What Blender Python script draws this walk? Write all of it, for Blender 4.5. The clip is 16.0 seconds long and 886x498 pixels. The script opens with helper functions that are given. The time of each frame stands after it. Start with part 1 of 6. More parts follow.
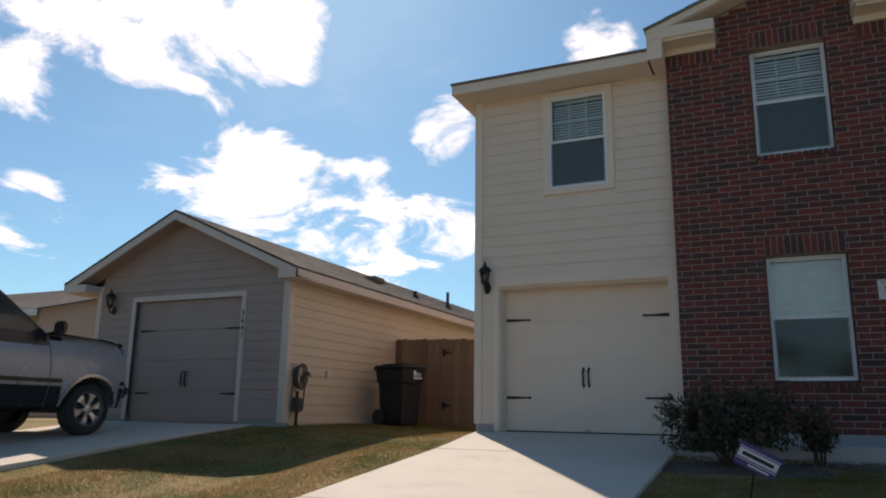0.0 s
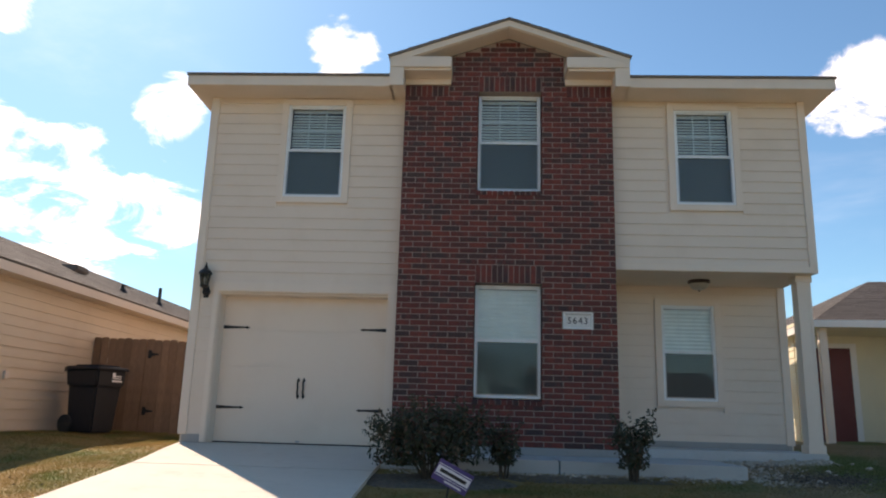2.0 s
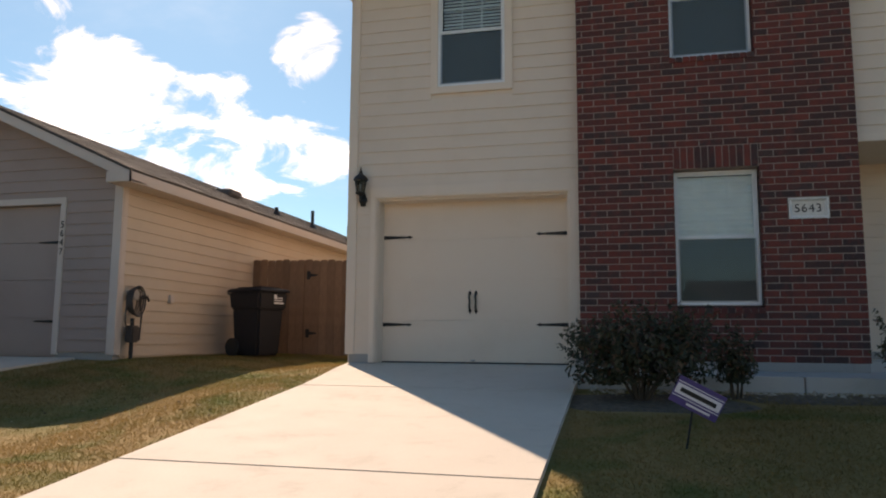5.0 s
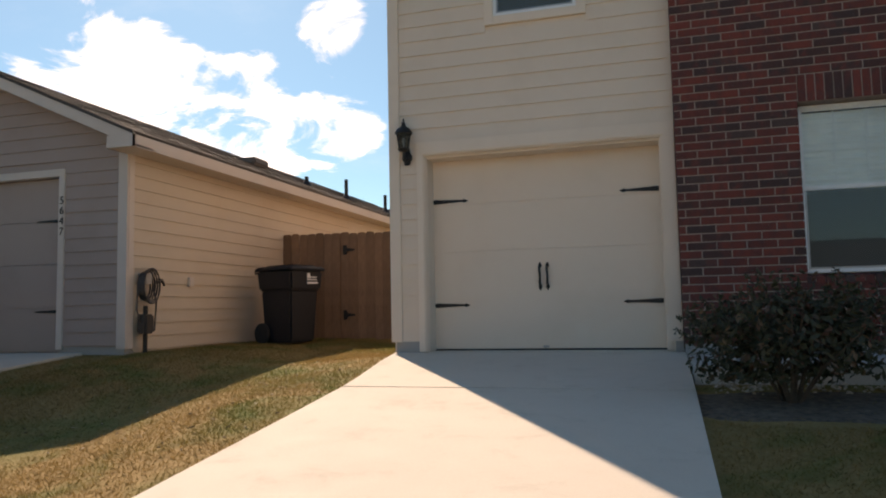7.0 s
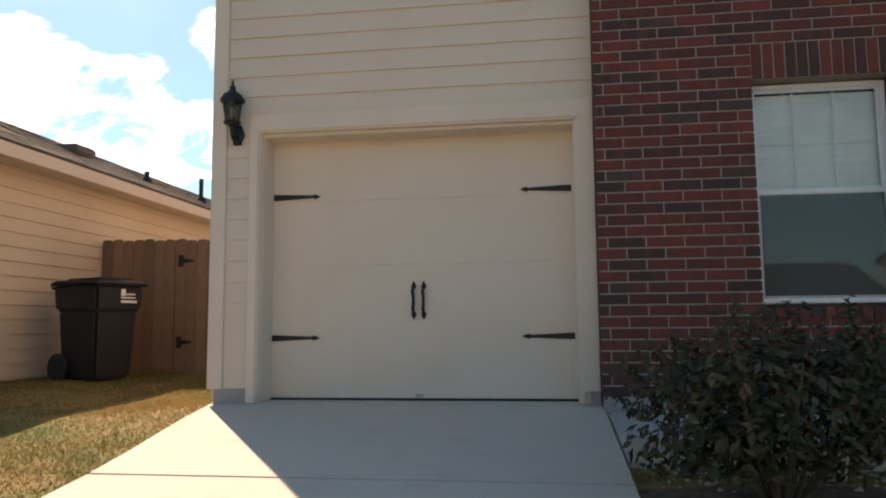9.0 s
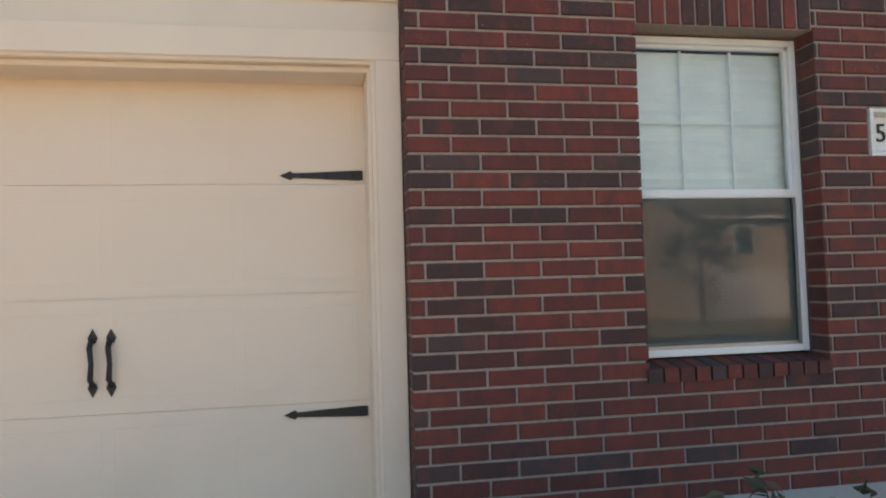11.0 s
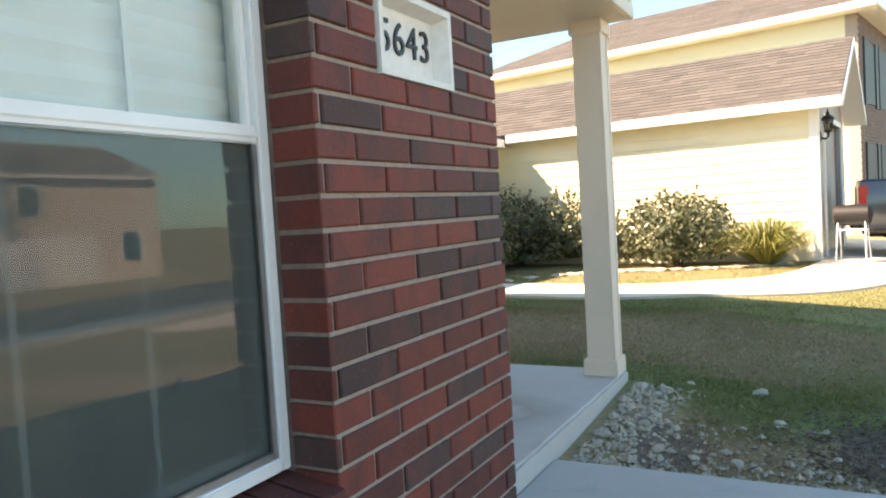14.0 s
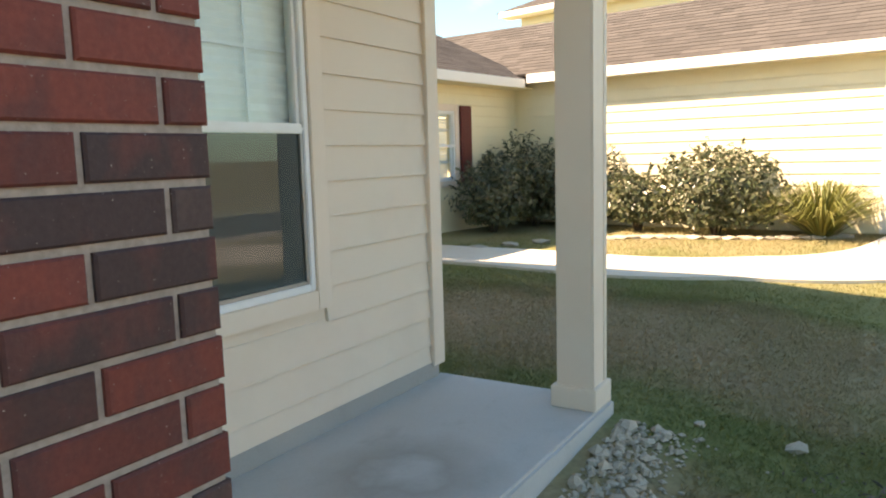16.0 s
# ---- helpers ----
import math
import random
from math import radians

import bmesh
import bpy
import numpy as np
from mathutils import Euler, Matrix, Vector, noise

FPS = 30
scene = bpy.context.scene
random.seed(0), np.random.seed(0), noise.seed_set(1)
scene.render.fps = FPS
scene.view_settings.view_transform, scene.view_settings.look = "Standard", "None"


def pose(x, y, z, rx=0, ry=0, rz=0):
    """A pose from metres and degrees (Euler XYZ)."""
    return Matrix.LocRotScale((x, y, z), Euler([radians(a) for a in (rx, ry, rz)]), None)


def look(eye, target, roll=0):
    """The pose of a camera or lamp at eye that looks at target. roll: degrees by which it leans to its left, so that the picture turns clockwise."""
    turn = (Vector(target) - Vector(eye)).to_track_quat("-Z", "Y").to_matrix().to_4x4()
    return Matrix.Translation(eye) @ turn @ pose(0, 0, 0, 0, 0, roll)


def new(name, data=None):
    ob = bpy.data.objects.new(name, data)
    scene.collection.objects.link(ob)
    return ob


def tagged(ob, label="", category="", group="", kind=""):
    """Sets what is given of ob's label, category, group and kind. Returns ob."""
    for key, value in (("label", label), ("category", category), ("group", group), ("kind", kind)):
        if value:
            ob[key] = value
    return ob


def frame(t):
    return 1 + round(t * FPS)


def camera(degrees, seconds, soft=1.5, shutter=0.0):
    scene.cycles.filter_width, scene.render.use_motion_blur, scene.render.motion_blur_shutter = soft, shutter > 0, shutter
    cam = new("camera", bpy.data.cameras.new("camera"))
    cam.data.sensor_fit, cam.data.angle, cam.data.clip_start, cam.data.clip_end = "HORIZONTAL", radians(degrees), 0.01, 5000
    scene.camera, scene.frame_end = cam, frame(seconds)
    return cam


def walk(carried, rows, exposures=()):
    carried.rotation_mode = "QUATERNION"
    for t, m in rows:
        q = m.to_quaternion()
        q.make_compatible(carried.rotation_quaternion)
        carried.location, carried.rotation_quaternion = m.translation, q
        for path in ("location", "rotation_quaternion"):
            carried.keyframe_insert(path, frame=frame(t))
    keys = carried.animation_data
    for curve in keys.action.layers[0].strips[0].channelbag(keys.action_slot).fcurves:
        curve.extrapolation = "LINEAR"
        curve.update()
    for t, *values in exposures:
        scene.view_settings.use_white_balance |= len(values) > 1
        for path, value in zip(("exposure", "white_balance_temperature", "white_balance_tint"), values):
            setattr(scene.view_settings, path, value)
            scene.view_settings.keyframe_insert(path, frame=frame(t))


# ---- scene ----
cam = camera(62.0, 16.0, 2.0)
PATH = [
    (0, (3.591, -10.101, 0.247), (2.779, -8.325, 0.68), 0.9),
    (0.5, (3.678, -10.129, 0.347), (3.112, -8.26, 0.778), 1.0),
    (1, (3.772, -10.098, 0.343), (3.429, -8.18, 0.794), 1.3),
    (1.5, (3.836, -10.122, 0.442), (3.627, -8.183, 0.885), 1.5),
    (2, (3.559, -10.149, 0.39), (3.46, -8.203, 0.84), 1.7),
    (2.5, (3.517, -10.1, 0.367), (3.412, -8.149, 0.797), 1.9),
    (3, (3.398, -9.972, 0.349), (3.267, -8.016, 0.745), 2.1),
    (3.5, (3.297, -9.766, 0.345), (3.113, -7.808, 0.707), 2.1),
    (4, (3.181, -9.554, 0.397), (2.917, -7.595, 0.707), 1.8),
    (4.5, (3.122, -9.193, 0.337), (2.747, -7.248, 0.613), 1.1),
    (5, (2.911, -8.811, 0.291), (2.442, -6.882, 0.534), 0.4),
    (7.5, (2.195, -6.993, 0.457), (1.636, -5.079, 0.62), -1.2),
    (8, (2.168, -6.544, 0.485), (1.673, -4.614, 0.659), -1.0),
    (8.5, (2.097, -5.997, 0.508), (1.706, -4.045, 0.703), -0.6),
    (9, (2.084, -5.411, 0.55), (1.809, -3.441, 0.759), -0.5),
    (11.5, (2.012, -2.886, 1.129), (2.562, -0.964, 1.203), -1.6),
    (12, (2.161, -2.459, 1.162), (2.916, -0.609, 1.243), -1.6),
    (12.5, (2.307, -2.116, 1.238), (3.356, -0.413, 1.27), -1.7),
    (13, (2.4, -1.697, 1.214), (3.841, -0.311, 1.25), -2.1),
    (13.5, (2.623, -1.436, 1.259), (4.281, -0.317, 1.219), -3.0),
    (14, (3.097, -1.26, 1.252), (4.862, -0.326, 1.153), -3.4),
    (14.5, (3.535, -1.179, 1.242), (5.373, -0.408, 1.066), -5.6),
    (15, (3.954, -1.081, 1.292), (5.826, -0.429, 1.032), -5.4),
    (15.5, (4.304, -1.163, 1.304), (6.119, -0.366, 1.042), -4.7),
    (16, (4.638, -1.149, 1.334), (6.328, -0.11, 1.082), -1.6),
]
walk(cam, [(t, look(eye, target, roll)) for t, eye, target, roll in PATH], exposures=((0.0, -0.09, 7350, 21), (1.5, 0.33, 7550, 22), (2.5, 0.69, 8000, 26), (3.5, 0.67, 8250, 26), (5.0, 0.26, 8450, 26), (8.5, 0.41, 8950, 26), (9.0, 0.62, 9050, 26), (11.5, 1.81, 9750, 31), (12.5, 2.26, 9550, 29), (13.0, 2.46, 9350, 26), (13.5, 2.51, 9250, 23), (14.0, 2.16, 9350, 23), (14.5, 1.96, 9650, 23), (16.0, 1.91, 10050, 23)))
SUN_AZ, SUN_EL, SUN_STRENGTH, SKY_STRENGTH = -34.6, 43.0, 5.0, 0.115
CLOUD_LIGHT = (12.6, 12.6, 12.6)
CLOUD_BANKS = (
    ((-0.76, 0.49, 0.43), 4, 9, 1.0),
    ((-0.663, 0.593, 0.462), 4, 8, 1.0),
    ((-0.565, 0.68, 0.472), 2, 6, 1.0),
    ((-0.655, 0.651, 0.384), 1, 5, 0.62),
    ((-0.66, 0.70, 0.27), 1, 6, 0.85),
    ((-0.60, 0.745, 0.285), 2.5, 6.5, 1.0),
    ((-0.513, 0.821, 0.251), 2.5, 6.5, 1.0),
    ((-0.497, 0.834, 0.215), 2, 6, 1.0),
    ((-0.40, 0.88, 0.25), 2, 5, 0.95),
    ((-0.388, 0.846, 0.372), 1, 4, 0.95),
    ((-0.80, 0.559, 0.217), 1, 4, 0.8),
    ((-0.182, 0.869, 0.462), 0.5, 4, 0.95),
    ((0.433, 0.815, 0.385), 1.5, 4.5, 1.0),
)

# ---------------------------------------------------------------- world and light
world = bpy.data.worlds.new("sky")
scene.world = world
world.use_nodes = True


def build_sky():
    nt = world.node_tree
    nt.nodes.clear()
    out = nt.nodes.new("ShaderNodeOutputWorld")
    bg = nt.nodes.new("ShaderNodeBackground")
    sky = nt.nodes.new("ShaderNodeTexSky")
    sky.sky_type, sky.sun_disc = "NISHITA", False
    sky.sun_elevation, sky.sun_rotation = radians(SUN_EL), radians(SUN_AZ)
    sky.air_density, sky.dust_density, sky.ozone_density = 1.0, 0.4, 1.6
    tc = nt.nodes.new("ShaderNodeTexCoord")
    sep = nt.nodes.new("ShaderNodeSeparateXYZ")
    nt.links.new(tc.outputs["Generated"], sep.inputs[0])

    def math_node(op, a, b):
        n = nt.nodes.new("ShaderNodeMath")
        n.operation = op
        for k, v in enumerate((a, b)):
            if hasattr(v, "links"):
                nt.links.new(v, n.inputs[k])
            else:
                n.inputs[k].default_value = v
        return n.outputs[0]

    up = math_node("ADD", math_node("MAXIMUM", sep.outputs[2], 0.0), 0.22)
    comb = nt.nodes.new("ShaderNodeCombineXYZ")
    nt.links.new(math_node("DIVIDE", sep.outputs[0], up), comb.inputs[0])
    nt.links.new(math_node("DIVIDE", sep.outputs[1], up), comb.inputs[1])

    def cloud_noise(scale, seed, lo, hi):
        add = nt.nodes.new("ShaderNodeVectorMath")
        add.operation = "ADD"
        add.inputs[1].default_value = (seed, seed * 0.7, 0)
        nt.links.new(comb.outputs[0], add.inputs[0])
        n = nt.nodes.new("ShaderNodeTexNoise")
        n.inputs["Scale"].default_value, n.inputs["Detail"].default_value = scale, 9
        n.inputs["Roughness"].default_value, n.inputs["Distortion"].default_value = 0.62, 0.5
        nt.links.new(add.outputs[0], n.inputs["Vector"])
        r = nt.nodes.new("ShaderNodeMapRange")
        r.interpolation_type = "SMOOTHSTEP"
        r.inputs[1].default_value, r.inputs[2].default_value = lo, hi
        nt.links.new(n.outputs[0], r.inputs[0])
        return r.outputs[0]

    def bank(direction, near, far):
        d = Vector(direction).normalized()
        n = nt.nodes.new("ShaderNodeVectorMath")
        n.operation = "DOT_PRODUCT"
        n.inputs[1].default_value = d
        nt.links.new(tc.outputs["Generated"], n.inputs[0])
        r = nt.nodes.new("ShaderNodeMapRange")
        r.interpolation_type = "SMOOTHSTEP"
        r.inputs[1].default_value, r.inputs[2].default_value = math.cos(radians(far)), math.cos(radians(near))
        nt.links.new(n.outputs["Value"], r.inputs[0])
        return r.outputs[0]

    banks = 0.0
    for direction, near, far, amount in CLOUD_BANKS:
        banks = math_node("MAXIMUM", math_node("MULTIPLY", bank(direction, near, far), amount), banks)
    mass = math_node("ADD", math_node("MULTIPLY", banks, 0.64), math_node("MULTIPLY", cloud_noise(3.4, 1.7, 0.24, 0.76), 0.84))
    body = nt.nodes.new("ShaderNodeMapRange")
    body.interpolation_type = "SMOOTHSTEP"
    body.inputs[1].default_value, body.inputs[2].default_value = 0.78, 1.16
    nt.links.new(mass, body.inputs[0])
    veil = math_node("MULTIPLY", cloud_noise(1.4, 3.1, 0.52, 0.85), 0.12)
    total = math_node("MINIMUM", math_node("MAXIMUM", veil, body.outputs[0]), 1.0)
    horizon = nt.nodes.new("ShaderNodeMapRange")
    horizon.inputs[1].default_value, horizon.inputs[2].default_value = 0.0, 0.05
    nt.links.new(sep.outputs[2], horizon.inputs[0])
    total = math_node("MULTIPLY", total, horizon.outputs[0])
    mix = nt.nodes.new("ShaderNodeMix")
    mix.data_type = "RGBA"
    nt.links.new(total, mix.inputs["Factor"])
    blue = nt.nodes.new("ShaderNodeMix")
    blue.data_type, blue.blend_type = "RGBA", "MULTIPLY"
    blue.inputs["Factor"].default_value = 1.0
    nt.links.new(sky.outputs[0], blue.inputs["A"])
    blue.inputs["B"].default_value = (0.52, 0.87, 1.0, 1)
    nt.links.new(blue.outputs["Result"], mix.inputs["A"])
    mix.inputs["B"].default_value = (*CLOUD_LIGHT, 1)
    nt.links.new(mix.outputs["Result"], bg.inputs[0])
    bg.inputs[1].default_value = SKY_STRENGTH
    nt.links.new(bg.outputs[0], out.inputs[0])


build_sky()
sun = new("sun", bpy.data.lights.new("sun", "SUN"))
sun.data.energy, sun.data.angle, sun.data.color = SUN_STRENGTH, radians(0.53), (1.0, 0.94, 0.84)
sun_way = Vector((math.sin(radians(SUN_AZ)) * math.cos(radians(SUN_EL)), math.cos(radians(SUN_AZ)) * math.cos(radians(SUN_EL)), math.sin(radians(SUN_EL))))
sun.matrix_world = look(sun_way * 60, (0, 0, 0))


# ---------------------------------------------------------------- materials
class Nodes:
    """A small wrapper to wire one node material."""

    def __init__(self, name):
        self.mat = bpy.data.materials.new(name)
        self.mat.use_nodes = True
        self.nt = self.mat.node_tree
        self.nt.nodes.clear()
        self.out = self.nt.nodes.new("ShaderNodeOutputMaterial")
        self.bsdf = self.nt.nodes.new("ShaderNodeBsdfPrincipled")
        self.nt.links.new(self.bsdf.outputs[0], self.out.inputs[0])
        self.tc = self.nt.nodes.new("ShaderNodeTexCoord")

    def put(self, value, socket):
        if hasattr(value, "links"):
            self.nt.links.new(value, socket)
        elif isinstance(value, tuple) and len(value) == 3 and socket.type == "RGBA":
            socket.default_value = (*value, 1)
        else:
            socket.default_value = value

    def coords(self, scale=(1, 1, 1), offset=None):
        m = self.nt.nodes.new("ShaderNodeMapping")
        m.inputs["Scale"].default_value = scale
        self.nt.links.new(self.tc.outputs["Object"], m.inputs[0])
        if offset is not None:
            self.put(offset, m.inputs["Location"])
        return m.outputs[0]

    def noise(self, scale, detail=4, rough=0.55, vec=None, distort=0.0):
        n = self.nt.nodes.new("ShaderNodeTexNoise")
        n.inputs["Scale"].default_value, n.inputs["Detail"].default_value = scale, detail
        n.inputs["Roughness"].default_value, n.inputs["Distortion"].default_value = rough, distort
        self.nt.links.new(vec or self.tc.outputs["Object"], n.inputs["Vector"])
        return n.outputs[0]

    def ramp(self, value, lo, hi, a=0.0, b=1.0):
        n = self.nt.nodes.new("ShaderNodeMapRange")
        for k, v in enumerate((lo, hi, a, b)):
            n.inputs[k + 1].default_value = v
        self.nt.links.new(value, n.inputs[0])
        return n.outputs[0]

    def colors(self, value, stops, constant=False):
        n = self.nt.nodes.new("ShaderNodeValToRGB")
        if constant:
            n.color_ramp.interpolation = "CONSTANT"
        for k, (pos, col) in enumerate(stops):
            e = n.color_ramp.elements[k] if k < 2 else n.color_ramp.elements.new(pos)
            e.position, e.color = pos, (*col, 1)
        self.nt.links.new(value, n.inputs[0])
        return n.outputs[0]

    def mix(self, factor, a, b, mode="MIX"):
        n = self.nt.nodes.new("ShaderNodeMix")
        n.data_type, n.blend_type = "RGBA", mode
        for v, s in ((factor, n.inputs["Factor"]), (a, n.inputs["A"]), (b, n.inputs["B"])):
            self.put(v, s)
        return n.outputs["Result"]

    def bump(self, height, strength, distance=0.01):
        n = self.nt.nodes.new("ShaderNodeBump")
        n.inputs["Strength"].default_value, n.inputs["Distance"].default_value = strength, distance
        self.nt.links.new(height, n.inputs["Height"])
        self.nt.links.new(n.outputs[0], self.bsdf.inputs["Normal"])

    def done(self, color, rough=0.6, metal=0.0, spec=0.5):
        self.put(color, self.bsdf.inputs["Base Color"])
        self.put(rough, self.bsdf.inputs["Roughness"])
        self.bsdf.inputs["Metallic"].default_value = metal
        self.bsdf.inputs["Specular IOR Level"].default_value = spec
        return self.mat


def painted(name, color, grain=(3, 60, 60), wear=0.06, rough=0.6, dirt=(0.5, 0.45, 0.38), bump=0.15):
    """Paint on boards: long faint grain, dirt in soft patches."""
    n = Nodes(name)
    g = n.noise(4, 6, 0.6, n.coords(grain))
    big = n.noise(1.3, 5, 0.6)
    c = n.mix(n.ramp(g, 0.3, 0.7, 0.0, 0.10), color, tuple(v * 0.82 for v in color))
    c = n.mix(n.ramp(big, 0.5, 0.8, 0.0, wear * 3), c, tuple(v * d for v, d in zip(color, dirt)))
    n.bump(g, bump, 0.003)
    return n.done(c, n.ramp(big, 0.3, 0.7, rough - 0.08, rough + 0.08))


def plain(name, color, rough=0.5, metal=0.0, vary=0.15, scale=20.0, bump=0.0):
    n = Nodes(name)
    f = n.noise(scale, 5, 0.6)
    c = n.mix(n.ramp(f, 0.3, 0.7), tuple(v * (1 - vary) for v in color), tuple(min(1.0, v * (1 + vary)) for v in color))
    if bump:
        n.bump(f, bump, 0.004)
    return n.done(c, n.ramp(f, 0.3, 0.7, max(0.02, rough - 0.06), rough + 0.06), metal)


def brick_material(name, per_island):
    n = Nodes(name)
    if per_island:
        geo = n.nt.nodes.new("ShaderNodeNewGeometry")
        rnd = geo.outputs["Random Per Island"]
    else:
        info = n.nt.nodes.new("ShaderNodeObjectInfo")
        rnd = info.outputs["Random"]
    a = n.colors(rnd, [(0.0, (0.190, 0.035, 0.023)), (0.22, (0.144, 0.029, 0.021)), (0.42, (0.217, 0.040, 0.026)),
                       (0.54, (0.114, 0.027, 0.021)), (0.68, (0.074, 0.027, 0.023)), (0.82, (0.058, 0.027, 0.025)),
                       (0.94, (0.080, 0.043, 0.038))], True)
    wide = n.nt.nodes.new("ShaderNodeMath")
    wide.operation = "MULTIPLY"
    wide.inputs[1].default_value = 37.0
    n.nt.links.new(rnd, wide.inputs[0])
    comb = n.nt.nodes.new("ShaderNodeCombineXYZ")
    n.nt.links.new(wide.outputs[0], comb.inputs[0])
    n.nt.links.new(wide.outputs[0], comb.inputs[2])
    vec = n.coords((1, 1, 1), comb.outputs[0])
    streak = n.coords((1, 1, 0.62), comb.outputs[0])
    stain = n.noise(11, 5, 0.55, streak, 0.5)
    fine = n.noise(90, 4, 0.65, vec)
    c = n.mix(n.ramp(stain, 0.44, 0.68, 0.0, 0.58), a, (0.055, 0.030, 0.031))
    c = n.mix(n.ramp(n.noise(8, 4, 0.5, streak, 0.3), 0.50, 0.72, 0.0, 0.55), c, (0.24, 0.042, 0.029))
    c = n.mix(n.ramp(fine, 0.35, 0.75, 0.0, 0.22), c, (0.03, 0.02, 0.02))
    c = n.mix(n.ramp(n.noise(160, 2, 0.5, vec), 0.70, 0.76, 0.0, 0.55), c, (0.5, 0.42, 0.38))
    n.bump(fine, 0.35, 0.004)
    return n.done(c, n.ramp(fine, 0.3, 0.7, 0.6, 0.8), 0.0, 0.4)


def concrete(name, color, stain=0.3):
    n = Nodes(name)
    big, mid, fine = n.noise(0.55, 6, 0.65), n.noise(3.5, 6, 0.7, None, 0.4), n.noise(70, 4, 0.7)
    c = n.mix(n.ramp(big, 0.35, 0.7, 0.0, stain), color, tuple(v * 0.72 for v in color))
    c = n.mix(n.ramp(mid, 0.55, 0.8, 0.0, stain * 1.2), c, tuple(v * f for v, f in zip(color, (0.55, 0.52, 0.47))))
    c = n.mix(n.ramp(fine, 0.35, 0.7, 0.0, 0.22), c, tuple(v * 0.7 for v in color))
    n.bump(fine, 0.25, 0.004)
    return n.done(c, n.ramp(mid, 0.3, 0.7, 0.75, 0.92), 0.0, 0.3)


def lawn_material(name, blades):
    """Turf of green and straw patches; over the east yard they run in worn bands, coloured brighter to lift its shade.
    """
    n = Nodes(name)
    big, mid, fine = n.noise(0.30, 4, 0.6, None, 0.3), n.noise(0.9, 5, 0.6, None, 0.9), n.noise(26, 3, 0.5)
    green = n.mix(n.ramp(fine, 0.3, 0.7), (0.078, 0.112, 0.024), (0.130, 0.160, 0.042))
    dry = n.mix(n.ramp(fine, 0.3, 0.7), (0.265, 0.172, 0.066), (0.345, 0.235, 0.098))
    sep = n.nt.nodes.new("ShaderNodeSeparateXYZ")
    n.nt.links.new(n.tc.outputs["Object"], sep.inputs[0])

    def calc(op, p, q):
        k = n.nt.nodes.new("ShaderNodeMath")
        k.operation = op
        n.put(p, k.inputs[0])
        n.put(q, k.inputs[1])
        return k.outputs[0]

    wander = calc("ADD", sep.outputs[0], n.ramp(n.noise(0.8, 4, 0.6), 0.2, 0.8, -0.6, 0.6))
    grey = lambda v: (v, v, v)
    stops = ((0.0, 0.5), (0.08, 0.95), (0.15, 0.85), (0.19, 0.05), (0.25, 0.1), (0.29, 1.0), (0.42, 1.0), (0.48, 0.1), (0.62, 0.3), (0.8, 0.5))
    worn = n.colors(n.ramp(wander, 6.0, 16.0), [(p, grey(v)) for p, v in stops])
    east = n.ramp(sep.outputs[0], 5.5, 7.0)
    amount = n.mix(east, n.ramp(mid, 0.34, 0.56, 0.05, 0.95), n.mix(0.22, worn, n.ramp(mid, 0.38, 0.62)))
    # brighter copies of green and dry: the shaded east lawn is lightened by colour
    lifted_green = n.mix(n.ramp(fine, 0.3, 0.7), (0.112, 0.155, 0.046), (0.180, 0.220, 0.074))
    straw = n.mix(n.ramp(fine, 0.3, 0.7), (0.330, 0.235, 0.150), (0.430, 0.320, 0.205))
    c = n.mix(amount, n.mix(east, green, lifted_green), n.mix(east, dry, straw))
    c = n.mix(n.ramp(big, 0.46, 0.60, 0.0, 0.3), c, n.mix(0.5, green, (0.36, 0.27, 0.13)))
    if blades:
        geo = n.nt.nodes.new("ShaderNodeNewGeometry")
        c = n.mix(n.ramp(geo.outputs["Random Per Island"], 0.0, 1.0, 0.0, 0.12), c, (0.22, 0.17, 0.08))
    else:
        c = n.mix(0.15, c, (0.09, 0.07, 0.04))
        n.bump(fine, 0.35, 0.012)
    mat = n.done(c, 0.85, 0.0, 0.15)
    if blades:
        tr = n.nt.nodes.new("ShaderNodeBsdfTranslucent")
        n.nt.links.new(c, tr.inputs[0])
        mx = n.nt.nodes.new("ShaderNodeMixShader")
        mx.inputs[0].default_value = 0.4
        n.nt.links.new(n.bsdf.outputs[0], mx.inputs[1])
        n.nt.links.new(tr.outputs[0], mx.inputs[2])
        n.nt.links.new(mx.outputs[0], n.out.inputs[0])
    return mat


def leaf_material(name, stops, gloss=0.35):
    n = Nodes(name)
    geo = n.nt.nodes.new("ShaderNodeNewGeometry")
    c = n.colors(geo.outputs["Random Per Island"], stops)
    v = n.noise(60, 3, 0.6)
    c = n.mix(n.ramp(v, 0.3, 0.7, 0.0, 0.35), c, tuple(x * 0.5 for x in stops[0][1]))
    mat = n.done(c, gloss, 0.0, 0.5)
    tr = n.nt.nodes.new("ShaderNodeBsdfTranslucent")
    n.nt.links.new(c, tr.inputs[0])
    mx = n.nt.nodes.new("ShaderNodeMixShader")
    mx.inputs[0].default_value = 0.25
    n.nt.links.new(n.bsdf.outputs[0], mx.inputs[1])
    n.nt.links.new(tr.outputs[0], mx.inputs[2])
    n.nt.links.new(mx.outputs[0], n.out.inputs[0])
    return mat


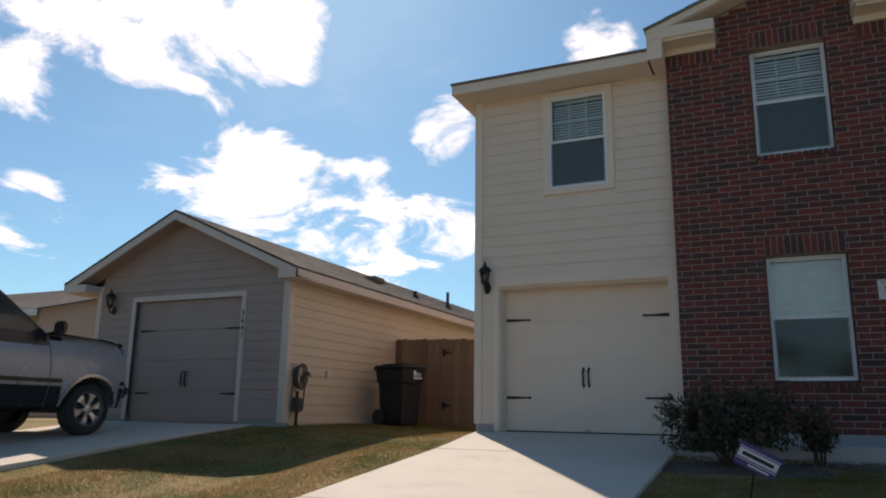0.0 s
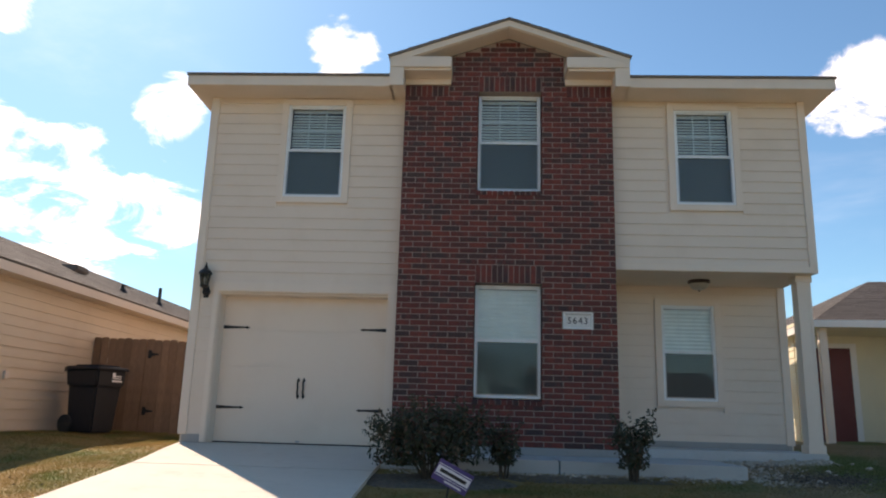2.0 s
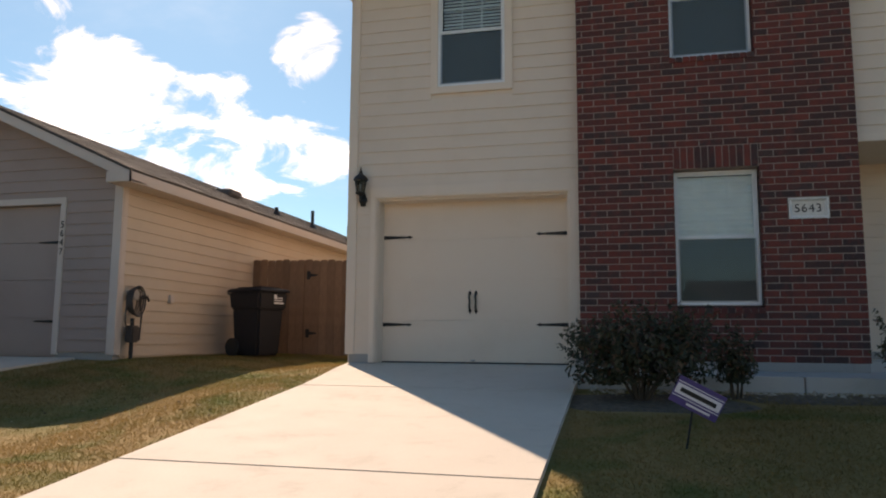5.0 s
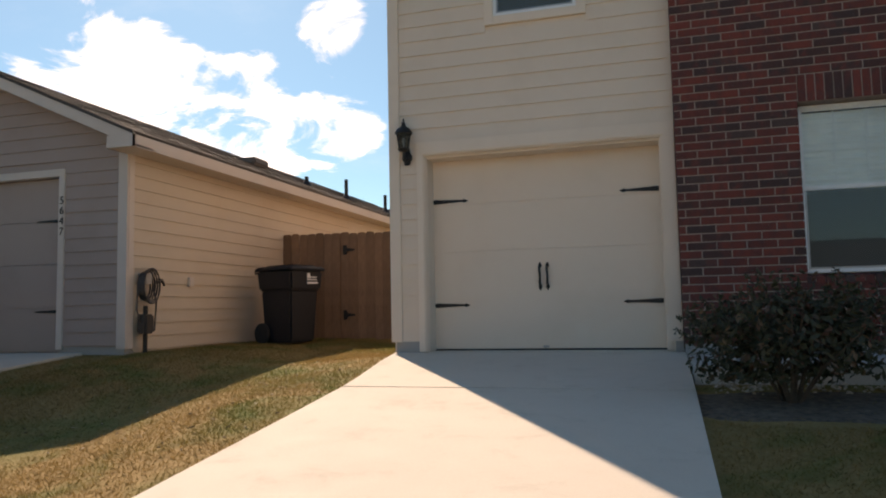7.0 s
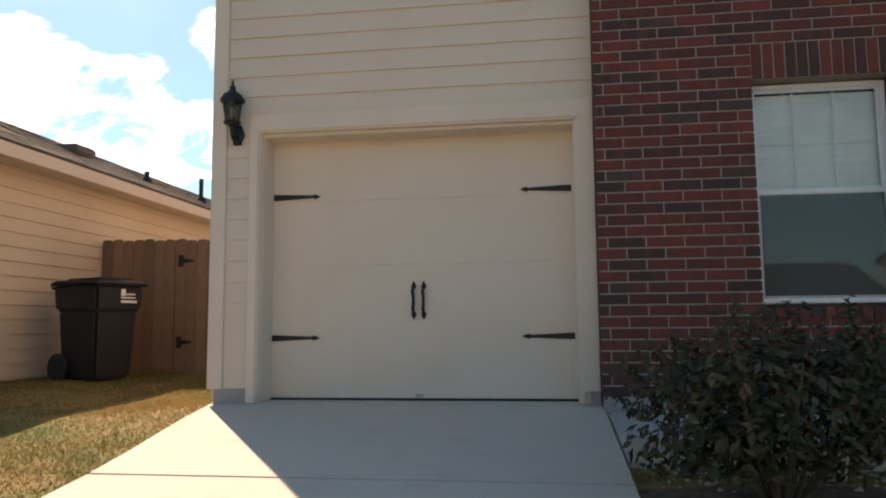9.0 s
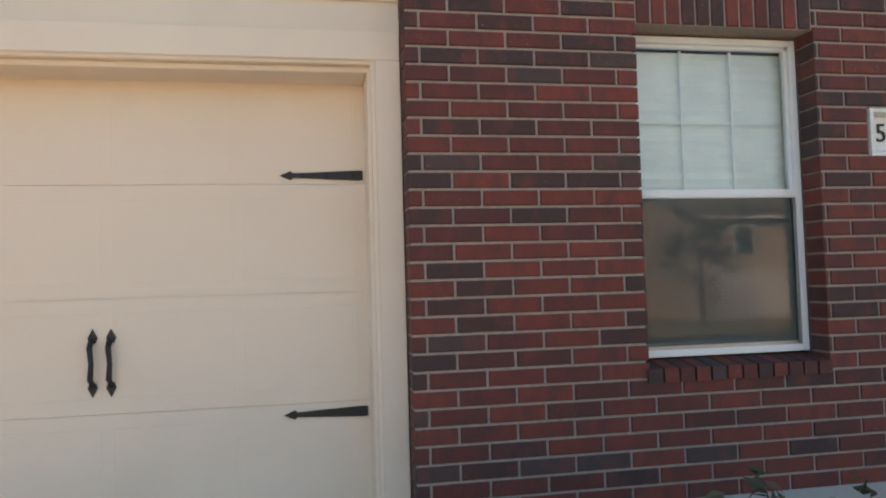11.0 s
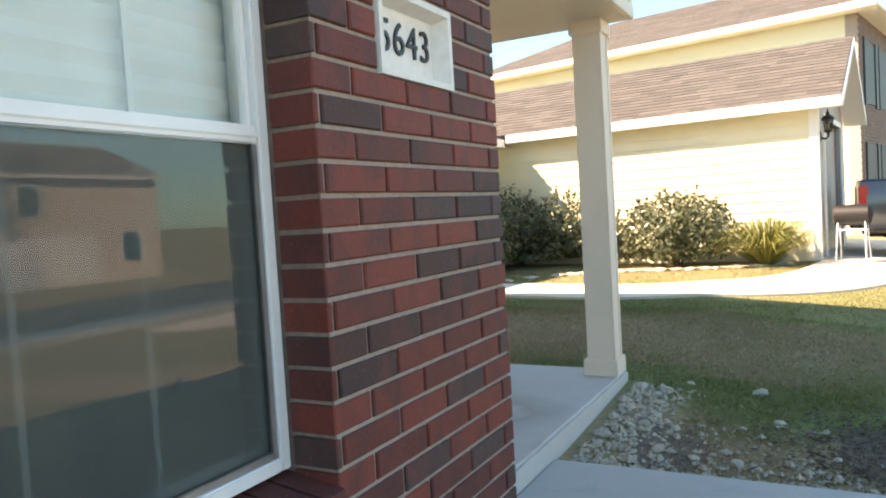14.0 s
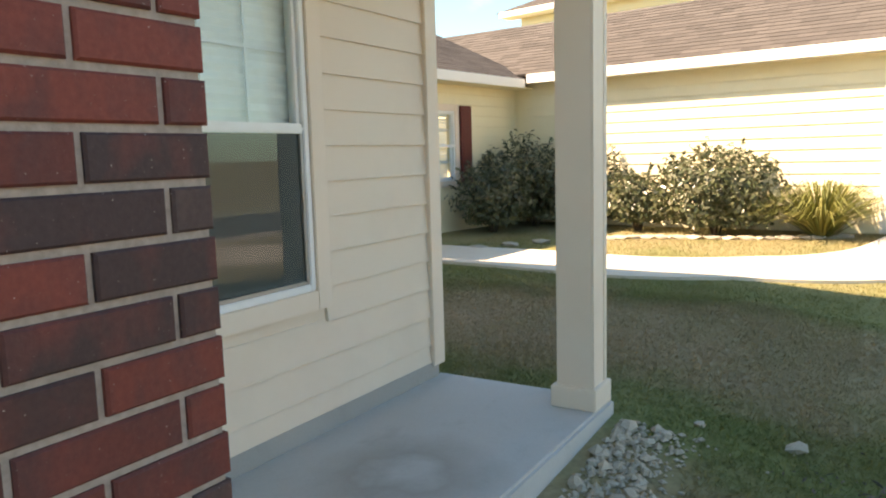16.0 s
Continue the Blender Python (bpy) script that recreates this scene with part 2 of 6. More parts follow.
def wood_material(name, light, dark, grain=(40, 40, 2.5)):
    n = Nodes(name)
    info = n.nt.nodes.new("ShaderNodeObjectInfo")
    g = n.noise(3, 6, 0.65, n.coords(grain), 0.6)
    big = n.noise(2.2, 4, 0.6)
    c = n.mix(n.ramp(g, 0.35, 0.7), light, dark)
    c = n.mix(n.ramp(info.outputs["Random"], 0.0, 1.0, 0.0, 0.5), c, tuple(v * 0.62 for v in dark))
    c = n.mix(n.ramp(big, 0.5, 0.75, 0.0, 0.35), c, tuple(v * 0.5 for v in dark))
    n.bump(g, 0.4, 0.004)
    return n.done(c, 0.85, 0.0, 0.25)


def shingle_material(name, color):
    n = Nodes(name)
    geo = n.nt.nodes.new("ShaderNodeNewGeometry")
    fine = n.noise(45, 4, 0.7)
    c = n.mix(geo.outputs["Random Per Island"], tuple(v * 0.74 for v in color), tuple(v * 1.18 for v in color))
    c = n.mix(n.ramp(fine, 0.3, 0.7, 0.0, 0.5), c, tuple(v * 0.55 for v in color))
    n.bump(fine, 0.6, 0.006)
    return n.done(c, 0.9, 0.0, 0.25)


def glass_material(name, tint=(0.9, 0.96, 0.95), rough=0.0):
    """A thin pane: clear through, glossy by its Fresnel."""
    n = Nodes(name)
    nt = n.nt
    nt.nodes.remove(n.bsdf)
    fr = nt.nodes.new("ShaderNodeFresnel")
    fr.inputs[0].default_value = 1.5
    gl = nt.nodes.new("ShaderNodeBsdfGlossy")
    gl.inputs["Roughness"].default_value = rough
    tr = nt.nodes.new("ShaderNodeBsdfTransparent")
    tr.inputs[0].default_value = (*tint, 1)
    mx = nt.nodes.new("ShaderNodeMixShader")
    nt.links.new(fr.outputs[0], mx.inputs[0])
    nt.links.new(tr.outputs[0], mx.inputs[1])
    nt.links.new(gl.outputs[0], mx.inputs[2])
    nt.links.new(mx.outputs[0], n.out.inputs[0])
    return n.mat


def screen_material(name):
    """Fine dark insect mesh: half open."""
    n = Nodes(name)
    n.done((0.105, 0.110, 0.105), 0.7, 0.0, 0.2)
    tr = n.nt.nodes.new("ShaderNodeBsdfTransparent")
    mx = n.nt.nodes.new("ShaderNodeMixShader")
    mx.inputs[0].default_value = 0.22
    n.nt.links.new(n.bsdf.outputs[0], mx.inputs[1])
    n.nt.links.new(tr.outputs[0], mx.inputs[2])
    n.nt.links.new(mx.outputs[0], n.out.inputs[0])
    return n.mat


CREAM = painted("cream_siding_paint", (0.72, 0.60, 0.49))
TRIM = painted("cream_trim_paint", (0.75, 0.63, 0.52), (40, 40, 40), 0.05)
DOORPAINT = painted("garage_door_paint", (0.74, 0.61, 0.495), (4, 40, 40), 0.05, 0.55, (0.6, 0.52, 0.42), 0.3)
# darker than TAN and YELLOW, for the street fronts and their garage doors
TAUPE = painted("taupe_front_tone", (0.36, 0.27, 0.235))
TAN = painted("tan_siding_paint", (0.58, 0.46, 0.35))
YELLOW = painted("pale_yellow_siding_paint", (0.74, 0.67, 0.48))
LOWTRIM = painted("pale_taupe_trim_paint", (0.60, 0.51, 0.45), (40, 40, 40), 0.05)
WHITE = painted("white_trim_paint", (0.78, 0.76, 0.72), (40, 40, 40), 0.04)
PORCHCEIL = painted("porch_ceiling_paint", (0.72, 0.60, 0.48), (2, 2, 2), 0.04)
BRICK = brick_material("brick_clay", False)
BRICKFAR = brick_material("brick_clay_joined", True)
BROWNBRICK = plain("brown_brick", (0.16, 0.105, 0.088), 0.8, 0, 0.35, 3.5, 0.3)
MORTAR = plain("mortar", (0.335, 0.265, 0.23), 0.9, 0, 0.2, 60, 0.5)
CONCRETE = concrete("driveway_concrete", (0.64, 0.58, 0.49), 0.34)
PORCHCON = concrete("porch_concrete", (0.50, 0.50, 0.48), 0.3)


def worn_spot(mat, at):
    """A rubbed pale spot with a brownish ring, as under a planter."""
    nt = mat.node_tree
    bsdf = next(n for n in nt.nodes if n.type == "BSDF_PRINCIPLED")
    old = bsdf.inputs["Base Color"].links[0].from_socket
    tc = nt.nodes.new("ShaderNodeTexCoord")
    d = nt.nodes.new("ShaderNodeVectorMath")
    d.operation = "DISTANCE"
    d.inputs[1].default_value = at
    nt.links.new(tc.outputs["Object"], d.inputs[0])
    wob = nt.nodes.new("ShaderNodeTexNoise")
    wob.inputs["Scale"].default_value, wob.inputs["Detail"].default_value = 4.0, 5
    nt.links.new(tc.outputs["Object"], wob.inputs["Vector"])
    add = nt.nodes.new("ShaderNodeMath")
    add.operation = "MULTIPLY_ADD"
    nt.links.new(wob.outputs[0], add.inputs[0])
    add.inputs[1].default_value = 0.35
    nt.links.new(d.outputs["Value"], add.inputs[2])
    ramp = nt.nodes.new("ShaderNodeValToRGB")
    for k, (pos, v) in enumerate(((0.0, 0.0), (0.24, 0.0), (0.36, 1.0), (0.62, 0.0))):
        e = ramp.color_ramp.elements[k] if k < 2 else ramp.color_ramp.elements.new(pos)
        e.position, e.color = pos, (v, v, v, 1)
    nt.links.new(add.outputs[0], ramp.inputs[0])
    mx = nt.nodes.new("ShaderNodeMix")
    mx.data_type = "RGBA"
    sc = nt.nodes.new("ShaderNodeMath")
    sc.operation = "MULTIPLY"
    sc.inputs[1].default_value = 0.55
    nt.links.new(ramp.outputs[0], sc.inputs[0])
    nt.links.new(sc.outputs[0], mx.inputs["Factor"])
    nt.links.new(old, mx.inputs["A"])
    mx.inputs["B"].default_value = (0.27, 0.235, 0.20, 1)
    nt.links.new(mx.outputs["Result"], bsdf.inputs["Base Color"])


worn_spot(PORCHCON, (6.95, 0.45, 0.09))
WALKCON = concrete("walk_concrete", (0.46, 0.47, 0.45), 0.35)
FOUND = concrete("foundation_concrete", (0.36, 0.35, 0.33), 0.35)
ASPHALT = concrete("asphalt", (0.06, 0.06, 0.06), 0.3)
LAWN = lawn_material("lawn_soil", False)
BLADES = lawn_material("lawn_blades", True)
BLACK = plain("black_iron", (0.018, 0.017, 0.017), 0.5, 0.3, 0.3, 40)
VINYL = plain("white_vinyl", (0.74, 0.76, 0.76), 0.35, 0, 0.05, 6)
ALU = plain("grey_aluminium", (0.36, 0.36, 0.36), 0.4, 0.7, 0.1, 15)
GLASS = glass_material("window_glass")
SCREEN = screen_material("insect_screen")
BLIND = plain("blind_vinyl", (0.74, 0.75, 0.74), 0.6, 0, 0.05, 8)
SHADE = plain("shade_fabric", (0.78, 0.80, 0.78), 0.85, 0, 0.08, 5)
DARKSCREEN = plain("dark_window_screen", (0.045, 0.046, 0.05), 0.6, 0, 0.2, 20)
# dark colour that stands for the dimness of unlit rooms
UNLITROOM = plain("unlit_room_tone", (0.10, 0.095, 0.09), 0.9, 0, 0.2, 3)
SHINGLE = shingle_material("asphalt_shingle", (0.20, 0.175, 0.155))
SHINGLELIGHT = shingle_material("weathered_shingle", (0.098, 0.088, 0.082))
CEDAR = wood_material("cedar_pickets", (0.31, 0.19, 0.122), (0.19, 0.115, 0.075))
BINPLASTIC = plain("bin_plastic", (0.007, 0.0075, 0.012), 0.65, 0, 0.25, 12, 0.1)
LEAF = leaf_material("shrub_leaves", [(0.0, (0.030, 0.036, 0.018)), (0.5, (0.052, 0.060, 0.027)), (0.82, (0.085, 0.075, 0.035)), (0.93, (0.16, 0.065, 0.040)), (1.0, (0.24, 0.17, 0.10))], 0.5)
LEAFGREY = leaf_material("silver_shrub_leaves", [(0.0, (0.045, 0.060, 0.026)), (0.55, (0.095, 0.112, 0.052)), (1.0, (0.24, 0.235, 0.15))], 0.28)
LEAFGRASS = leaf_material("ornamental_grass_leaves", [(0.0, (0.10, 0.12, 0.03)), (0.6, (0.19, 0.20, 0.055)), (1.0, (0.30, 0.26, 0.09))], 0.5)
LEAFTREE = leaf_material("tree_leaves", [(0.0, (0.03, 0.05, 0.018)), (1.0, (0.08, 0.10, 0.04))], 0.5)
BARK = wood_material("bark", (0.12, 0.09, 0.065), (0.06, 0.045, 0.035), (12, 12, 3))
STONE = plain("limestone_pebble", (0.40, 0.35, 0.28), 0.85, 0, 0.35, 14, 0.3)
MULCH = plain("mulch_soil", (0.12, 0.090, 0.066), 0.95, 0, 0.6, 22, 1.0)
TYRE = plain("tyre_rubber", (0.022, 0.022, 0.022), 0.8, 0, 0.3, 30, 0.2)
RIM = plain("alloy_rim", (0.55, 0.55, 0.55), 0.3, 0.85, 0.1, 10)
DULLRIM = plain("dull_rim_barrel", (0.10, 0.10, 0.105), 0.5, 0.4, 0.2, 15)
CHROME = plain("chrome", (0.65, 0.65, 0.65), 0.15, 1.0, 0.05, 10)
CARGREY = plain("grey_car_paint", (0.095, 0.105, 0.115), 0.2, 0.4, 0.06, 3)
CARWHITE = plain("silver_white_car_paint", (0.34, 0.34, 0.36), 0.25, 0.1, 0.05, 3)
CARBLACK = plain("black_car_paint", (0.016, 0.016, 0.020), 0.25, 0, 0.1, 3)
CARGLASS = plain("car_glass", (0.03, 0.045, 0.045), 0.05, 0, 0.1, 3)
REDLAMP = plain("red_tail_lamp", (0.45, 0.02, 0.02), 0.15, 0, 0.1, 20)
PLAQUE = plain("cast_limestone", (0.72, 0.70, 0.66), 0.8, 0, 0.08, 30, 0.2)
PURPLE = plain("purple_print", (0.085, 0.055, 0.20), 0.5, 0, 0.1, 20)
PAPER = plain("sign_white", (0.72, 0.71, 0.74), 0.5, 0, 0.05, 20)
DARKRED = painted("dark_red_paint", (0.13, 0.022, 0.020), (40, 40, 3), 0.05)
FROST = glass_material("lantern_glass", (0.55, 0.55, 0.5), 0.25)
BOWL = plain("lamp_bowl_glass", (0.42, 0.38, 0.32), 0.3, 0, 0.1, 6)
RUST = plain("bronze_fitting", (0.06, 0.04, 0.03), 0.45, 0.5, 0.2, 20)
HOSE = plain("garden_hose", (0.045, 0.037, 0.034), 0.5, 0, 0.2, 20)


# ---------------------------------------------------------------- mesh helpers
class Mesh:
    """Collects vertices and faces, then becomes one mesh object."""

    def __init__(self):
        self.v, self.f, self.parts = [], [], []

    def also(self):
        """What comes next is a piece of its own."""
        self.parts.append((self.v, self.f))
        self.v, self.f = [], []
        return self

    def add(self, verts, faces):
        k = len(self.v)
        self.v.extend(tuple(p) for p in verts)
        self.f.extend(tuple(i + k for i in f) for f in faces)
        return self

    def box(self, x0, x1, y0, y1, z0, z1, c=0.0):
        """A box; c cuts its long edges round about."""
        if c <= 0:
            p = [(x, y, z) for z in (z0, z1) for y in (y0, y1) for x in (x0, x1)]
            return self.add(p, [(0, 2, 3, 1), (4, 5, 7, 6), (0, 1, 5, 4), (2, 6, 7, 3), (0, 4, 6, 2), (1, 3, 7, 5)])
        bm = bmesh.new()
        bmesh.ops.create_cube(bm, size=1.0, matrix=Matrix.Translation(((x0 + x1) / 2, (y0 + y1) / 2, (z0 + z1) / 2)) @ Matrix.Diagonal((x1 - x0, y1 - y0, z1 - z0, 1)))
        bmesh.ops.bevel(bm, geom=bm.edges[:], offset=c, segments=2, affect="EDGES", clamp_overlap=True)
        return self.take(bm)

    def take(self, bm):
        bm.verts.index_update()
        self.add([v.co[:] for v in bm.verts], [[v.index for v in f.verts] for f in bm.faces])
        bm.free()
        return self

    def extrude(self, outline, a, b, axis="x"):
        """An outline of (u, w) pushed along an axis from a to b: x takes (y, z), y takes (x, z), z takes (x, y)."""
        place = {"x": lambda u, w, t: (t, u, w), "y": lambda u, w, t: (u, t, w), "z": lambda u, w, t: (u, w, t)}[axis]
        n = len(outline)
        p = [place(u, w, a) for u, w in outline] + [place(u, w, b) for u, w in outline]
        faces = [tuple(range(n - 1, -1, -1)), tuple(range(n, 2 * n))] + [(i, (i + 1) % n, n + (i + 1) % n, n + i) for i in range(n)]
        return self.add(p, faces)

    def tube(self, points, radii, n=10, caps=True):
        """A round tube through points, with a radius at each."""
        rings = []
        pts = [Vector(p) for p in points]
        for i, p in enumerate(pts):
            d = (pts[min(i + 1, len(pts) - 1)] - pts[max(i - 1, 0)]).normalized()
            side = d.cross((0, 0, 1) if abs(d.z) < 0.9 else (1, 0, 0)).normalized()
            up = side.cross(d)
            r = radii[i] if hasattr(radii, "__len__") else radii
            rings.append([p + r * (math.cos(t) * side + math.sin(t) * up) for t in (2 * math.pi * k / n for k in range(n))])
        verts = [q for ring in rings for q in ring]
        faces = [(i * n + k, i * n + (k + 1) % n, (i + 1) * n + (k + 1) % n, (i + 1) * n + k) for i in range(len(pts) - 1) for k in range(n)]
        if caps:
            faces += [tuple(range(n - 1, -1, -1)), tuple(range((len(pts) - 1) * n, len(pts) * n))]
        return self.add(verts, faces)

    def lathe(self, profile, centre=(0, 0, 0), n=16, axis="z", caps=True):
        """A turned shape: profile of (radius, height)."""
        cx, cy, cz = centre
        verts = []
        for r, h in profile:
            for k in range(n):
                a = 2 * math.pi * k / n
                u, w = r * math.cos(a), r * math.sin(a)
                verts.append({"z": (cx + u, cy + w, cz + h), "x": (cx + h, cy + u, cz + w), "y": (cx + u, cy + h, cz + w)}[axis])
        m = len(profile)
        faces = [(i * n + k, i * n + (k + 1) % n, (i + 1) * n + (k + 1) % n, (i + 1) * n + k) for i in range(m - 1) for k in range(n)]
        if caps:
            faces += [tuple(range(n - 1, -1, -1)), tuple(range((m - 1) * n, m * n))]
        return self.add(verts, faces)

    def data(self, name, mat, smooth=False):
        me = bpy.data.meshes.new(name)
        me.from_pydata(self.v, [], self.f)
        me.materials.append(mat)
        bm = bmesh.new()
        bm.from_mesh(me)
        if len(self.f) > 1:
            bmesh.ops.recalc_face_normals(bm, faces=bm.faces)
        bm.to_mesh(me)
        bm.free()
        if smooth:
            me.polygons.foreach_set("use_smooth", [True] * len(me.polygons))
            me.set_sharp_from_angle(angle=radians(40))
        return me


def part(name, mesh, mat, parent=None, label="", smooth=False):
    """One mesh object under a thing or a part."""
    if mesh.parts:
        mesh.also()
        for v, f in mesh.parts[1:]:
            other = Mesh()
            other.v, other.f = v, f
            part(name, other, mat, parent, label, smooth)
        mesh.v, mesh.f = mesh.parts[0]
    ob = new(name, mesh.data(name, mat, smooth))
    if parent is not None:
        ob.parent = parent
    if label:
        ob["label"] = label
    return ob


def thing(name, at=(0, 0, 0), turn=0.0, label="", category="", group="", kind=""):
    ob = new(name)
    ob.empty_display_size = 0.2
    ob.matrix_basis = pose(*at, 0, 0, turn)
    return tagged(ob, label, category, group, kind)


def piece(name, me, parent, at, turn=0.0):
    """One of many alike pieces on shared mesh data."""
    ob = new(name, me)
    ob.parent = parent
    ob.matrix_basis = pose(*at, 0, 0, turn)
    return ob


def spans(a, b, cuts):
    """What is left of a..b when the cuts are taken out."""
    out, at = [], a
    for c0, c1 in sorted(cuts):
        if c0 > at + 1e-4:
            out.append((at, min(c0, b)))
        at = max(at, c1)
    if at < b - 1e-4:
        out.append((at, b))
    return [(p, q) for p, q in out if q - p > 0.004]


def pierced(mesh, x0, x1, z0, z1, y0, y1, holes, axis="x"):
    """A wall slab in one piece with openings through it; axis says along which way it runs."""
    xs = sorted({x0, x1, *[x for h in holes for x in h[:2] if x0 < x < x1]})
    zs = sorted({z0, z1, *[z for h in holes for z in h[2:4] if z0 < z < z1]})
    solid = {}
    for i, (a, b) in enumerate(zip(xs, xs[1:])):
        for j, (c, d) in enumerate(zip(zs, zs[1:])):
            mx, mz = (a + b) / 2, (c + d) / 2
            solid[i, j] = not any(h[0] < mx < h[1] and h[2] < mz < h[3] for h in holes)
    at, verts, faces = {}, [], []

    def vert(i, j, k):
        if (i, j, k) not in at:
            at[i, j, k] = len(verts)
            x, z, y = xs[i], zs[j], (y0, y1)[k]
            verts.append((x, y, z) if axis == "x" else (y, x, z))
        return at[i, j, k]

    for (i, j), full in solid.items():
        if not full:
            continue
        for k in (0, 1):
            faces.append(tuple(vert(a, b, k) for a, b in ((i, j), (i + 1, j), (i + 1, j + 1), (i, j + 1))))
        for di, dj, e in ((-1, 0, ((i, j), (i, j + 1))), (1, 0, ((i + 1, j), (i + 1, j + 1))), (0, -1, ((i, j), (i + 1, j))), (0, 1, ((i, j + 1), (i + 1, j + 1)))):
            if not solid.get((i + di, j + dj), False):
                (a, b), (c, d) = e
                faces.append((vert(a, b, 0), vert(c, d, 0), vert(c, d, 1), vert(a, b, 1)))
    return mesh.add(verts, faces)


LAP = 0.159


def lap_siding(parent, a, b, z0, z1, plane, holes, mat, axis="x", facing=-1, first=None, name="siding_board", top=None):
    """Lap boards one by one on a wall. plane: where their backs lie; facing: the side to which they look."""
    z = z0 if first is None else first
    while z < z1 - 0.01:
        lo, hi = max(z, z0), min(z + LAP + 0.012, z1)
        cuts = [(h[0], h[1]) for h in holes if h[2] < hi - 0.03 and h[3] > lo + 0.02]
        for p, q in spans(a, b, cuts):
            if top is not None:
                p, q = max(p, top(lo)[0]), min(q, top(lo)[1])
                if q - p < 0.05:
                    continue
            thick, thin = 0.020, 0.004
            prof = [(0, lo), (facing * thick, lo), (facing * thick, lo + 0.006), (facing * thin, hi), (0, hi)]
            m = Mesh()
            if axis == "x":
                m.extrude([(plane + u, w) for u, w in prof], p, q, "x")
            else:
                m.extrude([(plane + u, w) for u, w in prof], p, q, "y")
            part(name, m, mat, parent)
        z += LAP


def shingle_roof(name, a, b, c, d, mat, parent, course=0.145, tab=0.33, lift=0.02, seed=1):
    """One slope of a roof: a to b is its eave, d to c its upper edge. A deck with tabbed courses on it."""
    rnd = random.Random(seed)
    a, b, c, d = (Vector(p) for p in (a, b, c, d))
    n = (b - a).cross(d - a).normalized()
    if n.z < 0:
        n = -n
    m = Mesh()
    low = [p - 0.03 * n for p in (a, b, c, d)]
    m.add([*low, *(p + 0.0 * n for p in (a, b, c, d))], [(0, 1, 2, 3), (4, 5, 6, 7), (0, 1, 5, 4), (1, 2, 6, 5), (2, 3, 7, 6), (3, 0, 4, 7)])
    rows = max(2, int((d - a).length / course))
    for r in range(rows):
        f0, f1 = r / rows, min(1.0, (r + 1.25) / rows)
        l0, r0, l1, r1 = a.lerp(d, f0), b.lerp(c, f0), a.lerp(d, f1), b.lerp(c, f1)
        length = (r0 - l0).length
        if length < 0.05:
            continue
        u = -rnd.random() * tab
        while u < length:
            w = tab * (0.75 + 0.5 * rnd.random())
            s, e = max(0, u) / length, min(length, u + w - 0.006) / length
            if e > s:
                t = 0.008 + 0.004 * rnd.random()
                q = [l0.lerp(r0, s) + t * n, l0.lerp(r0, e) + t * n, l1.lerp(r1, e) + 0.002 * n, l1.lerp(r1, s) + 0.002 * n]
                m.add([*q, q[0] - t * n, q[1] - t * n], [(0, 1, 2, 3), (0, 4, 5, 1)])
            u += w
    me = bpy.data.meshes.new(name)
    me.from_pydata(m.v, [], m.f)
    me.materials.append(mat)
    ob = new(name, me)
    ob.parent = parent
    return ob


# ---------------------------------------------------------------- ground
def smooth(a, b, x):
    t = min(1.0, max(0.0, (x - a) / (b - a)))
    return t * t * (3 - 2 * t)


def front_slope(y):
    """How the front yards fall from the houses to the street."""
    stops = ((0.0, 0.0), (-1.91, -0.168), (-4.73, -0.454), (-9.5, -0.93), (-13.5, -1.22), (-15.0, -1.25))
    if y >= 0:
        return 0.0
    for (y0, z0), (y1, z1) in zip(stops, stops[1:]):
        if y >= y1:
            return z0 + (z1 - z0) * (y - y0) / (y1 - y0)
    return -1.25


def ground_z(x, y):
    z = front_slope(y) - 0.045
    z += 0.24 * smooth(6.4, 12.0, x) * smooth(-9, -1, y)
    z += 0.05 * smooth(-1.0, -3.5, x) * smooth(-6, -1, y)
    z -= 0.12 * math.exp(-(((x + 1.95) / 0.85) ** 2)) * smooth(-9, -6, y) * smooth(3.5, 0.5, y)
    z += 0.13 * smooth(11.5, 15.0, x) * smooth(-7, -2.8, y) * (1 - smooth(-1.6, 0.2, y))
    z += 0.012 * noise.noise(Vector((x * 0.7, y * 0.7, 0))) if abs(x) < 30 and abs(y) < 30 else 0
    return z


def ground_sheet():
    xs = sorted({*np.arange(-24, 30.01, 0.4).round(3), -1500.0, -500.0, -150.0, -60.0, -35.0, 40.0, 60.0, 150.0, 500.0, 1500.0})
    ys = sorted({*np.arange(-18, 14.01, 0.4).round(3), -1500.0, -500.0, -150.0, -60.0, -30.0, 20.0, 40.0, 80.0, 200.0, 500.0, 1500.0})
    m = Mesh()
    m.v = [(x, y, ground_z(x, y)) for y in ys for x in xs]
    n = len(xs)
    m.f = [(j * n + i, j * n + i + 1, (j + 1) * n + i + 1, (j + 1) * n + i) for j in range(len(ys) - 1) for i in range(n - 1)]
    ob = part("ground", m, LAWN, None, smooth=True)
    tagged(ob, "patchy green and dry brown lawn sloping to the street", "ground", "", "structure")


ground_sheet()


